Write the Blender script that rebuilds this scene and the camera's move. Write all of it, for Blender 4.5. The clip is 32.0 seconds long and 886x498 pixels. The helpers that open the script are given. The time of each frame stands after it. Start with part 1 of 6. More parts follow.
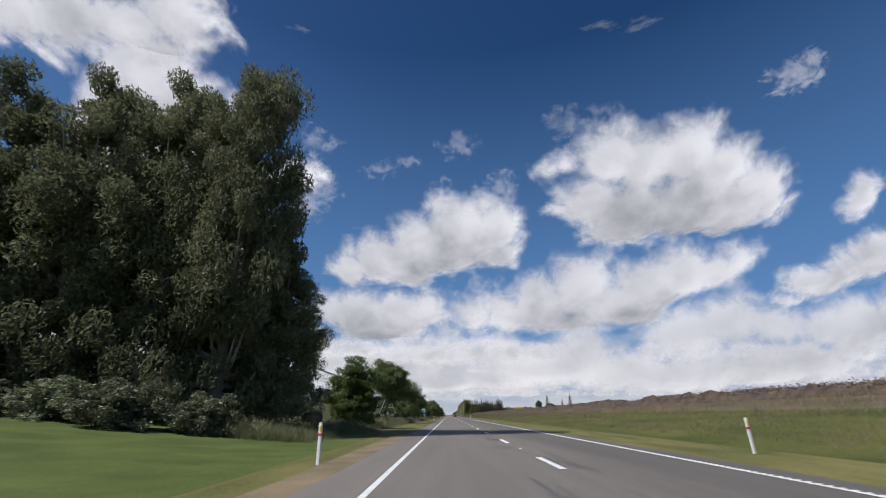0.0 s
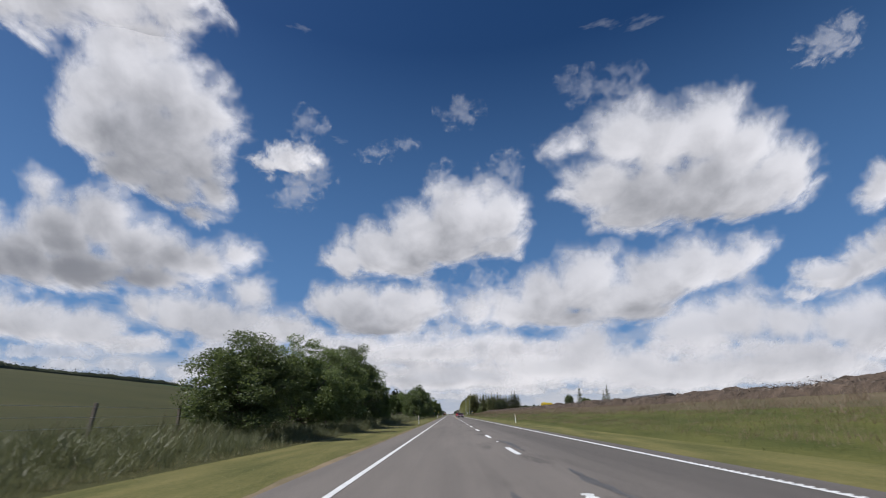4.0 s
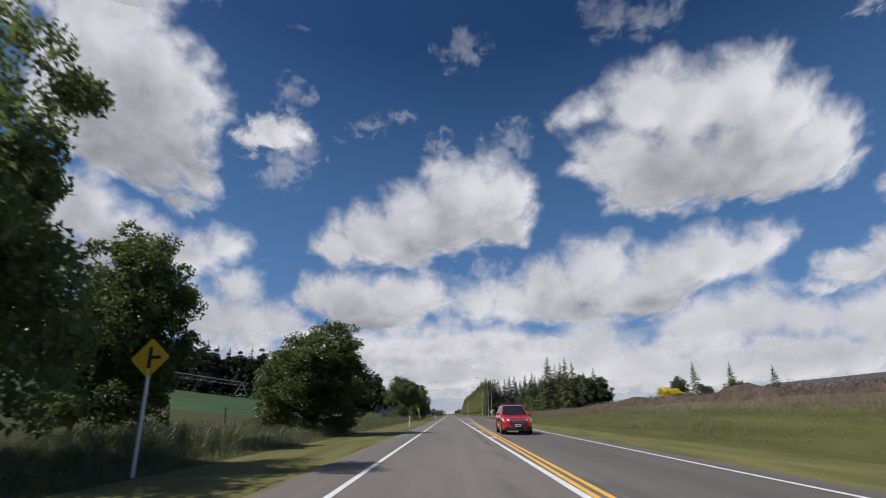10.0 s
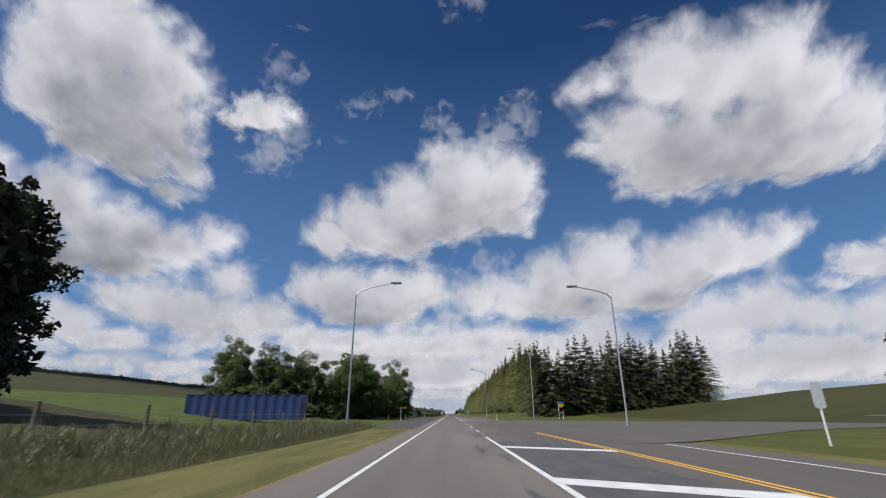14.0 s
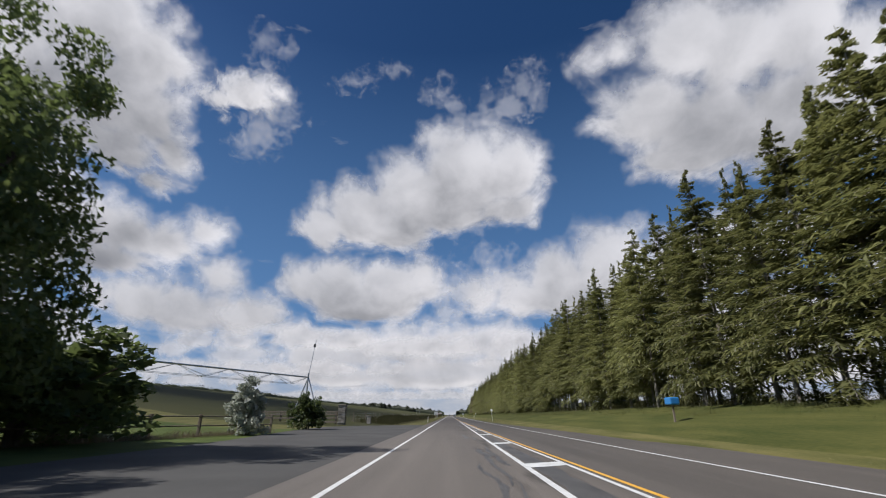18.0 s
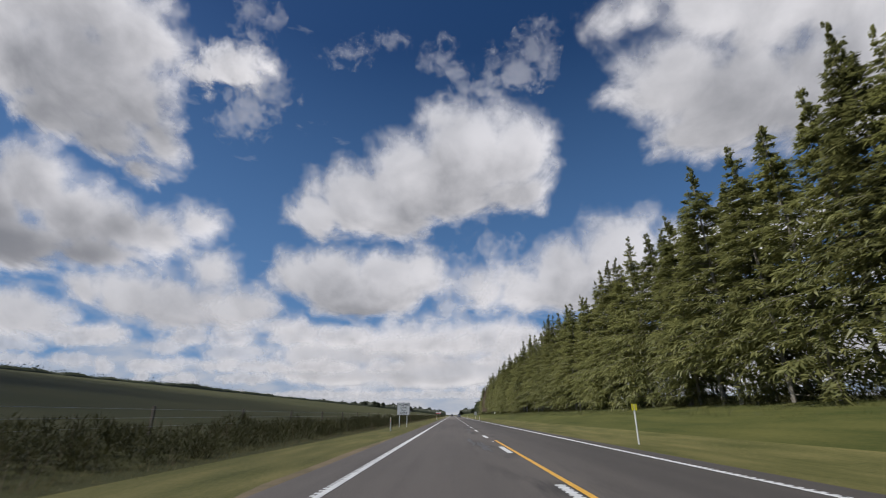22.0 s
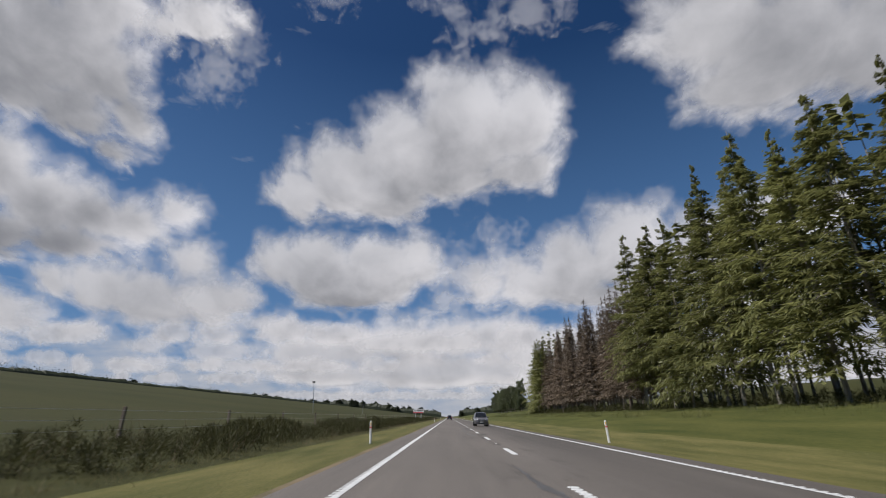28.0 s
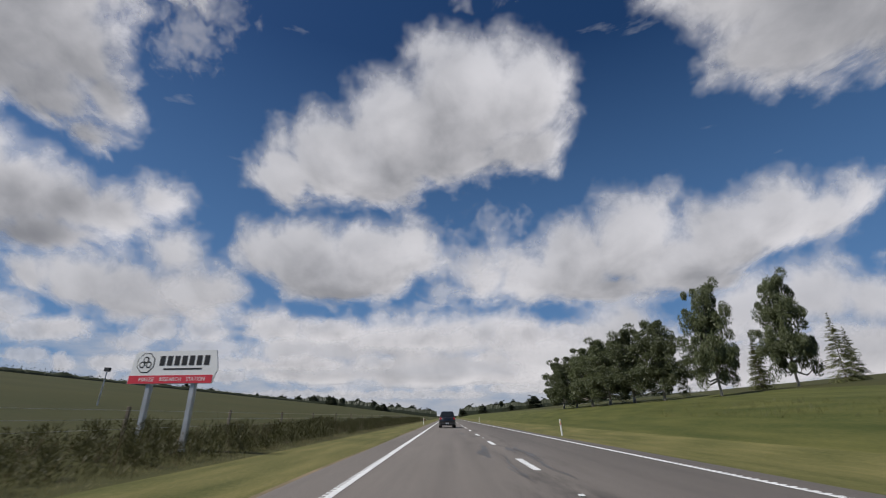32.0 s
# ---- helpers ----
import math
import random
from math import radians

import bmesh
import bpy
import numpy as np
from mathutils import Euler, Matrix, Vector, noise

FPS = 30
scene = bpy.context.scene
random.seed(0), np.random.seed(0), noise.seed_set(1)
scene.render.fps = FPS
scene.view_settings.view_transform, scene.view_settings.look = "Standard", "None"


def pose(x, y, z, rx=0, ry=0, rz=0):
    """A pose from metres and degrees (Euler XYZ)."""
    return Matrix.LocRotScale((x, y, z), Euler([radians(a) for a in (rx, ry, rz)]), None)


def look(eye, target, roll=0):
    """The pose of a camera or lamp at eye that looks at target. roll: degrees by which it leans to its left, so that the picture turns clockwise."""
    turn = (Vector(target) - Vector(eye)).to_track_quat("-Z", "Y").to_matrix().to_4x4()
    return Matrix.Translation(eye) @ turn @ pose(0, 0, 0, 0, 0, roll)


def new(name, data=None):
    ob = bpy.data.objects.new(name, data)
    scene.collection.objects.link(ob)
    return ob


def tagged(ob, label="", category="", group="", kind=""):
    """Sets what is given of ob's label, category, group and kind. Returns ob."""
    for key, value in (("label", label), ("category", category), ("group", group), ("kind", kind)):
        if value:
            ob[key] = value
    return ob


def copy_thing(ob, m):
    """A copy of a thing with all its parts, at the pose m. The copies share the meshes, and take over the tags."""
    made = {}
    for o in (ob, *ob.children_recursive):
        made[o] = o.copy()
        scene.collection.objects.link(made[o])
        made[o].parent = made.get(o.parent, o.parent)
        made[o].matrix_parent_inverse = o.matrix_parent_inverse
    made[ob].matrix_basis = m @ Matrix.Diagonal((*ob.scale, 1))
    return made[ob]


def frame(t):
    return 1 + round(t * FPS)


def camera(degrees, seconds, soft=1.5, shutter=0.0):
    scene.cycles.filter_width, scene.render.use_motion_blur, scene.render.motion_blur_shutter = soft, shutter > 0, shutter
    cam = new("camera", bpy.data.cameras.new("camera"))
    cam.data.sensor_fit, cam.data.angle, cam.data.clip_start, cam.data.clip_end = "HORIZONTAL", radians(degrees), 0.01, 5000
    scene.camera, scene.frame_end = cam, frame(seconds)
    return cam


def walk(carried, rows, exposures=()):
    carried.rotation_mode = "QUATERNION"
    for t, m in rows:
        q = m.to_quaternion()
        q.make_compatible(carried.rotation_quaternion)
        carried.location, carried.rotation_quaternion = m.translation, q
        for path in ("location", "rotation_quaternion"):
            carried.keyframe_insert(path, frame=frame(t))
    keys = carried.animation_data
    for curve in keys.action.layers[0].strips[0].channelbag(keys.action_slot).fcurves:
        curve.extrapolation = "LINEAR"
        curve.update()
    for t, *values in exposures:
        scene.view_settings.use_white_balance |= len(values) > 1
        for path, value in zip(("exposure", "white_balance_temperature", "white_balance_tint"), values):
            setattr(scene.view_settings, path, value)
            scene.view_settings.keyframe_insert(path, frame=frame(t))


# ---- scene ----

# ---------------------------------------------------------------- camera
FOV = 90.0
cam = camera(FOV, 32.0, soft=1.05, shutter=0.08)
EYE = 1.15
# seconds, across, along, vanishing point (across, down), lean
DRIVE = [
    (0.0, -0.60, -1.9, 794, 735, 0.0), (1.0, -0.40, 33.2, 796, 734, 0.0), (2.0, -0.22, 67.5, 796, 733, 0.0),
    (3.0, -0.12, 102.0, 796, 733, 0.0), (4.5, -0.07, 150.5, 796, 733, 0.0), (6.0, -0.02, 200.0, 797, 732, 0.0), (7.0, -0.10, 234.5, 796, 733, 0.0),
    (8.0, -0.12, 267.0, 796, 733, 0.0), (9.0, -0.10, 300.0, 796, 733, 0.0), (10.0, -0.10, 333.0, 796, 733, 0.0),
    (11.0, 0.03, 366.3, 796, 733, 0.0), (12.0, -0.12, 399.6, 796, 733, 0.0), (13.0, -0.10, 433.0, 796, 733, 0.0),
    (14.5, 0.05, 483.0, 796, 733, 0.0), (16.0, 0.18, 533.0, 796, 734, 0.0), (17.0, 0.22, 566.2, 796, 735, 0.0), (18.0, 0.10, 599.5, 796, 735, 0.0),
    (19.0, 0.08, 632.8, 796, 735, 0.0), (20.0, 0.05, 666.2, 796, 735, 0.0), (21.0, 0.05, 699.8, 798, 735, 0.0),
    (22.0, 0.12, 733.5, 800, 735, 0.0), (23.0, 0.10, 765.0, 802, 735, 0.0), (24.0, 0.12, 798.8, 801, 735, 0.0),
    (25.0, 0.08, 831.0, 800, 736, 0.0), (26.5, -0.02, 881.5, 797, 737, 0.0), (28.0, -0.15, 933.5, 795, 738, 0.0), (29.0, -0.30, 967.0, 795, 738, 0.0),
    (30.0, -0.20, 999.6, 792, 738, 0.0), (31.0, -0.17, 1034.5, 791, 738, 0.0), (32.0, -0.10, 1068.0, 790, 738, 0.0),
]


def drive_pose(x, y, vx, vy, lean):
    """The pose whose straight-ahead shows at the given vanishing point."""
    half = 784 / math.tan(radians(FOV / 2))
    up = math.atan((vy - 441) / half)
    turn = math.atan((vx - 784) / half * math.cos(up))
    return pose(x, y, EYE, 90 + math.degrees(up), 0, math.degrees(turn)) @ pose(0, 0, 0, 0, 0, lean)


walk(cam, [(t, drive_pose(x, y, vx, vy, lean)) for t, x, y, vx, vy, lean in DRIVE], exposures=[(0.0, 0.33, 6150, 11), (10.0, 0.21, 6200, 11), (16.0, 0.26, 6200, 11), (20.0, 0.22, 6280, 11), (32.0, 0.06, 6300, 11)])

# ---------------------------------------------------------------- light
SUN_UP, SUN_TURN = radians(50), radians(-109)      # height, and turn from straight ahead (minus: to the west side)
sun_way = Vector((math.sin(SUN_TURN) * math.cos(SUN_UP), math.cos(SUN_TURN) * math.cos(SUN_UP), math.sin(SUN_UP)))
sun = new("sun", bpy.data.lights.new("sun", "SUN"))
sun.data.energy, sun.data.angle, sun.data.color = 4.4, radians(0.6), (1.0, 0.96, 0.91)
sun.matrix_world = look(sun_way * 100, (0, 0, 0))

world = bpy.data.worlds.new("sky")
scene.world = world
world.use_nodes = True
wn, wl = world.node_tree.nodes, world.node_tree.links
sky = wn.new("ShaderNodeTexSky")
sky.sky_type, sky.sun_disc = "NISHITA", False
sky.sun_elevation, sky.sun_rotation = SUN_UP, SUN_TURN
sky.air_density, sky.dust_density, sky.ozone_density = 1.0, 0.6, 3.0
deep = wn.new("ShaderNodeHueSaturation")
deep.inputs["Saturation"].default_value, deep.inputs["Value"].default_value = 1.27, 0.80
deep.inputs["Hue"].default_value = 0.506
wl.new(sky.outputs[0], deep.inputs["Color"])
# a ring of far cloud low over the horizon
wc = wn.new("ShaderNodeTexCoord")
ws = wn.new("ShaderNodeSeparateXYZ")
wl.new(wc.outputs["Generated"], ws.inputs[0])
wm = wn.new("ShaderNodeMapping")
wm.inputs["Scale"].default_value = (7, 7, 26)
wl.new(wc.outputs["Generated"], wm.inputs[0])
wt = wn.new("ShaderNodeTexNoise")
wt.inputs["Scale"].default_value, wt.inputs["Detail"].default_value, wt.inputs["Roughness"].default_value = 1.0, 7, 0.55
wl.new(wm.outputs[0], wt.inputs["Vector"])
low = wn.new("ShaderNodeMapRange")
low.inputs[1].default_value, low.inputs[2].default_value, low.inputs[3].default_value, low.inputs[4].default_value = 0.0, 0.24, 0.36, -0.22
wl.new(ws.outputs["Z"], low.inputs[0])
add = wn.new("ShaderNodeMath")
wl.new(wt.outputs["Fac"], add.inputs[0])
wl.new(low.outputs[0], add.inputs[1])
ramp = wn.new("ShaderNodeMapRange")
ramp.inputs[1].default_value, ramp.inputs[2].default_value = 0.46, 0.86
wl.new(add.outputs[0], ramp.inputs[0])
wmix = wn.new("ShaderNodeMix")
wmix.data_type = "RGBA"
wmix.inputs["B"].default_value = (7.6, 7.7, 8.1, 1)
wl.new(ramp.outputs[0], wmix.inputs["Factor"])
pale = wn.new("ShaderNodeMapRange")
pale.inputs[1].default_value, pale.inputs[2].default_value, pale.inputs[3].default_value, pale.inputs[4].default_value = 0.08, 0.70, 0.74, 0.0
wl.new(ws.outputs["Z"], pale.inputs[0])
haze = wn.new("ShaderNodeMix")
haze.data_type = "RGBA"
haze.inputs["B"].default_value = (1.95, 4.05, 7.7, 1)
wl.new(pale.outputs[0], haze.inputs["Factor"])
wl.new(deep.outputs[0], haze.inputs["A"])
wl.new(haze.outputs["Result"], wmix.inputs["A"])
wl.new(wmix.outputs["Result"], wn["Background"].inputs["Color"])
wn["Background"].inputs["Strength"].default_value = 0.058


# ---------------------------------------------------------------- materials
def nodes_of(name):
    m = bpy.data.materials.new(name)
    m.use_nodes = True
    return m, m.node_tree.nodes, m.node_tree.links


def surface(name, a, b, scale=4.0, rough=0.8, metal=0.0, fine=60.0, bump=0.15, per_object=0.0, stretch=(1, 1, 1)):
    """A surface of two colours, mixed at two scales, with fine relief."""
    m, n, l = nodes_of(name)
    s = n["Principled BSDF"]
    s.inputs["Roughness"].default_value, s.inputs["Metallic"].default_value = rough, metal
    s.inputs["Specular IOR Level"].default_value = 0.12 if rough > 0.78 else 0.5
    tc = n.new("ShaderNodeTexCoord")
    mp = n.new("ShaderNodeMapping")
    mp.inputs["Scale"].default_value = stretch
    l.new(tc.outputs["Object"], mp.inputs[0])
    big, small = n.new("ShaderNodeTexNoise"), n.new("ShaderNodeTexNoise")
    big.inputs["Scale"].default_value, big.inputs["Detail"].default_value = scale, 6
    small.inputs["Scale"].default_value, small.inputs["Detail"].default_value = fine, 3
    l.new(mp.outputs[0], big.inputs["Vector"]), l.new(mp.outputs[0], small.inputs["Vector"])
    mean = n.new("ShaderNodeMix")
    mean.inputs["Factor"].default_value = 0.4
    l.new(big.outputs["Fac"], mean.inputs["A"]), l.new(small.outputs["Fac"], mean.inputs["B"])
    ramp = n.new("ShaderNodeMapRange")
    ramp.inputs[1].default_value, ramp.inputs[2].default_value = 0.34, 0.66
    l.new(mean.outputs["Result"], ramp.inputs[0])
    mix = n.new("ShaderNodeMix")
    mix.data_type = "RGBA"
    mix.inputs["A"].default_value, mix.inputs["B"].default_value = (*a, 1), (*b, 1)
    l.new(ramp.outputs[0], mix.inputs["Factor"])
    colour = mix.outputs["Result"]
    if per_object:
        info = n.new("ShaderNodeObjectInfo")
        hsv = n.new("ShaderNodeHueSaturation")
        mr = n.new("ShaderNodeMapRange")
        mr.inputs[3].default_value, mr.inputs[4].default_value = 1 - per_object, 1 + per_object
        l.new(info.outputs["Random"], mr.inputs[0])
        l.new(mr.outputs[0], hsv.inputs["Value"])
        l.new(colour, hsv.inputs["Color"])
        colour = hsv.outputs[0]
    l.new(colour, s.inputs["Base Color"])
    if bump:
        bp = n.new("ShaderNodeBump")
        bp.inputs["Strength"].default_value, bp.inputs["Distance"].default_value = bump, 0.02
        l.new(small.outputs["Fac"], bp.inputs["Height"])
        l.new(bp.outputs[0], s.inputs["Normal"])
    return m


def foliage(name, a, b, glow=0.3, spread=0.25, gloss=0.035):
    """Leaves: each leaf its own shade between two greens, some light passing through."""
    m, n, l = nodes_of(name)
    n.remove(n["Principled BSDF"])
    geo = n.new("ShaderNodeNewGeometry")
    info = n.new("ShaderNodeObjectInfo")
    tc = n.new("ShaderNodeTexCoord")
    tex = n.new("ShaderNodeTexNoise")
    tex.inputs["Scale"].default_value = 0.9
    l.new(tc.outputs["Object"], tex.inputs["Vector"])
    mean = n.new("ShaderNodeMix")
    mean.inputs["Factor"].default_value = 0.5
    l.new(geo.outputs["Random Per Island"], mean.inputs["A"]), l.new(tex.outputs["Fac"], mean.inputs["B"])
    mix = n.new("ShaderNodeMix")
    mix.data_type = "RGBA"
    mix.inputs["A"].default_value, mix.inputs["B"].default_value = (*a, 1), (*b, 1)
    l.new(mean.outputs["Result"], mix.inputs["Factor"])
    hsv = n.new("ShaderNodeHueSaturation")
    mr = n.new("ShaderNodeMapRange")
    mr.inputs[3].default_value, mr.inputs[4].default_value = 1 - spread, 1 + spread
    l.new(info.outputs["Random"], mr.inputs[0]), l.new(mr.outputs[0], hsv.inputs["Value"])
    l.new(mix.outputs["Result"], hsv.inputs["Color"])
    dif, tra, sh = n.new("ShaderNodeBsdfDiffuse"), n.new("ShaderNodeBsdfTranslucent"), n.new("ShaderNodeMixShader")
    glo, sh2 = n.new("ShaderNodeBsdfGlossy"), n.new("ShaderNodeMixShader")
    glo.inputs["Roughness"].default_value = 0.5
    l.new(hsv.outputs[0], dif.inputs["Color"]), l.new(hsv.outputs[0], tra.inputs["Color"])
    sh.inputs[0].default_value = glow
    l.new(dif.outputs[0], sh.inputs[1]), l.new(tra.outputs[0], sh.inputs[2])
    sh2.inputs[0].default_value = gloss
    l.new(sh.outputs[0], sh2.inputs[1]), l.new(glo.outputs[0], sh2.inputs[2])
    l.new(sh2.outputs[0], n["Material Output"].inputs["Surface"])
    return m


def asphalt_surface():
    """Worn grey chip seal: paler wheel tracks, darker tar down the middle of the lane, bled patches."""
    m, n, l = nodes_of("chip seal")
    s = n["Principled BSDF"]
    tc = n.new("ShaderNodeTexCoord")
    sep = n.new("ShaderNodeSeparateXYZ")
    l.new(tc.outputs["Object"], sep.inputs[0])

    def tex(sx, sy, detail=5.0, rough=0.55):
        mp = n.new("ShaderNodeMapping")
        mp.inputs["Scale"].default_value = (sx, sy, 1)
        l.new(tc.outputs["Object"], mp.inputs[0])
        t = n.new("ShaderNodeTexNoise")
        t.inputs["Scale"].default_value, t.inputs["Detail"].default_value, t.inputs["Roughness"].default_value = 1, detail, rough
        l.new(mp.outputs[0], t.inputs["Vector"])
        return t.outputs["Fac"]

    def ranged(v, a, b, c, d):
        r = n.new("ShaderNodeMapRange")
        for i, x in enumerate((a, b, c, d)):
            r.inputs[i + 1].default_value = x
        l.new(v, r.inputs[0])
        return r.outputs[0]

    def maths(op, a, b):
        k = n.new("ShaderNodeMath")
        k.operation = op
        for i, v in enumerate((a, b)):
            if isinstance(v, (int, float)):
                k.inputs[i].default_value = v
            else:
                l.new(v, k.inputs[i])
        return k.outputs[0]

    chips = tex(55, 55, 2)
    blotch = tex(0.35, 0.05)
    streak = tex(2.2, 0.04, 4)
    patch = tex(0.9, 0.14, 6, 0.65)
    value = maths("ADD", ranged(chips, 0.3, 0.7, 0.6, 1.4), ranged(blotch, 0.3, 0.7, -0.13, 0.13))
    value = maths("ADD", value, ranged(streak, 0.3, 0.7, -0.10, 0.10))
    tar = ranged(patch, 0.52, 0.64, 0.0, 1.0)
    near_middle = ranged(maths("ABSOLUTE", maths("SUBTRACT", sep.outputs["X"], 1.9), 0), 0.25, 1.3, 1.0, 0.1)
    tar = maths("MULTIPLY", tar, near_middle)
    value = maths("MULTIPLY", value, maths("SUBTRACT", 1.0, maths("MULTIPLY", tar, 0.6)))
    # east lane darker: its own tone plus lens edge darkening put into the colour
    value = maths("MULTIPLY", value, ranged(sep.outputs["X"], 2.2, 4.2, 1.0, 0.68))
    # one length past the junction is 27% darker
    dark_run = maths("MULTIPLY", ranged(sep.outputs["Y"], 610, 650, 0.0, 1.0), ranged(sep.outputs["Y"], 850, 900, 1.0, 0.0))
    value = maths("MULTIPLY", value, maths("SUBTRACT", 1.0, maths("MULTIPLY", dark_run, 0.27)))
    mul = n.new("ShaderNodeMix")
    mul.data_type, mul.blend_type = "RGBA", "MULTIPLY"
    mul.inputs["Factor"].default_value = 1
    mul.inputs["A"].default_value = (0.137, 0.119, 0.101, 1)
    comb = n.new("ShaderNodeCombineColor")
    for i in range(3):
        l.new(value, comb.inputs[i])
    l.new(comb.outputs[0], mul.inputs["B"])
    l.new(mul.outputs["Result"], s.inputs["Base Color"])
    s.inputs["Roughness"].default_value = 0.82
    bp = n.new("ShaderNodeBump")
    bp.inputs["Strength"].default_value, bp.inputs["Distance"].default_value = 0.35, 0.006
    l.new(chips, bp.inputs["Height"])
    l.new(bp.outputs[0], s.inputs["Normal"])
    return m


def cloud_surface():
    """Cloud: soft torn rims; its sunlit and shaded tones are put into colour and glow."""
    m, n, l = nodes_of("cloud")
    n.remove(n["Principled BSDF"])

    def attribute(name):
        at = n.new("ShaderNodeAttribute")
        at.attribute_name = name
        return at

    def tex(scale, detail, rough, low, high, twist=0.0):
        t = n.new("ShaderNodeTexNoise")
        t.inputs["Scale"].default_value, t.inputs["Detail"].default_value, t.inputs["Roughness"].default_value = scale, detail, rough
        t.inputs["Distortion"].default_value = twist
        l.new(attribute("weave").outputs["Vector"], t.inputs["Vector"])
        r = n.new("ShaderNodeMapRange")
        r.clamp = False
        r.inputs[1].default_value, r.inputs[2].default_value, r.inputs[3].default_value, r.inputs[4].default_value = 0.3, 0.7, low, high
        l.new(t.outputs["Fac"], r.inputs[0])
        return r.outputs[0]

    def maths(op, a, b):
        k = n.new("ShaderNodeMath")
        k.operation = op
        for i, v in enumerate((a, b)):
            if isinstance(v, (int, float)):
                k.inputs[i].default_value = v
            else:
                l.new(v, k.inputs[i])
        return k.outputs[0]

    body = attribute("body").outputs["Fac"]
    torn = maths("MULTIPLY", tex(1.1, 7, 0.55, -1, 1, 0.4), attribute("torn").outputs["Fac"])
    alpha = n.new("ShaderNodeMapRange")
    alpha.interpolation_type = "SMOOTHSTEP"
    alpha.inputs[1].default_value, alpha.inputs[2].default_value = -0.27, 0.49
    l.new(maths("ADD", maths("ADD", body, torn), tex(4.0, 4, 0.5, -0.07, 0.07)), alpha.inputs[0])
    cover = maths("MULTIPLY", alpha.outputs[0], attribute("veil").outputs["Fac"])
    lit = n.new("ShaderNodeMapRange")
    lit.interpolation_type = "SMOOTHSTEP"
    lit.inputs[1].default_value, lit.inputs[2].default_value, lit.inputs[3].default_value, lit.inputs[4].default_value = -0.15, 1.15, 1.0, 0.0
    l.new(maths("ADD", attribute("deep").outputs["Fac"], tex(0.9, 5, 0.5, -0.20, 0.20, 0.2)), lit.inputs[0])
    # grey for the shaded side, white for the lit side, set as colour
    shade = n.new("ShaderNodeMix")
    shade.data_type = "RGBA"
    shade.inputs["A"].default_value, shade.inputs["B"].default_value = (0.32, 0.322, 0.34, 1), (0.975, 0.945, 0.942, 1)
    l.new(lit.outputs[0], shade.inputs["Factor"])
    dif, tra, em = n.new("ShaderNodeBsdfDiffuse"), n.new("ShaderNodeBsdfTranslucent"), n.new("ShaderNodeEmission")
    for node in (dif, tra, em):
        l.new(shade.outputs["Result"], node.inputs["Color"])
    # glow in place of sunlight scattered inside the cloud
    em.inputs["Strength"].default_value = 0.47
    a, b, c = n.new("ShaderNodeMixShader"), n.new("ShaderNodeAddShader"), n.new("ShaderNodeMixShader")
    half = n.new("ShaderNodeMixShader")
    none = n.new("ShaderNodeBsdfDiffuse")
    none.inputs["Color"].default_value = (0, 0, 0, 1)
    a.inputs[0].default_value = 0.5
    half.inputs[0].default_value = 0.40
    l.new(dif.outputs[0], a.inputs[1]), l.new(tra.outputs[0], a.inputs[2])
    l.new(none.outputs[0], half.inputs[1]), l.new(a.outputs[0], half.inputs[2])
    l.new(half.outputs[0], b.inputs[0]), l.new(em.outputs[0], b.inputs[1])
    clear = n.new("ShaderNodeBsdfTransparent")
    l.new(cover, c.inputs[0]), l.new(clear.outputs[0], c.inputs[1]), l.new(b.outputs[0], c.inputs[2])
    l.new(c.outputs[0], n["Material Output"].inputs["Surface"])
    return m


MOWN = surface("mown verge grass", (0.06, 0.068, 0.02), (0.17, 0.15, 0.056), 0.5, 0.9, fine=14, bump=0.7, stretch=(2.4, 0.35, 1))
FIELD = surface("paddock grass", (0.034, 0.038, 0.012), (0.060, 0.058, 0.021), 0.05, 0.9, fine=3, bump=0.5)
CROP = surface("young green crop", (0.028, 0.055, 0.018), (0.05, 0.085, 0.03), 0.08, 0.9, fine=5, bump=0.5)
BANK = surface("green bank grass", (0.041, 0.053, 0.013), (0.104, 0.102, 0.03), 0.4, 0.9, fine=9, bump=0.6, stretch=(2.0, 0.35, 1))
DRY_BANK = surface("dry bank grass", (0.066, 0.06, 0.03), (0.14, 0.112, 0.07), 0.35, 0.9, fine=8, bump=0.6, stretch=(1.6, 0.4, 1))
GRAVEL = surface("pale gravel", (0.17, 0.155, 0.13), (0.25, 0.23, 0.20), 1.2, 0.95, fine=40, bump=0.4)
DIRT = surface("bare brown earth", (0.15, 0.105, 0.07), (0.27, 0.20, 0.145), 2.0, 0.95, fine=12, bump=0.6)
SHOULDER = surface("worn shoulder grit", (0.11, 0.095, 0.055), (0.24, 0.18, 0.115), 0.5, 0.95, fine=25, bump=0.4)
ASPHALT = asphalt_surface()
LAWN = surface("lawn grass", (0.045, 0.068, 0.016), (0.10, 0.12, 0.032), 0.5, 0.9, fine=14, bump=0.6)
SLASH = surface("rotting cut scrub", (0.034, 0.027, 0.021), (0.115, 0.085, 0.064), 1.3, 0.95, fine=7, bump=1.0)
SKID = surface("black tyre marks", (0.04, 0.039, 0.038), (0.075, 0.073, 0.07), 2.0, 0.7, fine=30, bump=0.1)
FAR_NEEDLE = foliage("blackish far needles", (0.020, 0.028, 0.014), (0.06, 0.068, 0.032), 0.2)
TAR = surface("bled black tar", (0.045, 0.043, 0.041), (0.105, 0.10, 0.093), 2.2, 0.6, fine=40, bump=0.25, stretch=(1, 0.4, 1))
SIDE_SEAL = surface("side road seal", (0.062, 0.06, 0.057), (0.10, 0.097, 0.092), 0.4, 0.85, fine=45, bump=0.3)
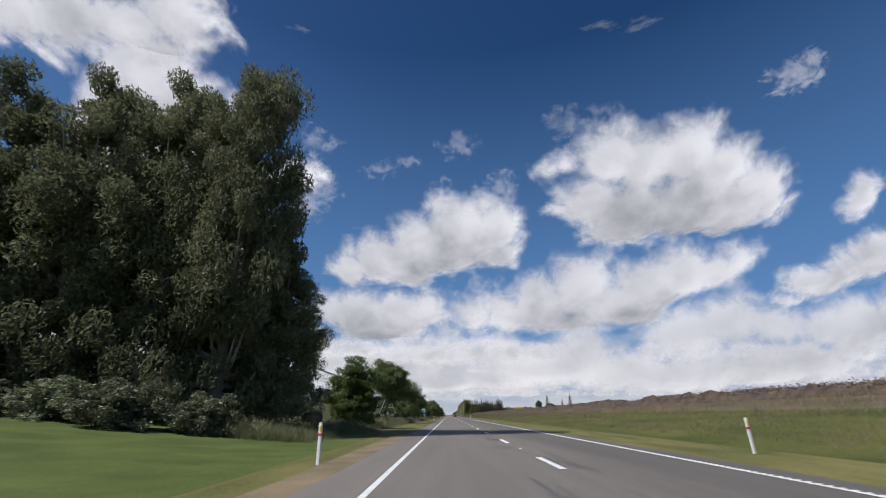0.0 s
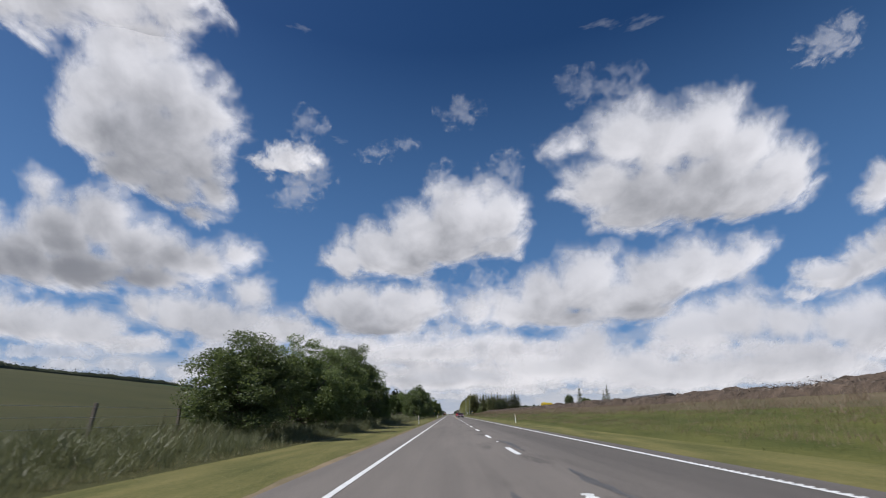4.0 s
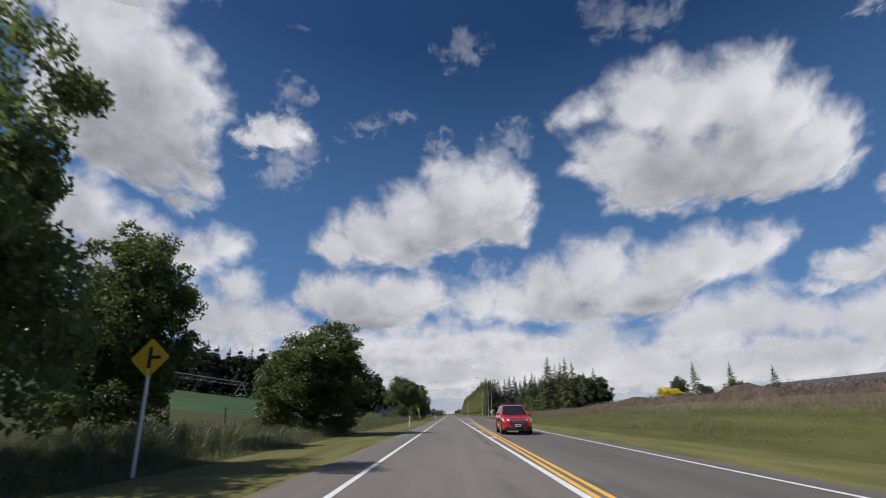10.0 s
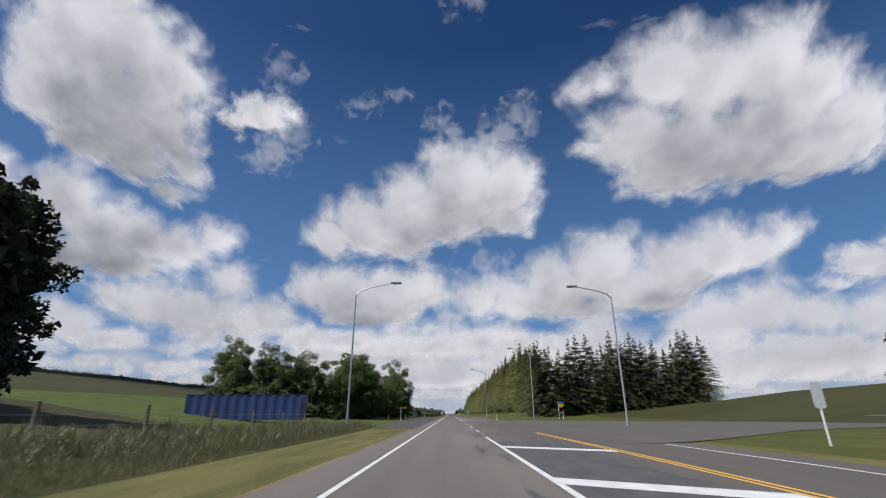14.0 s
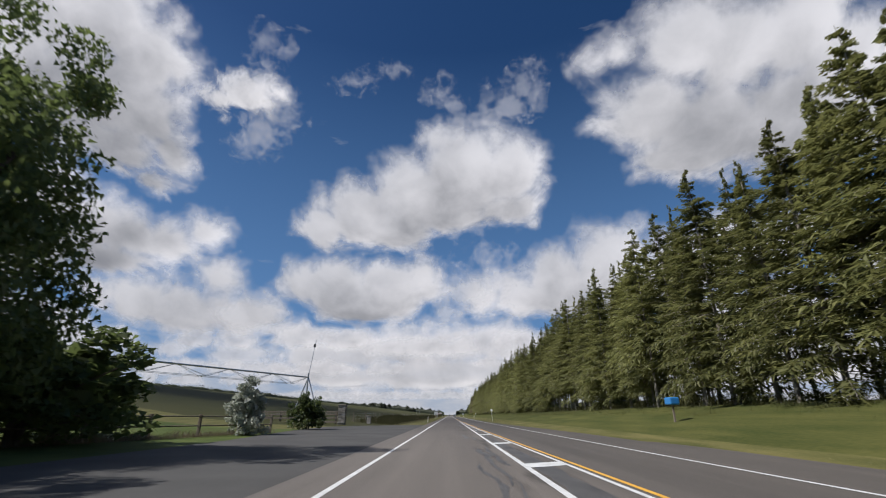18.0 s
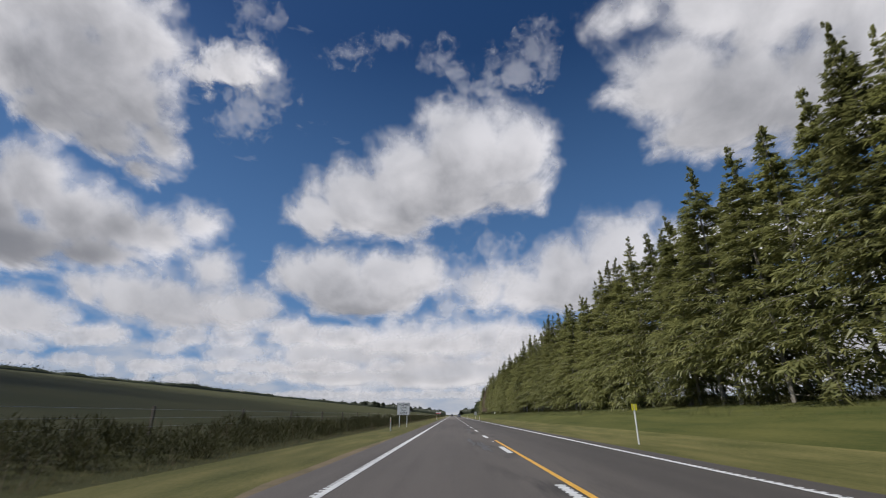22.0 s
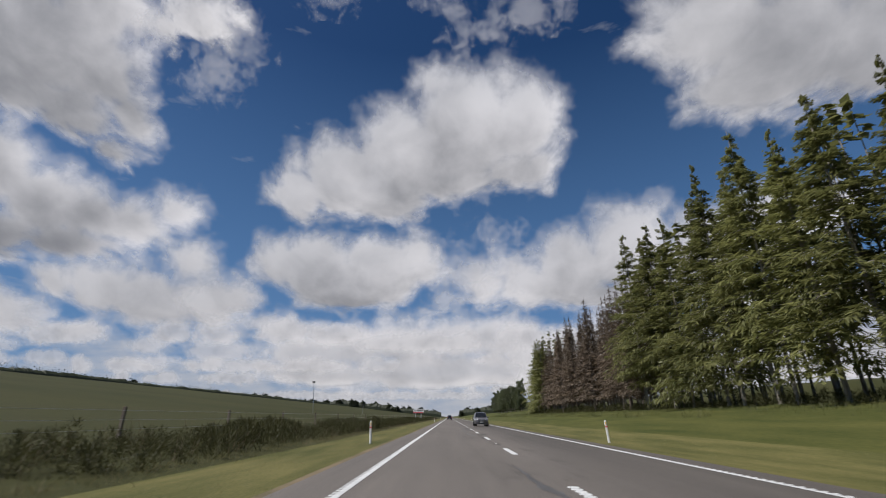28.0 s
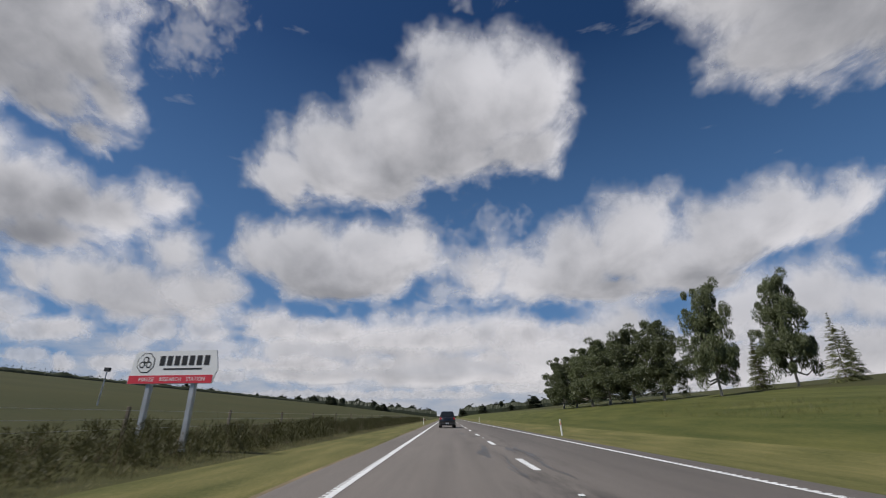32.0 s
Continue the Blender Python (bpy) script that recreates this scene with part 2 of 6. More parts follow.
WHITE_PAINT = surface("white road paint", (0.52, 0.52, 0.50), (0.74, 0.74, 0.72), 3.0, 0.6, fine=30, bump=0.1)
YELLOW_PAINT = surface("yellow road paint", (0.62, 0.32, 0.03), (0.78, 0.44, 0.06), 3.0, 0.6, fine=30, bump=0.1)
BARK = surface("grey brown bark", (0.09, 0.07, 0.055), (0.19, 0.16, 0.13), 3.0, 0.95, fine=14, bump=0.8, stretch=(1, 1, 0.25))
PALE_BARK = surface("pale grey bark", (0.19, 0.17, 0.14), (0.33, 0.30, 0.26), 3.0, 0.95, fine=14, bump=0.8, stretch=(1, 1, 0.25))
OAK_LEAF = foliage("broad leaves", (0.066, 0.094, 0.031), (0.175, 0.212, 0.065), 0.54)
FRESH_LEAF = foliage("fresh green leaves", (0.064, 0.10, 0.025), (0.16, 0.205, 0.05), 0.52)
DARK_NEEDLE = foliage("dark cypress sprays", (0.05, 0.064, 0.028), (0.14, 0.155, 0.066), 0.36)
SPRUCE_NEEDLE = foliage("spruce needles", (0.095, 0.112, 0.04), (0.29, 0.28, 0.098), 0.5)
HEDGE_NEEDLE = foliage("dark spruce needles", (0.068, 0.084, 0.033), (0.20, 0.20, 0.078), 0.45)
DEAD_NEEDLE = foliage("dead brown needles", (0.10, 0.074, 0.05), (0.20, 0.15, 0.105), 0.25)
LONG_GRASS = foliage("long roadside grass", (0.082, 0.096, 0.038), (0.20, 0.20, 0.09), 0.35, 0.1)
BANK_BLADE = foliage("soft bank grass", (0.05, 0.062, 0.016), (0.135, 0.13, 0.042), 0.3, 0.1)
DRY_GRASS = foliage("dry seeding grass", (0.13, 0.098, 0.06), (0.27, 0.20, 0.135), 0.3, 0.1)
SCRUB_LEAF = foliage("rough scrub", (0.032, 0.037, 0.013), (0.085, 0.08, 0.032), 0.3, 0.1, 0.012)
ROUGH_BLADE = foliage("rough dark grass", (0.042, 0.046, 0.016), (0.125, 0.115, 0.05), 0.3, 0.1, 0.012)
TWIG = foliage("grey brown slash", (0.045, 0.036, 0.028), (0.24, 0.19, 0.15), 0.05, 0.2)
GORSE = foliage("yellow gorse flowers", (0.55, 0.42, 0.02), (0.75, 0.62, 0.05), 0.3, 0.1)
BLOSSOM = foliage("white blossom", (0.10, 0.13, 0.06), (0.62, 0.62, 0.55), 0.3, 0.1)
POST_WHITE = surface("white plastic post", (0.66, 0.66, 0.62), (0.80, 0.80, 0.77), 2.0, 0.5, fine=30, bump=0.05)
TIMBER = surface("weathered timber", (0.15, 0.12, 0.09), (0.28, 0.24, 0.19), 2.0, 0.9, fine=25, bump=0.5, stretch=(4, 4, 0.4))
STEEL = surface("galvanised steel", (0.42, 0.43, 0.44), (0.56, 0.57, 0.58), 2.0, 0.45, 0.7, fine=20, bump=0.05)
SIGN_WHITE = surface("white sign sheeting", (0.72, 0.72, 0.70), (0.80, 0.80, 0.78), 2.0, 0.45, fine=10, bump=0)
SIGN_GREEN = surface("green sign sheeting", (0.008, 0.10, 0.07), (0.012, 0.13, 0.09), 2.0, 0.4, fine=10, bump=0)
SIGN_BLACK = surface("black sign lettering", (0.012, 0.012, 0.013), (0.02, 0.02, 0.02), 2.0, 0.5, fine=10, bump=0)
SIGN_YELLOW = surface("yellow sign sheeting", (0.75, 0.42, 0.01), (0.82, 0.50, 0.02), 2.0, 0.45, fine=10, bump=0)
SIGN_LIME = surface("lime yellow sign sheeting", (0.70, 0.62, 0.03), (0.78, 0.70, 0.05), 2.0, 0.45, fine=10, bump=0)
SIGN_RED = surface("red sign sheeting", (0.55, 0.03, 0.05), (0.63, 0.05, 0.07), 2.0, 0.45, fine=10, bump=0)
SIGN_BLUE = surface("blue sign sheeting", (0.02, 0.16, 0.42), (0.03, 0.20, 0.48), 2.0, 0.45, fine=10, bump=0)
CONTAINER_BLUE = surface("blue container paint", (0.025, 0.05, 0.16), (0.045, 0.075, 0.21), 0.6, 0.5, fine=8, bump=0.05)
STONE = surface("stacked grey stone", (0.17, 0.15, 0.13), (0.36, 0.33, 0.29), 3.0, 0.9, fine=20, bump=0.6, per_object=0.35)
ROOF_DARK = surface("dark roofing iron", (0.03, 0.03, 0.032), (0.06, 0.06, 0.06), 0.4, 0.6, fine=6, bump=0.1)
GLASS_DARK = surface("dark tinted glass", (0.012, 0.014, 0.016), (0.02, 0.022, 0.025), 1.0, 0.08, fine=5, bump=0)
RUBBER = surface("black rubber", (0.015, 0.015, 0.015), (0.03, 0.03, 0.03), 4.0, 0.8, fine=30, bump=0.1)
CHROME = surface("silver alloy", (0.5, 0.5, 0.51), (0.6, 0.6, 0.61), 3.0, 0.25, 0.9, fine=10, bump=0)
LAMP_RED = surface("red tail lamp plastic", (0.35, 0.01, 0.01), (0.45, 0.02, 0.02), 3.0, 0.2, fine=10, bump=0)
LAMP_CLEAR = surface("clear lamp plastic", (0.6, 0.6, 0.6), (0.7, 0.7, 0.7), 3.0, 0.15, fine=10, bump=0)
PLASTIC_DARK = surface("dark trim plastic", (0.02, 0.02, 0.021), (0.035, 0.035, 0.036), 3.0, 0.6, fine=20, bump=0.05)
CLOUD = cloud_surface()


def car_paint(name, c):
    m = surface(name, c, tuple(min(1, v * 1.12 + 0.002) for v in c), 1.0, 0.3, 0.2, fine=5, bump=0)
    m.node_tree.nodes["Principled BSDF"].inputs["Coat Weight"].default_value = 1.0
    return m


# ---------------------------------------------------------------- mesh helpers
def mesh_of(name, verts, faces, mats):
    me = bpy.data.meshes.new(name)
    me.from_pydata([tuple(v) for v in verts], [], faces)
    for m in (mats if isinstance(mats, (list, tuple)) else [mats]):
        me.materials.append(m)
    me.update()
    return me


def quads_mesh(name, v, mat):
    """v: n x 3 (or 4) x 3 corners, each face an island of its own."""
    v = np.asarray(v, dtype=np.float32)
    count, k = v.shape[:2]
    me = bpy.data.meshes.new(name)
    me.vertices.add(count * k), me.loops.add(count * k), me.polygons.add(count)
    me.vertices.foreach_set("co", v.reshape(-1))
    me.loops.foreach_set("vertex_index", np.arange(count * k, dtype=np.int32))
    me.polygons.foreach_set("loop_start", np.arange(count, dtype=np.int32) * k)
    me.polygons.foreach_set("loop_total", np.full(count, k, dtype=np.int32))
    me.materials.append(mat)
    me.update(calc_edges=True)
    return me


def part(name, shape, material, parent, label=""):
    """Links a bmesh or a mesh as one mesh object under a thing or part."""
    if isinstance(shape, bmesh.types.BMesh):
        me = bpy.data.meshes.new(name)
        shape.to_mesh(me)
        shape.free()
    else:
        me = shape
    if not me.materials and material:
        me.materials.append(material)
    ob = new(name, me)
    if parent:
        ob.parent = parent
    return tagged(ob, label)


def thing(name, m, label, category, group="", kind=""):
    ob = new(name)
    ob.empty_display_size = 0.2
    ob.matrix_world = m
    return tagged(ob, label, category, group, kind)


def box(x0, y0, z0, x1, y1, z1, bevel=0.0, bm=None, seg=1):
    bm = bm or bmesh.new()
    made = bmesh.ops.create_cube(bm, size=1)["verts"]
    bmesh.ops.scale(bm, vec=(x1 - x0, y1 - y0, z1 - z0), verts=made)
    bmesh.ops.translate(bm, vec=((x0 + x1) / 2, (y0 + y1) / 2, (z0 + z1) / 2), verts=made)
    if bevel:
        bmesh.ops.bevel(bm, geom=list({e for v in made for e in v.link_edges}), offset=bevel, segments=seg, affect="EDGES", profile=0.5)
    return bm


def tube(a, b, r0, r1=None, sides=8, bm=None):
    bm = bm or bmesh.new()
    a, b = Vector(a), Vector(b)
    q = (b - a).to_track_quat("Z", "Y").to_matrix().to_4x4()
    bmesh.ops.create_cone(bm, cap_ends=True, segments=sides, radius1=r0, radius2=r0 if r1 is None else r1, depth=(b - a).length,
                          matrix=Matrix.Translation((a + b) / 2) @ q)
    return bm


def smooth(x, a, b):
    k = min(1.0, max(0.0, (x - a) / (b - a)))
    return k * k * (3 - 2 * k)


# ---------------------------------------------------------------- the lie of the land
LEFT_PROFILE = [(0, 0), (3.0, 0), (3.3, -0.06), (6.5, -0.08), (8.5, 0.0), (12, 0.25), (20, 0.95), (32, 2.1), (60, 5.4), (100, 9.8), (160, 16.5), (240, 18), (6000, 18)]
RIGHT_PROFILE = [(0, 0), (6.7, 0), (7.0, -0.05), (9.5, 0.05), (14, 0.75), (18, 1.5), (21, 1.9), (32, 2.0), (60, 1.9), (6000, 1.5)]
JUNCTION_PROFILE = [(0, 0), (6.7, 0), (7.0, -0.05), (9.5, 0.05), (14, 0.75), (18, 1.5), (21, 1.9), (32, 2.6), (60, 5.0), (110, 8.5), (160, 10), (6000, 10)]
END_PROFILE = [(0, 0), (6.7, 0), (7.0, -0.05), (9.5, 0.05), (14, 0.75), (18, 1.7), (21, 2.3), (32, 3.6), (60, 6.2), (110, 11.3), (160, 15), (240, 16), (6000, 16)]
BROW_PROFILE = [(0, 0), (6.7, 0), (7.0, -0.05), (9.5, 0.1), (13, 0.8), (17, 1.6), (20, 2.2), (24, 2.45), (32, 2.6), (60, 3.7), (110, 6.0), (160, 9), (240, 12), (6000, 16)]


def along_profile(profile, x):
    return float(np.interp(x, [p[0] for p in profile], [p[1] for p in profile]))


def seal_right(y):
    """How far the seal reaches to the east at the junction."""
    return 6.7 + 3.4 * smooth(y, 370, 440) * (1 - smooth(y, 600, 690))


def land(x, y):
    if x < 0:
        z = along_profile(LEFT_PROFILE, -x)
        flat = smooth(y, 488, 506) * (1 - smooth(y, 640, 665))
        z *= 1 - flat * (1 - smooth(-x, 12, 40)) * 0.9
    else:
        k = smooth(y, 378, 416)
        z = along_profile(BROW_PROFILE, x) * (1 - k) + along_profile(RIGHT_PROFILE, x) * k
        e = k * (1 - smooth(y, 575, 600))
        z = z * (1 - e) + along_profile(JUNCTION_PROFILE, x) * e
        e = smooth(y, 1070, 1112)
        z = z * (1 - e) + along_profile(END_PROFILE, x) * e
        flat = smooth(y, 455, 490) * (1 - smooth(y, 565, 590))
        z *= 1 - flat * (1 - smooth(x, 30, 90)) * 0.85
        wide = smooth(y, 370, 440) * (1 - smooth(y, 600, 690))
        z *= 1 - 0.8 * wide * (1 - smooth(x, 9, 14))
    if abs(x) > 12:
        z += 0.25 * noise.noise((x * 0.05, y * 0.03, 3.1)) * min(1.0, (abs(x) - 12) / 20)
    return z


xs = [-4500, -2000, -900, -400, -240, -200, -160, -130, -100, -80, -60, -45, -32, -25, -20, -16, -12, -10, -8.5, -7.5, -6.5, -5, -4, -3.3, -2.95, 0, 3,
      6.6, 7.0, 8, 9.5, 11, 12.5, 14, 16, 18, 19.5, 21, 24, 28, 32, 45, 60, 80, 110, 135, 160, 200, 240, 400, 900, 2000, 4500]
ys = [-600, -300, -150, -80] + list(range(-40, 1240, 8)) + list(range(1240, 2000, 60)) + [2100, 2400, 3000, 4000, 6000]
verts, faces, slots = [], [], []
for y in ys:
    for x in xs:
        verts.append((x, y, land(x, y) - (0.06 if -2.96 < x < 6.65 or (x > 0 and x < seal_right(y) - 0.05) else 0.0)))
for j in range(len(ys) - 1):
    for i in range(len(xs) - 1):
        k = j * len(xs) + i
        faces.append((k, k + 1, k + 1 + len(xs), k + len(xs)))
        mid, ymid = (xs[i] + xs[i + 1]) / 2, (ys[j] + ys[j + 1]) / 2
        if (-45 < mid < -6 and 505 < ymid < 640) or (-45 < mid < -4.5 and ymid < 30):
            slots.append(5)
        elif -6.6 < mid < 9.6 or (-45 < mid < 0 and (505 < ymid < 650 or -60 < ymid < 30)):
            slots.append(0)
        elif mid > 0 and mid < 34:
            slots.append((4 if mid > 16.5 and ymid < 415 else 2) if ymid < 450 or mid > 11 else 0)
        else:
            slots.append(3 if mid < -13 and 372 < ymid < 484 else 1)
me = mesh_of("ground", verts, faces, [MOWN, FIELD, BANK, CROP, DRY_BANK, LAWN])
me.polygons.foreach_set("material_index", slots)
me.polygons.foreach_set("use_smooth", [True] * len(faces))
tagged(new("ground", me), "green paddocks and mown grass verges beside the road", "ground", kind="structure")


def ribbon(name, y0, y1, left, right, z, material, step=8.0):
    """A strip along the road between two edges, numbers or functions of y."""
    count = max(1, round((y1 - y0) / step))
    v, f = [], []
    for i in range(count + 1):
        y = y0 + (y1 - y0) * i / count
        v += [(left(y) if callable(left) else left, y, z), (right(y) if callable(right) else right, y, z)]
        if i:
            f.append((2 * i - 2, 2 * i - 1, 2 * i + 1, 2 * i))
    return mesh_of(name, v, f, material)


# the road
road = thing("road", Matrix(), "straight grey chip-seal highway with white edge lines", "road", kind="structure")
count = 340
v, f = [], []
for i in range(count + 1):
    y = -120 + i * 8.0
    r = random.Random(i)
    a, b = -2.95 - r.uniform(0, 0.12), seal_right(y) + r.uniform(0, 0.12)
    v += [(a, y, -0.10), (a, y, 0.0), (b, y, 0.0), (b, y, -0.10)]
    if i:
        k = 4 * i
        for s in range(3):
            f.append((k - 4 + s, k - 3 + s, k + 1 + s, k + s))
part("carriageway", mesh_of("carriageway", v, f, ASPHALT), ASPHALT, road)


def yellow_x(y):
    return float(np.interp(y, (338, 373, 407, 440, 480, 541, 573, 606, 640, 690), (2.12, 2.7, 3.6, 4.7, 5.6, 5.7, 4.1, 3.2, 2.65, 2.2)))


def edge_x(y):
    return float(np.interp(y, (338, 373, 407, 440, 480, 560, 585, 612, 650, 690), (5.9, 6.5, 7.3, 8.3, 8.8, 7.8, 7.1, 6.6, 6.2, 5.9)))


PAINT = 0.006
part("edge_line", ribbon("edge_line", -120, 2600, -1.96, -1.84, PAINT, WHITE_PAINT), WHITE_PAINT, road, "solid white edge line")
for a, b in ((-120, 486), (560, 2600)):
    part("edge_line", ribbon("edge_line", a, b, lambda y: edge_x(y) - 0.06, lambda y: edge_x(y) + 0.06, PAINT, WHITE_PAINT), WHITE_PAINT, road, "solid white edge line")
# the flush median: a white line, slanting white bars and a double yellow line
part("median_line", ribbon("median_line", 338, 492, 1.84, 1.98, PAINT, WHITE_PAINT), WHITE_PAINT, road)
part("median_line", ribbon("median_line", 545, 690, 1.84, 1.98, PAINT, WHITE_PAINT), WHITE_PAINT, road)
for a, b in ((338, 498), (540, 690)):
    for off in (-0.16, 0.06):
        white = off < 0 and a > 500
        part("median_line" if white else "yellow_line", ribbon("line", a, b, lambda y, o=off: yellow_x(y) + o, lambda y, o=off: yellow_x(y) + o + 0.11, PAINT, WHITE_PAINT if white else YELLOW_PAINT, 4), WHITE_PAINT if white else YELLOW_PAINT, road)
part("yellow_line", ribbon("yellow_line", 246, 338, 1.72, 1.84, PAINT, YELLOW_PAINT), YELLOW_PAINT, road)
part("yellow_line", ribbon("yellow_line", 690, 757, 2.16, 2.28, PAINT, YELLOW_PAINT), YELLOW_PAINT, road)
for y in [358 + 9 * i for i in range(15)] + [548 + 9 * i for i in range(13)]:
    a, b = 1.98, yellow_x(y) - 0.16
    if b - a > 0.25:
        way = 1.0 if y < 520 else -1.0
        lean = 0.55 * (b - a) * way
        q = [(a, y, PAINT), (b, y - lean, PAINT), (b, y - lean + 0.9, PAINT), (a, y + 0.9, PAINT)]
        part("median_bar", mesh_of("median_bar", q, [(0, 1, 2, 3)], WHITE_PAINT), WHITE_PAINT, road)
dash = mesh_of("centre_dash", [(-0.06, 0, 0), (0.06, 0, 0), (0.06, 3, 0), (-0.06, 3, 0)], [(0, 1, 2, 3)], WHITE_PAINT)
stud = box(-0.05, -0.05, 0, 0.05, 0.05, 0.018, 0.008)
stud_mesh = bpy.data.meshes.new("road_stud")
stud.to_mesh(stud_mesh)
stud.free()
stud_mesh.materials.append(SIGN_WHITE)
for i in range(-6, 190):
    y = 199.3 + 10 * (i - 20)
    if 338 < y < 692 and not 492 < y < 541:
        continue
    ob = part("centre_dash", dash, WHITE_PAINT, road)
    ob.location = (2.0, y, PAINT)
    if i % 2 == 0 and y < 1300:
        ob = part("road_stud", stud_mesh, SIGN_WHITE, road)
        ob.location = (2.0, y - 3.5, 0.002)
# bled tar beside the centre line, and ragged dark seal between the median bars
rnd = random.Random(61)
y = 2.0
while y < 1180:
    for piece in range(rnd.randint(1, 4)):
        length, wide = rnd.uniform(1.5, 7), rnd.uniform(0.03, 0.17)
        mid, y0 = rnd.choice((1.5, 1.4, 1.15, 2.5)) + rnd.uniform(-0.25, 0.25), y + rnd.uniform(-3, 5)
        v, f = [], []
        steps = max(8, int(length / 0.22))
        for i in range(steps + 1):
            t = i / steps
            c = mid + 0.25 * noise.noise((t * length * 0.35, y0, 4))
            w = wide * math.sin(math.pi * t) ** 0.6 * (0.8 + 0.9 * noise.noise((t * length * 1.3, y0, 0)))
            u = wide * math.sin(math.pi * t) ** 0.6 * (0.8 + 1.3 * noise.noise((t * length * 2.1, y0, 8)))
            v += [(c - max(0.008, w), y0 + length * t, 0.003 + 0.0006 * piece), (c + max(0.008, u), y0 + length * t, 0.003 + 0.0006 * piece)]
            if i:
                k = len(v)
                f.append((k - 4, k - 3, k - 1, k - 2))
        part("tar_patch", mesh_of("tar_patch", v, f, TAR), TAR, road)
    y += rnd.uniform(5, 24)
for a, b in ((380, 488), (552, 650)):
    part("tar_patch", ribbon("tar_patch", a, b, lambda y: 2.05 + 0.14 * noise.noise((y * 0.9, 1, 0)), lambda y: max(2.1, yellow_x(y) - 0.45 + 0.4 * noise.noise((y * 0.7, 3, 0)) - 0.12 * (yellow_x(y) - 2.1)), 0.0025, TAR, 0.5), TAR, road)
# raised ribs of the tactile edge lines
v, f = [], []
for x, y0, y1 in ((-1.9, 640, 1250), (5.9, -40, 340), (5.9, 690, 1250)):
    y = y0
    while y < y1:
        k = len(v)
        a, b = (x - 0.14, x + 0.05) if x < 0 else (x - 0.05, x + 0.14)
        v += [(a, y, 0.002), (b, y, 0.002), (b, y + 0.07, 0.002), (a, y + 0.07, 0.002),
              (a + 0.01, y + 0.01, 0.012), (b - 0.01, y + 0.01, 0.012), (b - 0.01, y + 0.06, 0.012), (a + 0.01, y + 0.06, 0.012)]
        f += [(k + 4, k + 5, k + 6, k + 7), (k, k + 1, k + 5, k + 4), (k + 1, k + 2, k + 6, k + 5), (k + 2, k + 3, k + 7, k + 6), (k + 3, k, k + 4, k + 7)]
        y += 0.25
for i in range(-6, 120):
    y = 199.3 + 10 * (i - 20)
    if 338 < y < 692:
        continue
    for j in range(12):
        k, a = len(v), y + 0.1 + 0.25 * j
        v += [(1.9, a, 0.002), (2.1, a, 0.002), (2.1, a + 0.07, 0.002), (1.9, a + 0.07, 0.002), (1.91, a + 0.01, 0.014), (2.09, a + 0.01, 0.014), (2.09, a + 0.06, 0.014), (1.91, a + 0.06, 0.014)]
        f += [(k + 4, k + 5, k + 6, k + 7), (k, k + 1, k + 5, k + 4), (k + 1, k + 2, k + 6, k + 5), (k + 2, k + 3, k + 7, k + 6), (k + 3, k, k + 4, k + 7)]
tagged(part("line_ribs", mesh_of("line_ribs", v, f, WHITE_PAINT), WHITE_PAINT, road), kind="stuff")
def skid(points, wide):
    v, f = [], []
    for i, (x, y) in enumerate(points):
        a, b = Vector(points[max(i - 1, 0)]), Vector(points[min(i + 1, len(points) - 1)])
        n = Vector((-(b - a).y, (b - a).x)).normalized() * wide / 2
        v += [(x - n.x, y - n.y, 0.017), (x + n.x, y + n.y, 0.017)]
        if i:
            k = len(v)
            f.append((k - 4, k - 3, k - 1, k - 2))
    part("skid_mark", mesh_of("skid_mark", v, f, SKID), SKID, road, "curved black tyre mark")


for off, wide in ((0.0, 0.11), (1.55, 0.07)):
    skid([(-10.0 + 16 * t, 531.5 + off - 11.5 * t + 9 * t * t) for t in [i / 24 for i in range(25)]], wide)
for x, y, n in ((6.2, 537.5, 0.8), (8.2, 536.8, 0.9), (10.2, 536, 1.0), (12.6, 535, 1.2)):
    z = 0.02 if x < 10 else land(x, y) + 0.06
    q = [(x, y, z), (x + n, y - 0.3, z), (x + n, y - 0.18, z), (x, y + 0.12, z)]
    part("mouth_dash", mesh_of("mouth_dash", q, [(0, 1, 2, 3)], WHITE_PAINT), WHITE_PAINT, road)
# worn brown shoulder at the seal's west edge
v, f = [], []
for i in range(900):
    y = -60 + i * 1.5
    w = 0.25 + 0.3 * max(0.0, noise.noise((y * 0.05, 0.0, 1.0)) + 0.25) + 0.1 * noise.noise((y * 0.6, 2.0, 1.0))
    if -10 < y < 30:
        w += 0.7
    v += [(-2.9, y, -0.006), (-2.9 - max(0.12, w), y, land(-3.2, y) + 0.014)]
    if i and not 504 < y < 662:
        k = len(v)
        f.append((k - 4, k - 3, k - 1, k - 2))
tagged(new("shoulder", mesh_of("shoulder", v, f, SHOULDER)), "worn brown grit shoulder along the seal edge", "shoulder", kind="structure")
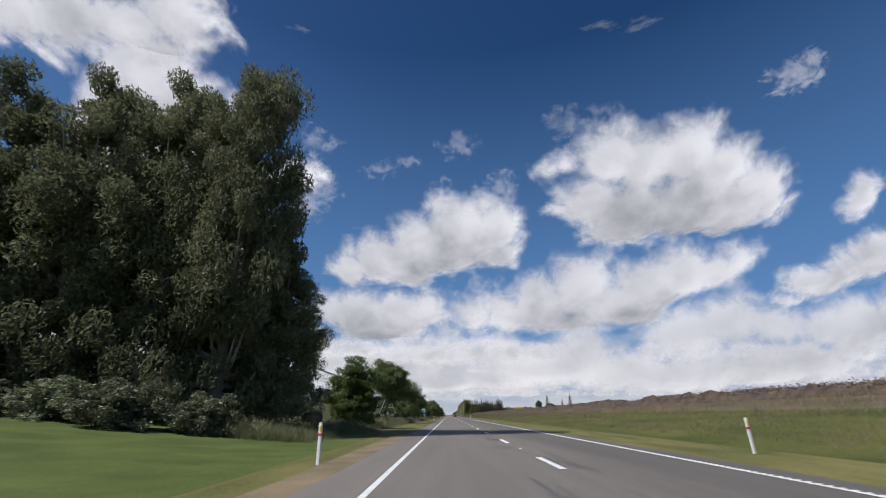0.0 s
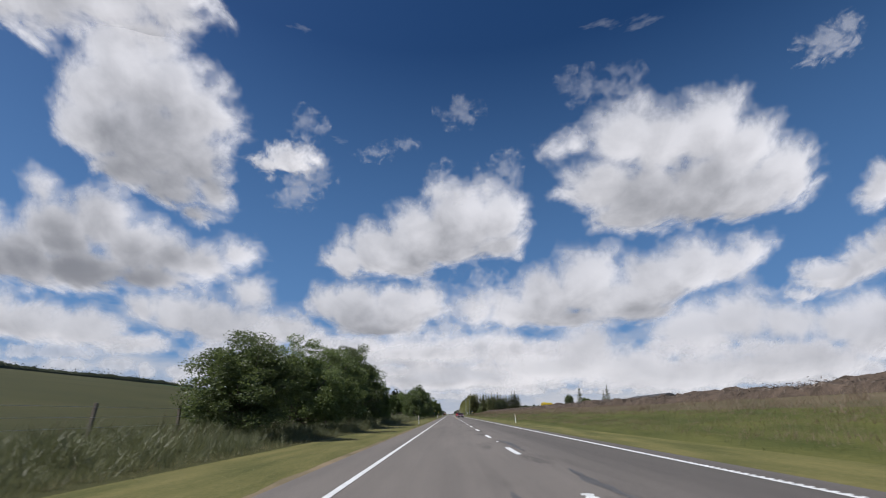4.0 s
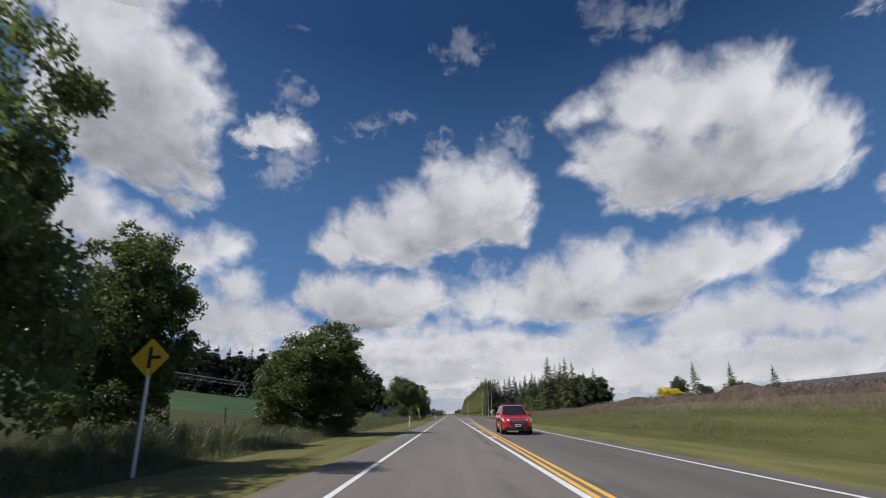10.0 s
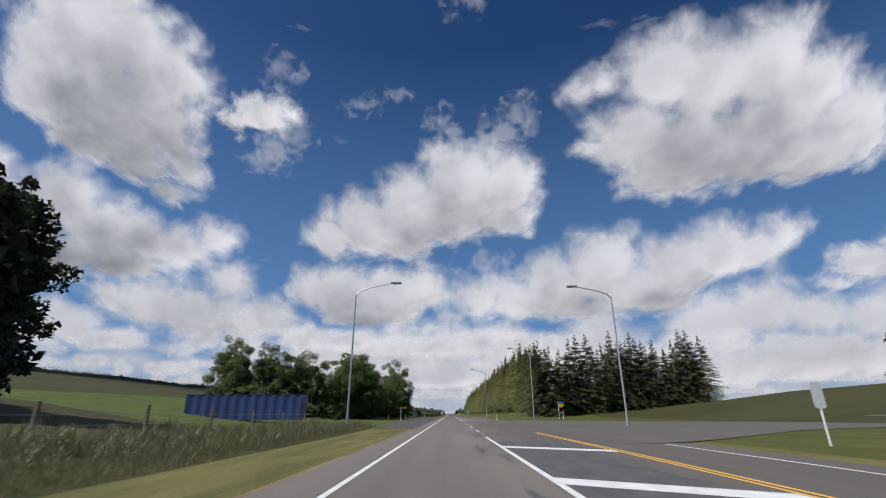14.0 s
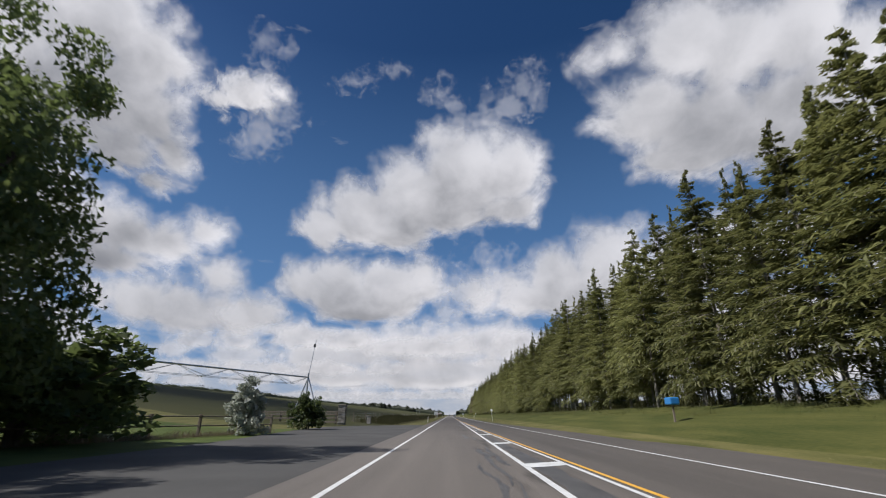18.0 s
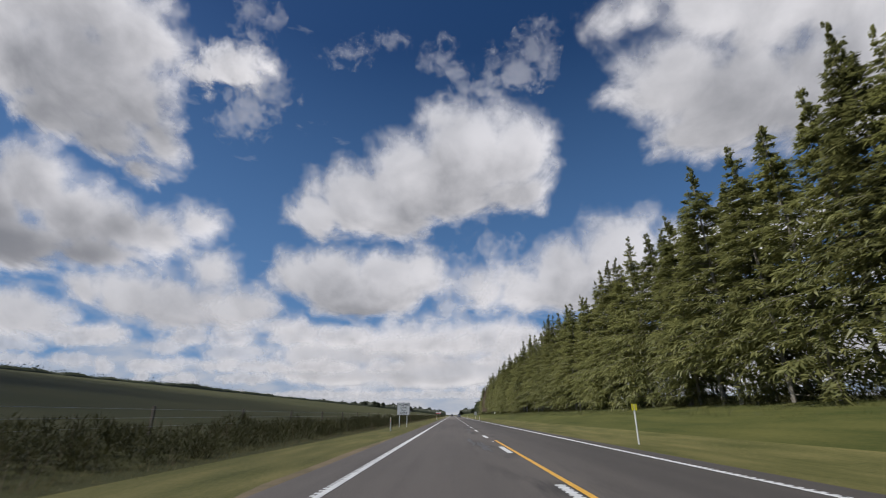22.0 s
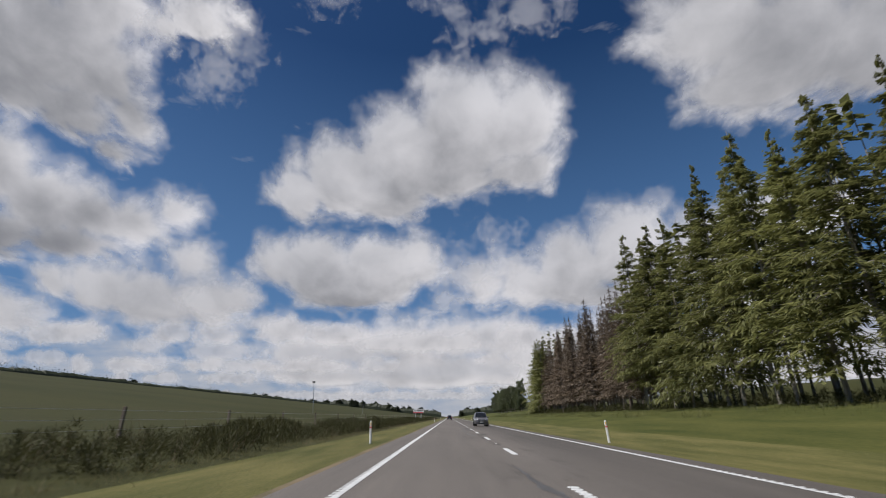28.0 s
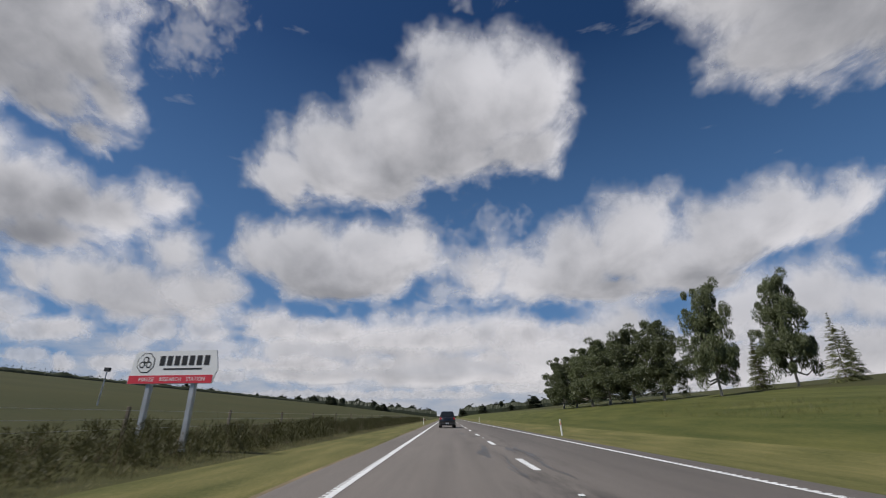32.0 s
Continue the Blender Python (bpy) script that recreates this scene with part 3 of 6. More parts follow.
# side roads at the junction
v, f = [], []
for i in range(28):
    x = 6.6 + i * 2.0
    k = smooth(x, 6, 26)
    for m in range(9):
        y = (486 + 10 * k) + (74 - 52 * k) * m / 8
        v.append((x, y, (land(x, y) + 0.03) if i > 1 else 0.004 + 0.01 * i))
        if i and m:
            n = len(v) - 1
            f.append((n - 10, n - 1, n, n - 9))
tagged(new("side_road", mesh_of("side_road", v, f, ASPHALT)), "grey sealed side road meeting the highway", "road", kind="structure")
v, f = [], []
for y in range(508, 660, 6):
    w = 5.2 + 2.2 * smooth(y, 512, 530) + 3.0 * smooth(y, 575, 610) + 2.8 * smooth(y, 618, 640) - 11.5 * smooth(y, 648, 658)
    v += [(-2.9, y, -0.002), (-2.9 - w * 0.7, y, max(0.012, land(-2.9 - w * 0.7, y) + 0.03))]
    if len(v) > 2:
        k = len(v)
        f.append((k - 4, k - 3, k - 1, k - 2))
tagged(new("gravel_drive", mesh_of("gravel_drive", [(x, y + (x + 8) * -0.35, land(x, y) + 0.05) for x in (-7, -14, -22, -34) for y in (566, 573)], [(0, 1, 3, 2), (2, 3, 5, 4), (4, 5, 7, 6)], GRAVEL)), "pale gravel drive leading to the garden", "driveway", kind="structure")
tagged(new("driveway", mesh_of("driveway", v, f, SIDE_SEAL)), "wide sealed entrance beside the highway", "driveway", kind="structure")


# ---------------------------------------------------------------- trees
def leaf_quads(centres, size, rng, droop=0.0, long=1.5):
    """Loose leaf cards round the given points."""
    n = len(centres)
    a = rng.normal(size=(n, 3))
    a /= np.linalg.norm(a, axis=1)[:, None]
    a[:, 2] -= droop
    b = np.cross(a, rng.normal(size=(n, 3)))
    b /= np.linalg.norm(b, axis=1)[:, None] + 1e-6
    s = size * rng.uniform(0.6, 1.3, (n, 1))
    c = np.asarray(centres)
    return np.stack([c - a * s * long * 0.5 - b * s * 0.1, c + b * s * 0.75, c + a * s * long * 0.5 - b * s * 0.15], axis=1)


def limb(points, radii, sides=7):
    """A bending tapered limb through the points."""
    v, f = [], []
    for i, (p, r) in enumerate(zip(points, radii)):
        p = Vector(p)
        d = (Vector(points[min(i + 1, len(points) - 1)]) - Vector(points[max(i - 1, 0)])).normalized()
        q = d.to_track_quat("Z", "Y")
        for k in range(sides):
            t = 2 * math.pi * k / sides
            v.append(tuple(p + q @ Vector((math.cos(t) * r, math.sin(t) * r, 0))))
        if i:
            for k in range(sides):
                m, n = (i - 1) * sides + k, (i - 1) * sides + (k + 1) % sides
                f.append((m, n, n + sides, m + sides))
    f.append(tuple(range(len(v) - sides, len(v))))
    return v, f


def joined(pieces):
    v, f = [], []
    for a, b in pieces:
        k = len(v)
        v += a
        f += [tuple(i + k for i in face) for face in b]
    return v, f


def broadleaf(name, seed, height, width, leaf, bark, base=0.12, clumps=75, per=75, size=0.3, lumpy=0.35, label="", category="tree", stems=1, long=1.5):
    """A tree of unit place: bent trunk, limbs, and a crown of leaf clumps with gaps."""
    rng = np.random.default_rng(seed)
    ob = thing(name, Matrix(), label, category)
    low, rx = height * base, width / 2
    centre = np.array([0, 0, low + (height - low) * 0.52])
    rz = (height - low) * 0.5
    limbs = []
    for s in range(stems):
        o = rng.normal(size=2) * (0.25 if stems > 1 else 0.05) * width * 0.2
        top = height * 0.72
        pts = [(o[0] * 0.4 + rng.normal() * 0.03 * height * t, o[1] * 0.4 + rng.normal() * 0.03 * height * t, top * t - 0.15) for t in (0, 0.25, 0.5, 0.75, 1)]
        r = 0.021 * height / math.sqrt(stems) + 0.03
        limbs.append(limb(pts, [r * 1.25, r, r * 0.75, r * 0.5, r * 0.15]))
    mids = []
    for c in range(clumps):
        d = rng.normal(size=3)
        d /= np.linalg.norm(d)
        k = rng.uniform(0.35, 1.0) ** 0.5
        bulge = 1 + lumpy * noise.noise((d[0] * 1.7 + seed, d[1] * 1.7, d[2] * 1.7))
        taper = 1.0 - 0.25 * max(0.0, d[2])
        if d[2] < 0.2:
            taper /= max(0.55, math.sqrt(1 - min(0.95, d[2] * d[2]))) ** 0.8
        p = centre + d * np.array([rx * taper, rx * taper, rz]) * k * bulge * 0.93
        if c % 4 == 1 and base < 0.09:
            a = rng.uniform(0, 6.283)
            q = rx * rng.uniform(0.35, 0.95)
            p = np.array([q * math.cos(a), q * math.sin(a), low + height * rng.uniform(0.04, 0.3)])
        p[2] = max(p[2], low * 0.8 + 0.25)
        mids.append(p)
        if c % 5 == 0:
            start = np.array([0, 0, low + (p[2] - low) * 0.45 + 0.2])
            bend = (start + p) / 2 + np.array([0, 0, -0.05 * height])
            limbs.append(limb([tuple(start), tuple(bend), tuple(p)], [0.008 * height + 0.015, 0.006 * height + 0.01, 0.012], 5))
    v, f = joined(limbs)
    part("trunk", mesh_of("trunk", v, f, bark), bark, ob)
    pts = []
    for p in mids:
        spread = width * rng.uniform(0.07, 0.14)
        q = rng.normal(size=(per, 3))
        q /= np.linalg.norm(q, axis=1)[:, None]
        pts.append(p + q * (rng.uniform(0.25, 1, (per, 1)) ** 0.6) * spread * np.array([1, 1, 0.75]))
    leaves = leaf_quads(np.concatenate(pts), size, rng, 0.25 if long > 2 else 0.0, long)
    # broad inner leaves that close the heart of the crown
    q = rng.normal(size=(clumps * 14, 3))
    q *= rng.uniform(0.1, 0.72, (len(q), 1)) / np.linalg.norm(q, axis=1)[:, None]
    inner = leaf_quads(centre + q * np.array([rx, rx, rz]) * 0.9, size * 2.6, rng)
    part("crown", quads_mesh("crown", np.concatenate([leaves, inner]), leaf), leaf, ob)
    return ob


def spruce(name, seed, height, reach, needle, bark, bare=2.5, step=0.42, fans=6, cards=9, dead=False, broad=1.0, label="", category="tree"):
    """A conifer: straight trunk, whorls of drooping branches hung with sprays."""
    rng = np.random.default_rng(seed)
    ob = thing(name, Matrix(), label, category)
    pieces = [limb([(0, 0, -0.2), (0.03, 0, height * 0.4), (0, 0.03, height * 0.75), (0, 0, height)], [0.0055 * height + 0.03, 0.0045 * height + 0.02, 0.003 * height, 0.01], 7)]
    quads = []
    z = bare
    while z < height - 0.2:
        t = (z - bare) / (height - bare)
        out = reach * (1 - t) ** 0.95 * (0.75 + 0.25 * min(1.0, t * 6 + 0.3)) + 0.06
        for k in range(fans if t < 0.8 else 4):
            if rng.uniform() < (0.15 if dead else 0.12):
                continue
            turn = rng.uniform(0, 2 * math.pi)
            r = out * rng.uniform(0.6, 1.12)
            d = np.array([math.cos(turn), math.sin(turn), 0])
            side = np.array([-d[1], d[0], 0])
            tip_drop = -0.26 * r + 0.35 * t * r
            zb = z + rng.normal() * 0.22
            if rng.uniform() < (0.9 if dead else 0.35):
                e = d * r * 0.9
                pieces.append(limb([(0, 0, zb), (e[0] * 0.5, e[1] * 0.5, zb + tip_drop * 0.35 + 0.05 * r), (e[0], e[1], zb + tip_drop)], [0.03, 0.02, 0.006], 4))
            for c in range(cards):
                u = (c + rng.uniform(0.2, 1.0)) / cards
                if (u < 0.16 and t < 0.7) or (dead and rng.uniform() < 0.05 + 0.75 * t * t):
                    continue
                p = d * (r * u) + np.array([0, 0, zb + tip_drop * u * u + 0.10 * r * u * (1 - u) + rng.normal() * 0.09])
                for sgn in (-1, 1):
                    way = d * rng.uniform(0.35, 0.9) + side * (sgn * rng.uniform(0.4, 1.0)) + np.array([0, 0, 0.15 - rng.uniform(0.1, 1.15) * (1.2 - t)])
                    way *= (0.40 + 0.5 * (1 - abs(u - 0.45))) * min(1.0, 0.25 + r * 0.25) * (1 - 0.55 * smooth(t, 0.72, 1.0)) * (0.75 if dead else broad ** 0.5) / np.linalg.norm(way)
                    flat = np.cross(way, (0, 0, 1.0))
                    flat *= broad * (0.032 if dead else 0.066) * rng.uniform(0.7, 1.3) / (np.linalg.norm(flat) + 1e-6)
                    lift = np.array([0, 0, 0.05 * rng.normal()])
                    quads.append([p - flat * 0.7, p + way * 0.35 + flat * 1.25 + lift, p + way])
        z += step * rng.uniform(0.75, 1.25)
    v, f = joined(pieces)
    part("trunk", mesh_of("trunk", v, f, bark), bark, ob)
    part("crown", quads_mesh("crown", np.array(quads), needle), needle, ob)
    return ob


def put(proto, x, y, scale=1.0, turn=0.0, wide=1.0, label="", used=set()):
    m = Matrix.LocRotScale((x, y, land(x, y) - 0.05), Euler((0, 0, radians(turn))), (scale * wide, scale * wide, scale))
    if proto.name not in used:
        used.add(proto.name)
        proto.matrix_world = m
        ob = proto
        # later copies must not take this one's scale over again
        return tagged(ob, label)
    ob = copy_thing(proto, m)
    ob.matrix_basis = m
    return tagged(ob, label)


oak_a = broadleaf("oak_tree", 11, 10, 10, OAK_LEAF, BARK, 0.08, 140, 250, 0.145, label="round dark green oak tree beside the road")
oak_b = broadleaf("oak_tree", 12, 10, 9, OAK_LEAF, BARK, 0.05, 130, 250, 0.145, 0.5, label="spreading dark green tree in the long grass")
oak_c = broadleaf("roadside_tree", 13, 10, 7, FRESH_LEAF, BARK, 0.03, 165, 225, 0.135, 0.4, label="upright fresh green roadside tree", stems=3)
CYPRESS = foliage("grey green cypress sprays", (0.10, 0.112, 0.06), (0.25, 0.255, 0.135), 0.4, gloss=0.012)
MOUND = foliage("grey green mound leaves", (0.10, 0.115, 0.06), (0.22, 0.23, 0.13), 0.3)
cyp = broadleaf("cypress_tree", 14, 24, 13, CYPRESS, PALE_BARK, 0.0, 260, 320, 0.14, 0.45, long=3.0, label="tall dark macrocarpa cypress with grey limbs")
bush = broadleaf("shrub", 15, 3, 3.6, OAK_LEAF, BARK, 0.0, 50, 70, 0.14, 0.4, label="dense dark green garden shrub", category="shrub", stems=3)
mound_bush = broadleaf("shrub", 17, 3, 3.6, MOUND, BARK, 0.0, 60, 150, 0.09, 0.4, label="soft grey-green mounded shrub under the cypresses", category="shrub", stems=3)
white_bush = broadleaf("flowering_shrub", 18, 3.4, 3.0, BLOSSOM, BARK, 0.0, 45, 70, 0.12, 0.4, label="rounded shrub covered in white blossom", category="shrub", stems=3)
gorse_bush = broadleaf("gorse_bush", 19, 5, 6.5, GORSE, BARK, 0.0, 45, 50, 0.26, 0.4, label="bright yellow flowering gorse bush", category="shrub", stems=3)
mac = broadleaf("macrocarpa_tree", 16, 17, 13, DARK_NEEDLE, PALE_BARK, 0.07, 120, 260, 0.18, 0.75, long=2.8, label="wind-shaped dark macrocarpa with bare pale trunk", stems=2)
far_pine = broadleaf("pine_tree", 47, 14, 8.5, FAR_NEEDLE, BARK, 0.0, 40, 34, 0.6, 0.6, label="distant dark tree on the skyline")
copse_pine = broadleaf("pine_tree", 52, 11, 7, DARK_NEEDLE, BARK, 0.0, 100, 170, 0.15, 0.65, long=3.0, label="bushy dark pine in the roadside copse")
oak_high = broadleaf("oak_tree", 53, 11.5, 9.5, OAK_LEAF, BARK, 0.27, 130, 250, 0.145, 0.5, label="tall dark oak with a high spreading crown")
spruces = [spruce("spruce_tree", 20 + i, 19, 4.4, SPRUCE_NEEDLE, PALE_BARK, 1.0 + 1.0 * i, 0.42, 7, 19, label="tall green shelterbelt spruce with drooping branches") for i in range(4)]
shelter_pine = [broadleaf("pine_tree", 36, 15, 7.5, FAR_NEEDLE, BARK, 0.0, 75, 70, 0.32, 0.75, label="dark shelterbelt pine across the paddock"), spruce("pine_tree", 37, 16, 3.6, FAR_NEEDLE, BARK, 0.4, 0.45, 7, 6, broad=2.0, label="dark pointed shelterbelt pine across the paddock")]
hedge_spruce = [spruce("spruce_tree", 30 + i, 17, 4.5, HEDGE_NEEDLE, BARK, 0.3, 0.40, 7, 15, broad=1.15, label="dense green spruce branched down to the ground") for i in range(2)]
dead_spruce = [spruce("dead_spruce", 40 + i, 18, 2.9, DEAD_NEEDLE, BARK, 2.3, 0.36, 8, 20, dead=True, label="dead brown spruce with thinning needles") for i in range(2)]

rng = random.Random(5)
# west side, in order along the road
for x, y, s, w in ((-15.2, 27, 1.18, 0.6), (-20.5, 28, 1.12, 0.75), (-26, 27, 1.06, 0.8), (-32.5, 26, 1.0, 0.85), (-41, 25, 0.92, 0.9), (-18, 33, 0.8, 0.7), (-12.4, 29.8, 0.52, 0.95)):
    put(cyp, x, y, s, rng.uniform(0, 360), w)
def plant(rows):
    for proto, x, y, s, w in rows:
        put(proto, x, y, s, rng.uniform(0, 360), w)


plant(((oak_c, -9.9, 43.5, 0.66, 1.1), (oak_high, -10.8, 74.9, 0.86, 1.08), (oak_a, -9.2, 102.5, 0.83, 0.82), (oak_c, -12.0, 107, 0.8, 1.1), (oak_b, -14.3, 113, 0.9, 0.85),))
plant(((oak_a, -10.5, 158, 0.5, 1.2), (oak_b, -11, 168, 0.6, 1.2), (oak_a, -11.5, 178, 0.68, 1.1), (oak_b, -11.5, 187, 0.8, 1.1), (oak_a, -12.5, 191.5, 0.82, 1.05), (oak_c, -11.5, 197, 0.72, 1.1), (oak_c, -10.5, 205, 0.55, 0.9),))
plant(((oak_b, -9.0, 251.8, 0.64, 1.0), (oak_c, -15.5, 284, 0.6, 1.0), (oak_c, -17, 277, 0.6, 1.0), (oak_a, -9.6, 277.5, 0.9, 0.97),))
plant(((oak_c, -10.5, 290, 0.5, 1.1), (oak_b, -9.4, 300.5, 0.52, 1.1), (oak_b, -11.8, 309, 0.95, 0.9), (oak_c, -12.6, 320, 0.74, 0.95), (oak_a, -9.0, 327.5, 0.6, 1.0), (oak_c, -17, 333, 0.8, 0.8), (oak_b, -12.5, 341.8, 1.05, 0.85), (oak_c, -12.6, 350, 0.82, 0.85),))
plant(((oak_b, -15, 298, 0.68, 1.1), (oak_a, -18, 307, 0.78, 1.1), (oak_b, -18.5, 317, 0.75, 1.1), (oak_a, -18, 327, 0.7, 1.1), (oak_c, -8.7, 363, 0.7, 1.5), (oak_c, -19, 384, 0.7, 1.0), (oak_high, -9.8, 430, 0.74, 1.2), (oak_c, -7.9, 450, 0.80, 0.95), (oak_c, -9.5, 424, 0.3, 1.3),))
plant(((oak_c, -20.5, 564, 1.32, 1.35), (oak_b, -28, 556, 1.1, 1.0), (oak_b, -20, 575, 1.05, 1.0), (oak_a, -20.5, 591, 1.0, 1.0), (oak_b, -16, 606, 1.1, 0.8), (oak_c, -24, 585, 1.1, 1.0),))
plant(((oak_b, -17.5, 611.5, 1.6, 0.75), (oak_a, -21, 584, 1.0, 1.0), (oak_b, -18, 599, 1.0, 0.9), (oak_c, -19, 569, 0.9, 1.0),))
for i in range(64):
    put(shelter_pine[i * 5 % 3 % 2], -24 - i * 2.0, 487 + (i % 2) * 4 + rng.uniform(-1.5, 1.5), rng.uniform(0.7, 1.12), rng.uniform(0, 360), rng.uniform(0.9, 1.3))
def shrubs(rows):
    for x, y, s, w in rows:
        put(bush, x, y, s, rng.uniform(0, 360), w)


shrubs(((-16, 617, 1.5, 1.5), (-18.5, 622, 1.3, 1.4), (-19, 566, 1.2, 1.6), (-21, 572, 1.1, 1.6), (-21, 580, 1.2, 1.6), (-17.5, 604, 1.2, 1.4), (-12.5, 286, 0.9, 1.6), (-13, 280, 0.9, 1.6), (-11.6, 638.5, 0.95, 0.95), (-20, 548, 0.9, 1.5),))
shrubs(((-24, 545, 0.8, 1.5), (-19, 585, 0.8, 1.4), (-18.5, 596, 0.9, 1.3), (-21, 576, 1.1, 1.4), (-20, 589, 1.2, 1.4), (-18.5, 601, 1.2, 1.3), (-20, 570, 1.2, 1.4), (-28, 540, 1.0, 1.5), (-12, 160, 0.7, 1.3), (-12, 185, 0.8, 1.4),))
shrubs(((-10.5, 414, 0.42, 1.6), (-10.9, 417, 0.5, 1.6), (-10.2, 421, 0.4, 1.6), (-10.4, 408.5, 0.36, 1.7), (-10, 426.5, 0.38, 1.6), (-13.5, 303, 0.9, 1.5), (-15, 309, 1.0, 1.6), (-14.5, 315, 1.0, 1.5), (-14, 322, 0.9, 1.5), (-12.2, 306, 0.6, 1.5), (-11, 297, 0.8, 1.4), (-11, 320, 0.8, 1.4), (-12, 336, 0.7, 1.4),))
for x, y, s, w in ((-12.5, 21, 0.7, 1.4), (-16, 20, 0.8, 1.5), (-20, 21, 0.75, 1.5), (-24, 20, 0.8, 1.4), (-28, 20, 0.8, 1.5)):
    put(mound_bush, x, y, s, rng.uniform(0, 360), w)
put(white_bush, -12.2, 628, 1.0, 30)
put(bush, 122, 556, 1.9, 20, 1.2)
put(oak_a, 104, 545, 0.9, 70, 0.9)
put(bush, 110, 512, 1.7, 120, 1.4)
put(gorse_bush, 71, 486, 1.1, 0)
put(gorse_bush, 76, 491, 0.9, 90)
# east side
for i in range(34):
    x, y = 21.5 + 15 * (i * 0.618 % 1), 434 + i * 1.7
    if i % 2:
        put(copse_pine, x, y, rng.uniform(0.6, 0.85), rng.uniform(0, 360), 1.2)
    else:
        put(rng.choice(hedge_spruce), x, y, rng.uniform(0.46, 0.66), rng.uniform(0, 360), 1.2)
put(hedge_spruce[0], 24.5, 431, 0.62, 40, 0.9)
for i in range(16):
    put(bush, 20 + rng.uniform(0, 3), 434 + i * 3.3, rng.uniform(0.5, 0.9), rng.uniform(0, 360), 1.5)
for i in range(34):
    put(rng.choice(hedge_spruce), 20.5 + (i // 2) * 2.8, 573 + (i // 2) * 0.8 + (i % 2) * 3.5 + rng.uniform(-1, 1), rng.uniform(0.8, 1.1), rng.uniform(0, 360), rng.uniform(1.0, 1.3))
inner, bare_stems = [], []
y = 577.0
while y < 1050:
    if 984 < y < 1036:
        k = rng.choice(dead_spruce * 4 + spruces[:1])
        if 1006 < y < 1033 and k is spruces[0]:
            k = dead_spruce[0]
    elif y < 600:
        k = rng.choice(hedge_spruce)
    else:
        k = rng.choice(spruces)
    put(k, 21.2 + rng.uniform(-0.8, 0.8), y, rng.uniform(0.86, 1.04) * (0.9 if y > 984 else 1.0), rng.uniform(0, 360), rng.uniform(0.95, 1.25))
    if y > 596 and not 980 < y < 1038:
        inner += [(21.2 + off + rng.uniform(-0.7, 0.7), y + rng.uniform(-1.2, 1.2)) for off in (2.2, 4.2, 6.6)]
    elif y > 980:
        bare_stems += [(21.2 + off + rng.uniform(-0.7, 0.7), y + rng.uniform(-1.2, 1.2)) for off in (1.6, 4.4, 6.4, 8.4)]
        put(rng.choice(dead_spruce), 24.5 + rng.uniform(-0.7, 0.7), y + rng.uniform(-1.2, 1.2), rng.uniform(0.85, 1.05), rng.uniform(0, 360))
    y += rng.uniform(2.4, 3.5)
# the inner rows of the belt: bare stems with thin crowns, joined
stems, sprays, rgen = [], [], np.random.default_rng(77)
for i, (x, y) in enumerate(inner + bare_stems):
    h, g = rgen.uniform(15, 19) * (1.0 if i < len(inner) else 0.72), land(x, y)
    v, f = limb([(x, y, g - 0.2), (x + rgen.normal() * 0.1, y, g + h * 0.5), (x, y, g + h)], [rgen.uniform(0.09, 0.15), 0.08, 0.02], 6)
    stems.append((v, f))
    for k in range(100 if i < len(inner) else 0):
        q = rgen.uniform(0.28, 1.0)
        a, out = rgen.uniform(0, 6.283), 3.4 * (1 - q) ** 0.7 * rgen.uniform(0.3, 1.0)
        p = np.array([x + out * math.cos(a), y + out * math.sin(a), g + h * q])
        w = np.array([math.cos(a), math.sin(a), -0.35]) * rgen.uniform(0.5, 1.0)
        n = np.array([-math.sin(a), math.cos(a), 0.1]) * 0.3
        sprays.append([p - w * 0.5, p + n, p + w * 0.6, p - n])
v, f = joined(stems)
tagged(new("belt_stems", mesh_of("belt_stems", v, f, PALE_BARK)), "close rows of bare grey stems inside the shelterbelt", "tree stems", kind="stuff")
tagged(new("belt_crowns", quads_mesh("belt_crowns", np.array(sprays), SPRUCE_NEEDLE)), "thin green crowns of the inner shelterbelt rows", "foliage", kind="stuff")
for x, y, s in ((24.8, 1055, 1.0), (26.2, 1061, 1.06), (28.0, 1068, 1.18), (31.0, 1065, 1.12), (29.5, 1058, 1.0)):
    put(rng.choice(hedge_spruce), x, y, s, rng.uniform(0, 360))
for x, y, s, w in ((24.5, 1166, 0.6, 1.0), (24.5, 1157, 0.62, 1.0), (25, 1149, 0.64, 1.0), (25.5, 1141, 0.64, 0.95), (26, 1133, 0.64, 0.9), (26.5, 1125, 0.62, 0.8), (27.5, 1115, 0.74, 0.5), (38.5, 1119, 0.8, 0.5)):
    put(mac, x, y, s, rng.uniform(0, 360), w)
for x, y, s in ((38, 1124, 0.4), (40.5, 1115, 0.42), (43.5, 1117, 0.34), (36.5, 1122, 0.34), (66, 1112, 0.36), (72, 1110, 0.3), (116, 553, 0.95), (150, 580, 1.1), (123, 509, 0.6)):
    put(rng.choice(hedge_spruce), x, y, s, rng.uniform(0, 360))
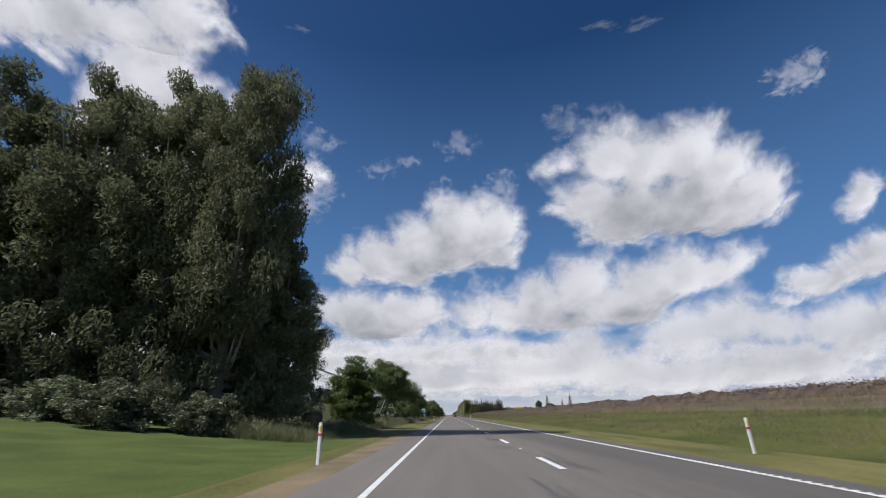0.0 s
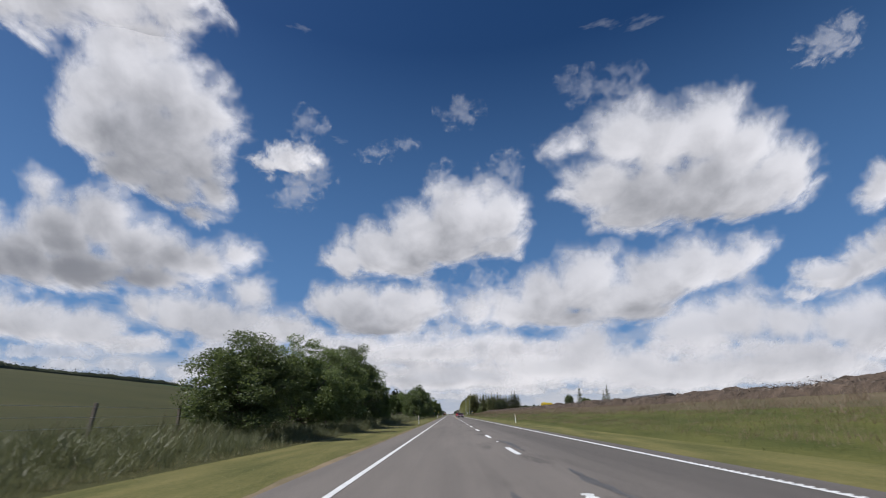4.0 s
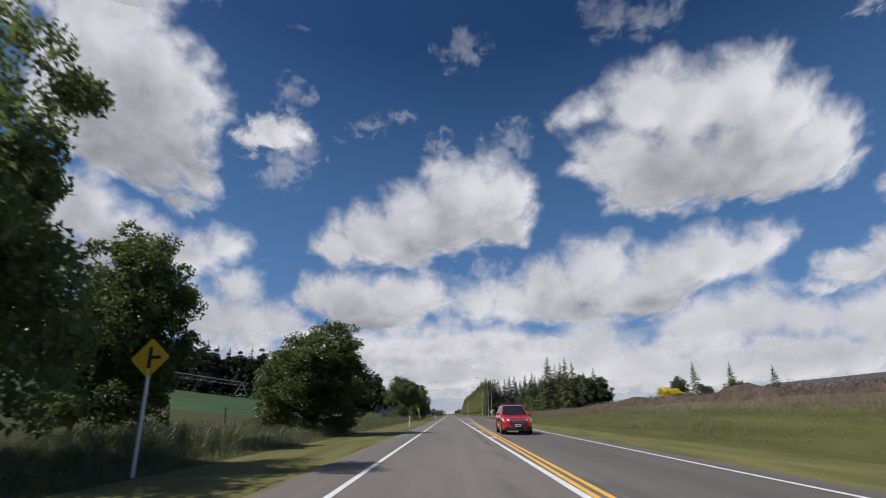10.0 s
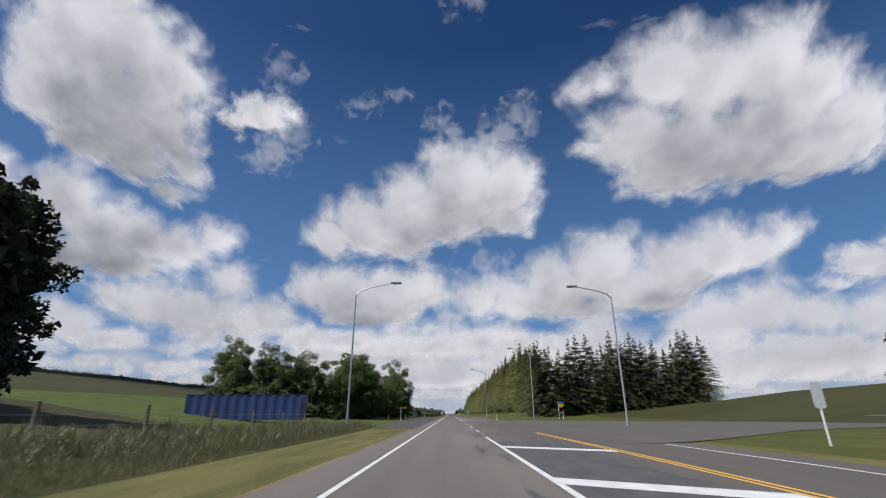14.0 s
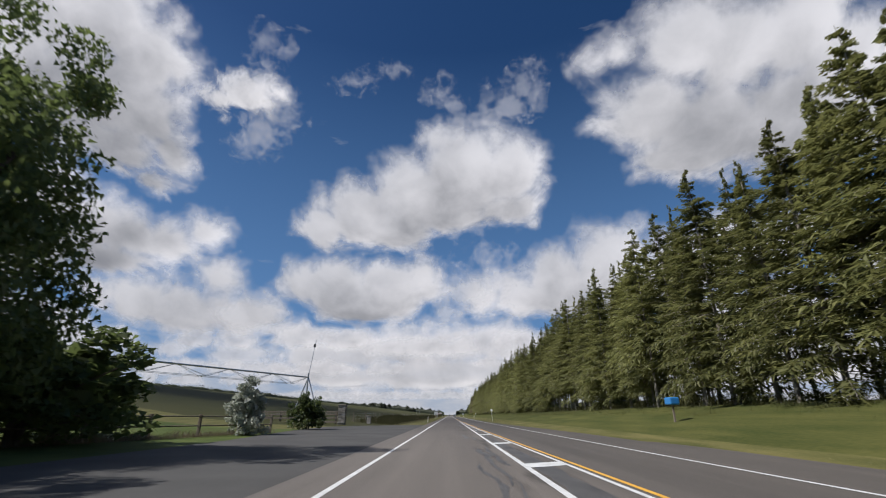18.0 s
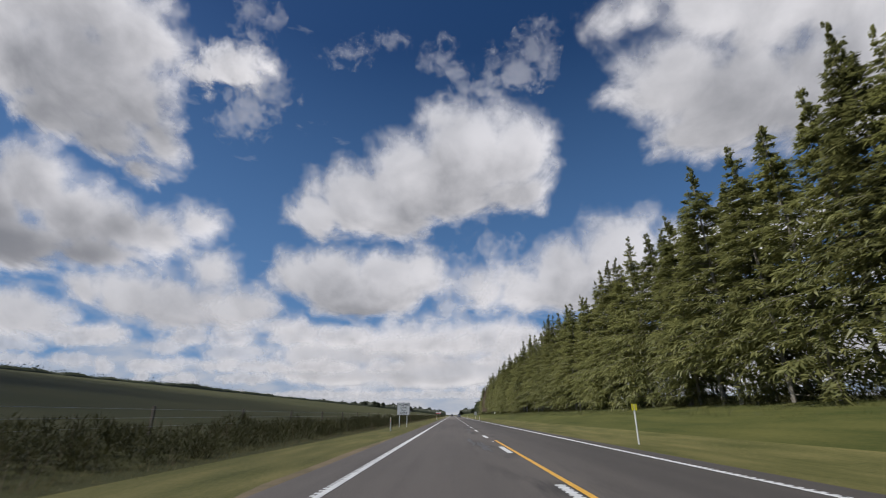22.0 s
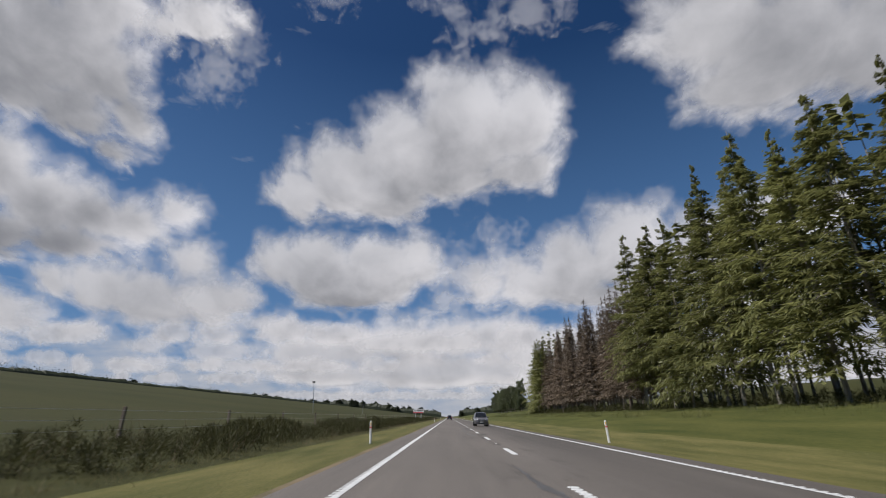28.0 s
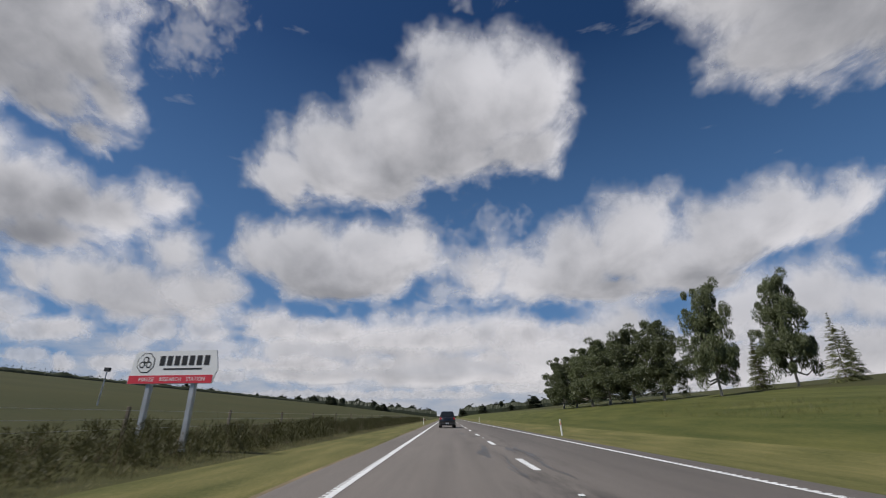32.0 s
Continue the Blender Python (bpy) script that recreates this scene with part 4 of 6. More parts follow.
# far woods either side and at the end of the road
for i in range(46):
    put(far_pine, -22 - i * 7.5 + rng.uniform(-4, 4), 1720 + rng.uniform(-20, 20), rng.uniform(0.45, 0.95), rng.uniform(0, 360), rng.uniform(1.3, 2.2))
for i in range(34):
    put(far_pine, 20 + i * 7.5 + rng.uniform(-4, 4), 1560 + rng.uniform(-20, 20), rng.uniform(0.45, 0.95), rng.uniform(0, 360), rng.uniform(1.3, 2.2))
for i in range(46):
    y = rng.uniform(60, 1900)
    put(far_pine, -172 - rng.uniform(0, 40), y, rng.uniform(0.25, 0.45), rng.uniform(0, 360), rng.uniform(1.4, 2.2))
# the hedge line on the western skyline
rgen, clumps = np.random.default_rng(31), []
for i in range(2500):
    y = 40 + i * 0.75
    x = -172 - 6 * noise.noise((y * 0.01, 0, 0)) - rgen.uniform(0, 5)
    h = 3.0 + 2.2 * noise.noise((y * 0.012, 3, 0)) + 1.3 * noise.noise((y * 0.09, 5, 0))
    if h > 0.3:
        clumps.append(np.array([x, y, land(x, y) + h * 0.5]) + rgen.normal(size=(22, 3)) * (1.2, 1.0, 0.28 * h + 0.1))
for i in range(1500):
    x = -370 + i * 0.45 if i < 780 else 14 + (i - 780) * 0.4
    y = (1712 if i < 780 else 1552) + rgen.uniform(-8, 8)
    h = 4.6 + 3.2 * noise.noise((x * 0.03, 7, 0)) + 1.5 * noise.noise((x * 0.2, 9, 0))
    clumps.append(np.array([x, y, land(x, y) + h * 0.5]) + rgen.normal(size=(16, 3)) * (1.2, 1.2, 0.3 * h))
tagged(new("skyline_hedge", quads_mesh("skyline_hedge", leaf_quads(np.concatenate(clumps), 0.42, rgen), FAR_NEEDLE)), "dark broken tree line along the far skyline", "hedge", kind="stuff")
v, f = [], []
for j in range(3400):
    y = 20 + j * 0.55
    h = 2.3 + 2.0 * noise.noise((y * 0.012, 3, 0)) + 1.1 * noise.noise((y * 0.09, 5, 0)) + 0.5 * noise.noise((y * 0.5, 8, 0)) + 0.3 * noise.noise((y * 1.7, 2, 0))
    for i, (off, k) in enumerate(((4.0, -0.3), (3.2, 0.55), (1.5, 1.0), (-1.0, 0.9), (-4.0, -0.3))):
        x = -172 + off + 0.5 * noise.noise((y * 0.8, i, 4.0))
        v.append((x, y, land(-172, y) + max(0.5, h) * k * (1 + 0.25 * noise.noise((y * 1.1, i * 3.0, 1.0)))))
        if i and j:
            n = len(v) - 1
            f.append((n - 6, n - 1, n, n - 5))
for x0, x1, y0, tall in ((-420, -13, 1716, 8.5), (13, 320, 1556, 7.5)):
    for j in range(700):
        x = x0 + (x1 - x0) * j / 699
        h = tall + 0.5 * tall * noise.noise((x * 0.02, 7, 0)) + 0.28 * tall * noise.noise((x * 0.12, 9, 0)) + 0.12 * tall * noise.noise((x * 0.6, 4, 0))
        for i, (off, k) in enumerate(((-6.0, -0.2), (-5.0, 0.5), (-2.0, 1.0), (6.0, -0.2))):
            v.append((x + noise.noise((x * 0.5, i, 2.0)), y0 + off, land(x, y0) + h * k * (1 + 0.2 * noise.noise((x * 0.8, i * 3.0, 6.0)))))
            if i and j:
                n = len(v) - 1
                f.append((n - 5, n - 1, n, n - 4))
tagged(new("skyline_scrub", mesh_of("skyline_scrub", v, f, FAR_NEEDLE)), "dense dark scrub closing the far skyline", "hedge", kind="stuff")


# ---------------------------------------------------------------- long grass
def tufts(name, material, spots, height, blades, seed, label):
    """Standing blades and seed heads, joined: nobody could count them."""
    rng = np.random.default_rng(seed)
    spots = np.asarray(spots)
    n = len(spots)
    idx = np.repeat(np.arange(n), blades)
    base = spots[idx] + np.c_[rng.normal(scale=0.16, size=(n * blades, 2)), np.zeros(n * blades)]
    h = height * rng.uniform(0.5, 1.25, (n * blades, 1)) * rng.uniform(0.7, 1.3, (n, 1))[idx]
    swell = np.array([0.62 + 0.75 * noise.noise((p[0] * 0.4, p[1] * 0.17, 2.0)) + 0.45 * noise.noise((p[0] * 1.1, p[1] * 0.7, 6.0)) for p in spots])
    h = h * (1.0 if height < 0.2 else np.clip(swell, 0.25, 1.5)[idx][:, None] * 1.35)
    lean = np.c_[rng.normal(scale=0.34, size=(n * blades, 2)), np.ones(n * blades)] * h
    w = np.c_[rng.normal(size=(n * blades, 2)), np.zeros(n * blades)]
    w = w / np.linalg.norm(w, axis=1)[:, None] * (0.004 + 0.0045 * h)
    q = np.stack([base - w, base + w, base + lean], axis=1)
    return tagged(new(name, quads_mesh(name, q, material)), label, "grass", kind="stuff")


def strip_spots(seed, count, x0, x1, y0, y1, skip=()):
    r = random.Random(seed)
    out = []
    while len(out) < count:
        x, y = r.uniform(x0, x1), r.uniform(y0, y1)
        if any(a < y < b for a, b in skip):
            continue
        out.append((x, y, land(x, y) - 0.03))
    return out


OPEN_WEST = ((512, 660),)
tufts("long_grass", LONG_GRASS, strip_spots(1, 14000, -12.5, -6.8, 20, 660, OPEN_WEST), 0.55, 20, 1, "tall green seeding grass along the fence")
tufts("long_grass", DRY_GRASS, strip_spots(2, 3500, -14, -6.9, 20, 1230, OPEN_WEST), 0.75, 6, 2, "tall straw-coloured grass stalks")
tufts("long_grass", ROUGH_BLADE, strip_spots(7, 9000, -12.5, -7.0, 660, 1230), 0.23, 18, 7, "rough green grass along the paddock fence")
tufts("bank_grass", DRY_GRASS, strip_spots(3, 15500, 14.6, 21, 0, 472), 0.40, 9, 3, "dry pinkish grass on the roadside bank")
tufts("bank_grass", DRY_GRASS, strip_spots(17, 15000, 10.5, 15.2, 0, 405), 0.2, 8, 17, "short dry grass on the lower bank")
tufts("bank_grass", BANK_BLADE, strip_spots(4, 17000, 9.6, 17, 0, 450), 0.15, 8, 4, "soft green grass on the roadside bank")
tufts("verge_grass", LONG_GRASS, strip_spots(5, 7000, -3.5, -3.0, 0, 1200, OPEN_WEST), 0.06, 7, 5, "short verge grass at the seal edge")
tufts("belt_grass", BANK_BLADE, strip_spots(14, 9000, 15.5, 20.5, 600, 1110), 0.3, 9, 14, "longer grass at the foot of the shelterbelt")
# shaggy mounds along the fence, taller where the noise swells
r = np.random.default_rng(8)
for seed, x0, x1, y0, y1, count, mat, spike in ((8, -12.4, -7.3, 662, 1235, 10500, SCRUB_LEAF, 0.34), (9, -12.4, -7.3, 20, 512, 7500, LONG_GRASS, 0.6), (16, 19.6, 25.0, 604, 1052, 5200, SCRUB_LEAF, 0.4)):
    quads = []
    for x, y, z in strip_spots(seed, count, x0, x1, y0, y1):
        swell = 0.5 + 1.1 * noise.noise((x * 0.35, y * 0.16, 2.0)) + 0.5 * noise.noise((x * 0.9, y * 0.6, 5.0))
        if swell < 0.12:
            continue
        h = 0.3 + 0.75 * min(swell, 1.2)
        n = 44 if spike > 0.5 else 60
        a = r.uniform(0, 6.283, n)
        d = np.c_[np.cos(a), np.sin(a), np.zeros(n)]
        foot = np.array([x, y, z]) + d * r.uniform(0, 0.3, (n, 1)) + np.c_[np.zeros((n, 2)), r.uniform(0, 0.55 if spike > 0.5 else 0.85, n) * h]
        tip = foot + (d * r.uniform(0.1, 0.7, (n, 1)) + np.c_[np.zeros((n, 2)), r.uniform(0.2, 0.75, n)]) * h * spike
        w = np.c_[-d[:, 1], d[:, 0], r.normal(size=n) * 0.4] * (0.006 + 0.006 * h) * (1.0 if spike > 0.5 else 1.7)
        quads.append(np.stack([foot - w * 0.6, foot + w, tip], axis=1))
    tagged(new("fence_scrub", quads_mesh("fence_scrub", np.concatenate(quads), mat)), "shaggy dark mounds of rough grass and scrub", "scrub", kind="stuff")
CUT_GRASS = foliage("cut grass lying in streaks", (0.17, 0.155, 0.065), (0.32, 0.28, 0.14), 0.25, 0.05)


def streak_spots(seed, count, x0, x1, y0, y1, skip=()):
    return [p for p in strip_spots(seed, count, x0, x1, y0, y1, skip) if (p[0] < 0 or p[0] > seal_right(p[1]) + 0.3) and noise.noise((p[0] * 1.3 + 0.4 * noise.noise((0, p[1] * 0.05, 1)), p[1] * 0.035, seed)) > 0.08]


tufts("cut_grass", CUT_GRASS, streak_spots(11, 30000, -6.8, -3.2, 0, 1200, OPEN_WEST), 0.07, 7, 11, "cut yellow-green grass lying in rows on the verge")
tufts("cut_grass", CUT_GRASS, streak_spots(12, 26000, 7.1, 11.0, 0, 1200, ((470, 575),)), 0.055, 6, 12, "cut yellow-green grass on the opposite verge")
tufts("dry_thatch", CUT_GRASS, strip_spots(15, 9000, -7.4, -6.6, 20, 505), 0.15, 7, 15, "pale dry thatch between the mown strip and the long grass")
tufts("dry_thatch", CUT_GRASS, strip_spots(10, 11000, -7.7, -6.5, 662, 1235), 0.16, 7, 10, "pale dry thatch at the edge of the mown strip")
v, f = [], []
for j in range(540):
    for i in range(12):
        x, y = 19.0 + i * 0.75, j * 0.75
        h = 0.5 + 0.6 * noise.noise((x * 0.4, y * 0.16, 7.0)) + 0.4 * noise.noise((x * 1.1, y * 0.8, 3.0)) + 0.16 * noise.noise((x * 3, y * 2.6, 1.0))
        v.append((x + 0.2 * noise.noise((x, y, 9.0)), y, land(x, y) - 0.12 + max(0.0, h) * (1.0 if 0 < i < 11 else 0.0)))
        if i and j:
            k = len(v) - 1
            f.append((k - 13, k - 12, k, k - 1))
tagged(new("slash_windrow", mesh_of("slash_windrow", v, f, SLASH)), "lumpy brown windrow of rotting cut scrub", "brushwood", kind="stuff")
spots = [(x, y, z) for x, y, z in strip_spots(6, 4200, 19.6, 26, 0, 402) if noise.noise((x * 0.25, y * 0.09, 5.0)) > -0.2]
r = np.random.default_rng(6)
pts = np.repeat(np.array(spots), 26, axis=0) + r.normal(size=(len(spots) * 26, 3)) * (0.5, 0.5, 0.14) + (0, 0, 0.42)
tagged(new("slash_heap", quads_mesh("slash_heap", leaf_quads(pts, 0.05, r, long=5.0), TWIG)), "brown windrow of cut scrub on the bank", "brushwood", kind="stuff")


# ---------------------------------------------------------------- clouds
def blurred(grid, cells):
    k = np.exp(-0.5 * (np.arange(-3 * cells, 3 * cells + 1) / cells) ** 2)
    k /= k.sum()
    for axis in (0, 1):
        grid = np.apply_along_axis(lambda row: np.convolve(np.pad(row, 3 * cells, mode="edge"), k, mode="valid"), axis, grid)
    return grid


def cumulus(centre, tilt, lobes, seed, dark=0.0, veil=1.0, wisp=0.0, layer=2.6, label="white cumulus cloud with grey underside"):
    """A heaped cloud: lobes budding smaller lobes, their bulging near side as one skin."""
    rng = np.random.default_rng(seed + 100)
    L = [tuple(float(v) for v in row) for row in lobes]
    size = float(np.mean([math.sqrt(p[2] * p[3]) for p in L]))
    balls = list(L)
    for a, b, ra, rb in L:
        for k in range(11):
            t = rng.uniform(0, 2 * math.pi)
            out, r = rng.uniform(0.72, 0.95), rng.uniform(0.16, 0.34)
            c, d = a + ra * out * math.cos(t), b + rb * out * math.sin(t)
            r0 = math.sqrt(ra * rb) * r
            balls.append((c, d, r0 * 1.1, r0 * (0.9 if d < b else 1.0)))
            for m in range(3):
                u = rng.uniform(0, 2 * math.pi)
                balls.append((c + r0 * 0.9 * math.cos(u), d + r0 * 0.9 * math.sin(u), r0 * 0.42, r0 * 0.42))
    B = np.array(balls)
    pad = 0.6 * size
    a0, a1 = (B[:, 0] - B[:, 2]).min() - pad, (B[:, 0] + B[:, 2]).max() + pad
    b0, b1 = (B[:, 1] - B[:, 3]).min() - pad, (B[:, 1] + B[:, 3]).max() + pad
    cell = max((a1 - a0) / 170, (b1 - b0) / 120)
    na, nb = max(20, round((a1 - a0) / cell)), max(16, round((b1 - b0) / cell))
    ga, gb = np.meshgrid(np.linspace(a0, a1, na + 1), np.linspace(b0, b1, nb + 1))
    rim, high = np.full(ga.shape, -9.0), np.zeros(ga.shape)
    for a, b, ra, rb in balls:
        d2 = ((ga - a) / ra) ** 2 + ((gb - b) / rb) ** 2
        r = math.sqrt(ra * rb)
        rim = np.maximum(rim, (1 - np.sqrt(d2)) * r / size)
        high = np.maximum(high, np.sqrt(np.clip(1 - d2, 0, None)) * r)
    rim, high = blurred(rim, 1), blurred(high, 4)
    # cloud above each point; sets how grey the painted shade gets
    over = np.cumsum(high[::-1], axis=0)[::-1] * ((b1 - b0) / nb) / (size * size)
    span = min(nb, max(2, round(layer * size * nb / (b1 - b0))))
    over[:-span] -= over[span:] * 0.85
    # painted underside shade; dark greys the whole cloud further
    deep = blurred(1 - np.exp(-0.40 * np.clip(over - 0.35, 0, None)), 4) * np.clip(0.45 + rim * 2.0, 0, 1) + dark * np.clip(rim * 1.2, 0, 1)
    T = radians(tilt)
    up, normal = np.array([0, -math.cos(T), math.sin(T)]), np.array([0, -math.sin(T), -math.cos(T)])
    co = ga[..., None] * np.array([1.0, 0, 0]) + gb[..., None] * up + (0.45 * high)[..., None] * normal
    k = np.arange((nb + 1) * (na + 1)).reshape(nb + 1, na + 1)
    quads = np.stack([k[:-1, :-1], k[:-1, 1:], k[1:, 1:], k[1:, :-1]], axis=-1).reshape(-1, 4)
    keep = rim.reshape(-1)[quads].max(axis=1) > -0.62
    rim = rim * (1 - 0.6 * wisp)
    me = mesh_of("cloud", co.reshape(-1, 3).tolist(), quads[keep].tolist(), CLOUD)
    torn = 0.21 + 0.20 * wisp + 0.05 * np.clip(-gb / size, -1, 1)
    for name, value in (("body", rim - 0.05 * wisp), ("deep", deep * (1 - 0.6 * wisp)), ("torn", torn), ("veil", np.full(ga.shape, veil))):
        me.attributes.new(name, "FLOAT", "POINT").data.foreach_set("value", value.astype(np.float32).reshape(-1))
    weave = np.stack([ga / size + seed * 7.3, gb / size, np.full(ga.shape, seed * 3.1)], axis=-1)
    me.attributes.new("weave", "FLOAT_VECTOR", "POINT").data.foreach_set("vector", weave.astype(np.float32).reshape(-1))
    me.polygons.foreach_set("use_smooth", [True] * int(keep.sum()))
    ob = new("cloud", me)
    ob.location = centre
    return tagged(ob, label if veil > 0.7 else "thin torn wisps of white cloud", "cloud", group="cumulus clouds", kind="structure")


cumulus((-54, 2330, 891), 38, [(-500, -137, 114, 128), (-490, -26, 39, 64), (-328, -68, 161, 171), (-100, 24, 181, 188), (115, 99, 200, 213), (302, 122, 154, 172), (372, -19, 73, 120), (-183, -125, 201, 127), (68, -57, 197, 109), (264, -32, 134, 102), (407, 189, 64, 57)], 1)
cumulus((-533, 2780, 581), 48, [(-182, 69, 127, 124), (-16, 37, 198, 172), (238, 36, 197, 172), (395, 113, 89, 97), (435, 20, 99, 78), (88, -74, 259, 81), (-433, -89, 130, 92), (-555, -121, 131, 73)], 2)
cumulus((1361, 3450, 948), 42, [(-1131, -250, 146, 176), (-885, -201, 227, 208), (-626, -105, 264, 289), (-342, 34, 278, 286), (-78, -108, 284, 240), (208, 55, 296, 274), (454, 165, 252, 243), (718, 186, 212, 175), (854, 292, 133, 148), (953, 334, 68, 92), (-463, -278, 375, 111), (104, -206, 328, 148)], 3)
cumulus((881, 1680, 929), 34, [(-463, 69, 59, 36), (-385, 95, 64, 45), (-220, 120, 135, 131), (-77, 118, 152, 140), (71, 151, 150, 144), (225, 80, 145, 135), (398, -14, 141, 126), (504, -74, 86, 121), (-267, -67, 145, 132), (-74, -131, 188, 166), (127, -91, 194, 175), (345, -103, 175, 145), (-150, -218, 123, 79)], 4)
cumulus((-1787, 2450, 1712), 42, [(-317, 205, 233, 211), (-69, 285, 274, 218), (126, 228, 246, 208), (237, 84, 221, 205), (379, 23, 134, 135), (-402, 0, 291, 213), (-101, -64, 359, 264), (154, -194, 233, 195), (-46, -395, 225, 157), (221, -432, 121, 141), (68, -595, 143, 82), (-271, -256, 270, 150), (-98, 444, 266, 153), (129, 416, 148, 129)], 5, dark=0.12)
cumulus((-1892, 1900, 2201), 40, [(-606, 22, 358, 174), (-272, -38, 362, 178), (51, -56, 329, 159), (332, -2, 244, 197), (399, -163, 167, 102), (200, -206, 186, 91), (-292, 209, 501, 182), (208, 203, 437, 156)], 34, wisp=0.3)
cumulus((-744, 1930, 1125), 40, [(2, 8, 127, 72), (-96, -14, 70, 50), (94, 7, 64, 45)], 6, wisp=0.4)
cumulus((-2655, 3250, 1248), 45, [(-220, 103, 316, 290), (126, 182, 273, 263), (292, -27, 301, 235), (547, -115, 263, 197), (779, -160, 244, 177), (1032, -117, 161, 122), (-135, -199, 453, 202), (-550, -108, 286, 307), (330, -293, 415, 137), (-244, 420, 132, 151), (-875, -20, 364, 300), (-1007, 270, 350, 317)], 7, dark=0.5)
cumulus((-2321, 3500, 726), 52, [(822, 183, 168, 150), (264, 25, 267, 184), (553, -59, 307, 187), (929, -102, 230, 159), (7, 67, 190, 142), (-499, -97, 311, 169), (-874, -54, 310, 188), (-1231, 31, 347, 206)], 8, dark=0.1, layer=1.5)
cumulus((-2472, 4500, 659), 65, [(30, -106, 218, 88), (607, -156, 289, 122), (119, -238, 194, 59), (-1022, 142, 341, 136), (-496, 18, 292, 68), (1049, 61, 287, 87), (1334, 11, 191, 68), (-1645, 267, 391, 146)], 9, veil=0.8)
cumulus((-310, 4600, 491), 66, [(-862, 27, 325, 177), (-462, 77, 349, 177), (-64, 101, 373, 176), (333, 125, 371, 176), (729, 150, 370, 176), (1075, 74, 247, 151), (-666, -151, 551, 132), (133, -152, 648, 152), (829, -128, 496, 152), (-1067, -125, 201, 102)], 10, layer=1.3)
cumulus((2618, 4300, 664), 62, [(-1359, -45, 359, 203), (-939, -261, 463, 217), (-400, 112, 405, 237), (-4, 215, 352, 261), (453, 162, 402, 183), (955, 160, 401, 235), (-524, -316, 771, 190), (490, -210, 763, 215), (1155, 159, 400, 314), (-1558, -260, 672, 163), (1640, 262, 447, 311)], 11, layer=1.3)
cumulus((3010, 3300, 1146), 50, [(-130, -186, 270, 136), (-294, -347, 148, 66), (85, -75, 205, 155), (286, 55, 243, 194), (36, 508, 135, 177)], 12)
cumulus((120, 1680, 868), 38, [(108, 37, 42, 64), (67, 7, 71, 53), (31, -22, 52, 40), (-67, -48, 58, 32), (-141, 24, 38, 35)], 13, veil=0.34, wisp=1.0)
cumulus((252, 1000, 716), 30, [(65, 18, 46, 32), (149, 22, 45, 29), (-224, -42, 40, 28)], 14, veil=0.22, wisp=1.0)
cumulus((1221, 1250, 1121), 35, [(-1, 3, 97, 42), (31, 40, 39, 26), (-30, -44, 41, 25)], 15, veil=0.4, wisp=0.9)
cumulus((-672, 1930, 1151), 40, [(39, 148, 52, 52), (32, -78, 75, 86), (-75, -174, 49, 56), (0, 85, 46, 30)], 16, veil=0.3, wisp=1.0)
cumulus((-519, 1930, 1066), 40, [(-189, -100, 78, 77), (-128, 39, 69, 70), (-252, -155, 68, 37), (196, 83, 72, 22), (332, 113, 36, 22)], 17, veil=0.3, wisp=1.0)
cumulus((99, 3000, 660), 50, [(10, 0, 181, 144), (-115, -121, 138, 99), (101, 117, 98, 139)], 18, veil=0.6, wisp=0.9)


def cloud_row(x, y, z, wide, seed, tall, veil):
    """A far row of small flat-bottomed clouds."""
    r = random.Random(seed)
    lobes, a = [], -wide / 2
    while a < wide / 2:
        w = r.uniform(0.7, 1.5) * tall
        h = tall * r.uniform(0.35, 0.75)
        lobes.append((a, h * 0.6 + r.uniform(-0.12, 0.12) * tall, w, h))
        lobes.append((a + r.uniform(-0.4, 0.4) * tall, 0.1 * tall, w * 1.3, 0.28 * tall))
        a += w * r.uniform(0.7, 1.4) * (1.0 if r.random() < 0.7 else 2.6)
    cumulus((x, y, z), 70, lobes, seed, layer=1.2, dark=0.14, veil=veil)


for i, (z, tall, far) in enumerate(((540, 150, 4450), (385, 110, 4550), (255, 80, 4650), (150, 55, 4750))):
    for k in range(4):
        cloud_row(-4700 + 2750 * k + 300 * i, far, z + (0, 45, -25, 20)[(k + i) % 4], 2600, 50 + 4 * i + k, tall, (0.72, 0.84, 0.92, 0.92)[k])
# unseen clouds added to the west, to the east and behind
# the western one is placed so that its shadow falls on the road
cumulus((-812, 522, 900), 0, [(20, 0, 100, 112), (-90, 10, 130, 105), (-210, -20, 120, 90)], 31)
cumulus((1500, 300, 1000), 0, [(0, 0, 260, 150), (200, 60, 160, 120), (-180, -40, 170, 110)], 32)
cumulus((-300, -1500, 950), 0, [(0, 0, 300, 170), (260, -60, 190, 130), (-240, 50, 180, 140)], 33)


# ---------------------------------------------------------------- roadside things
def put_thing(ob, x, y, turn=0.0, z=0.0):
    ob.matrix_world = pose(x, y, land(x, y) + z, 0, 0, turn)
    return ob


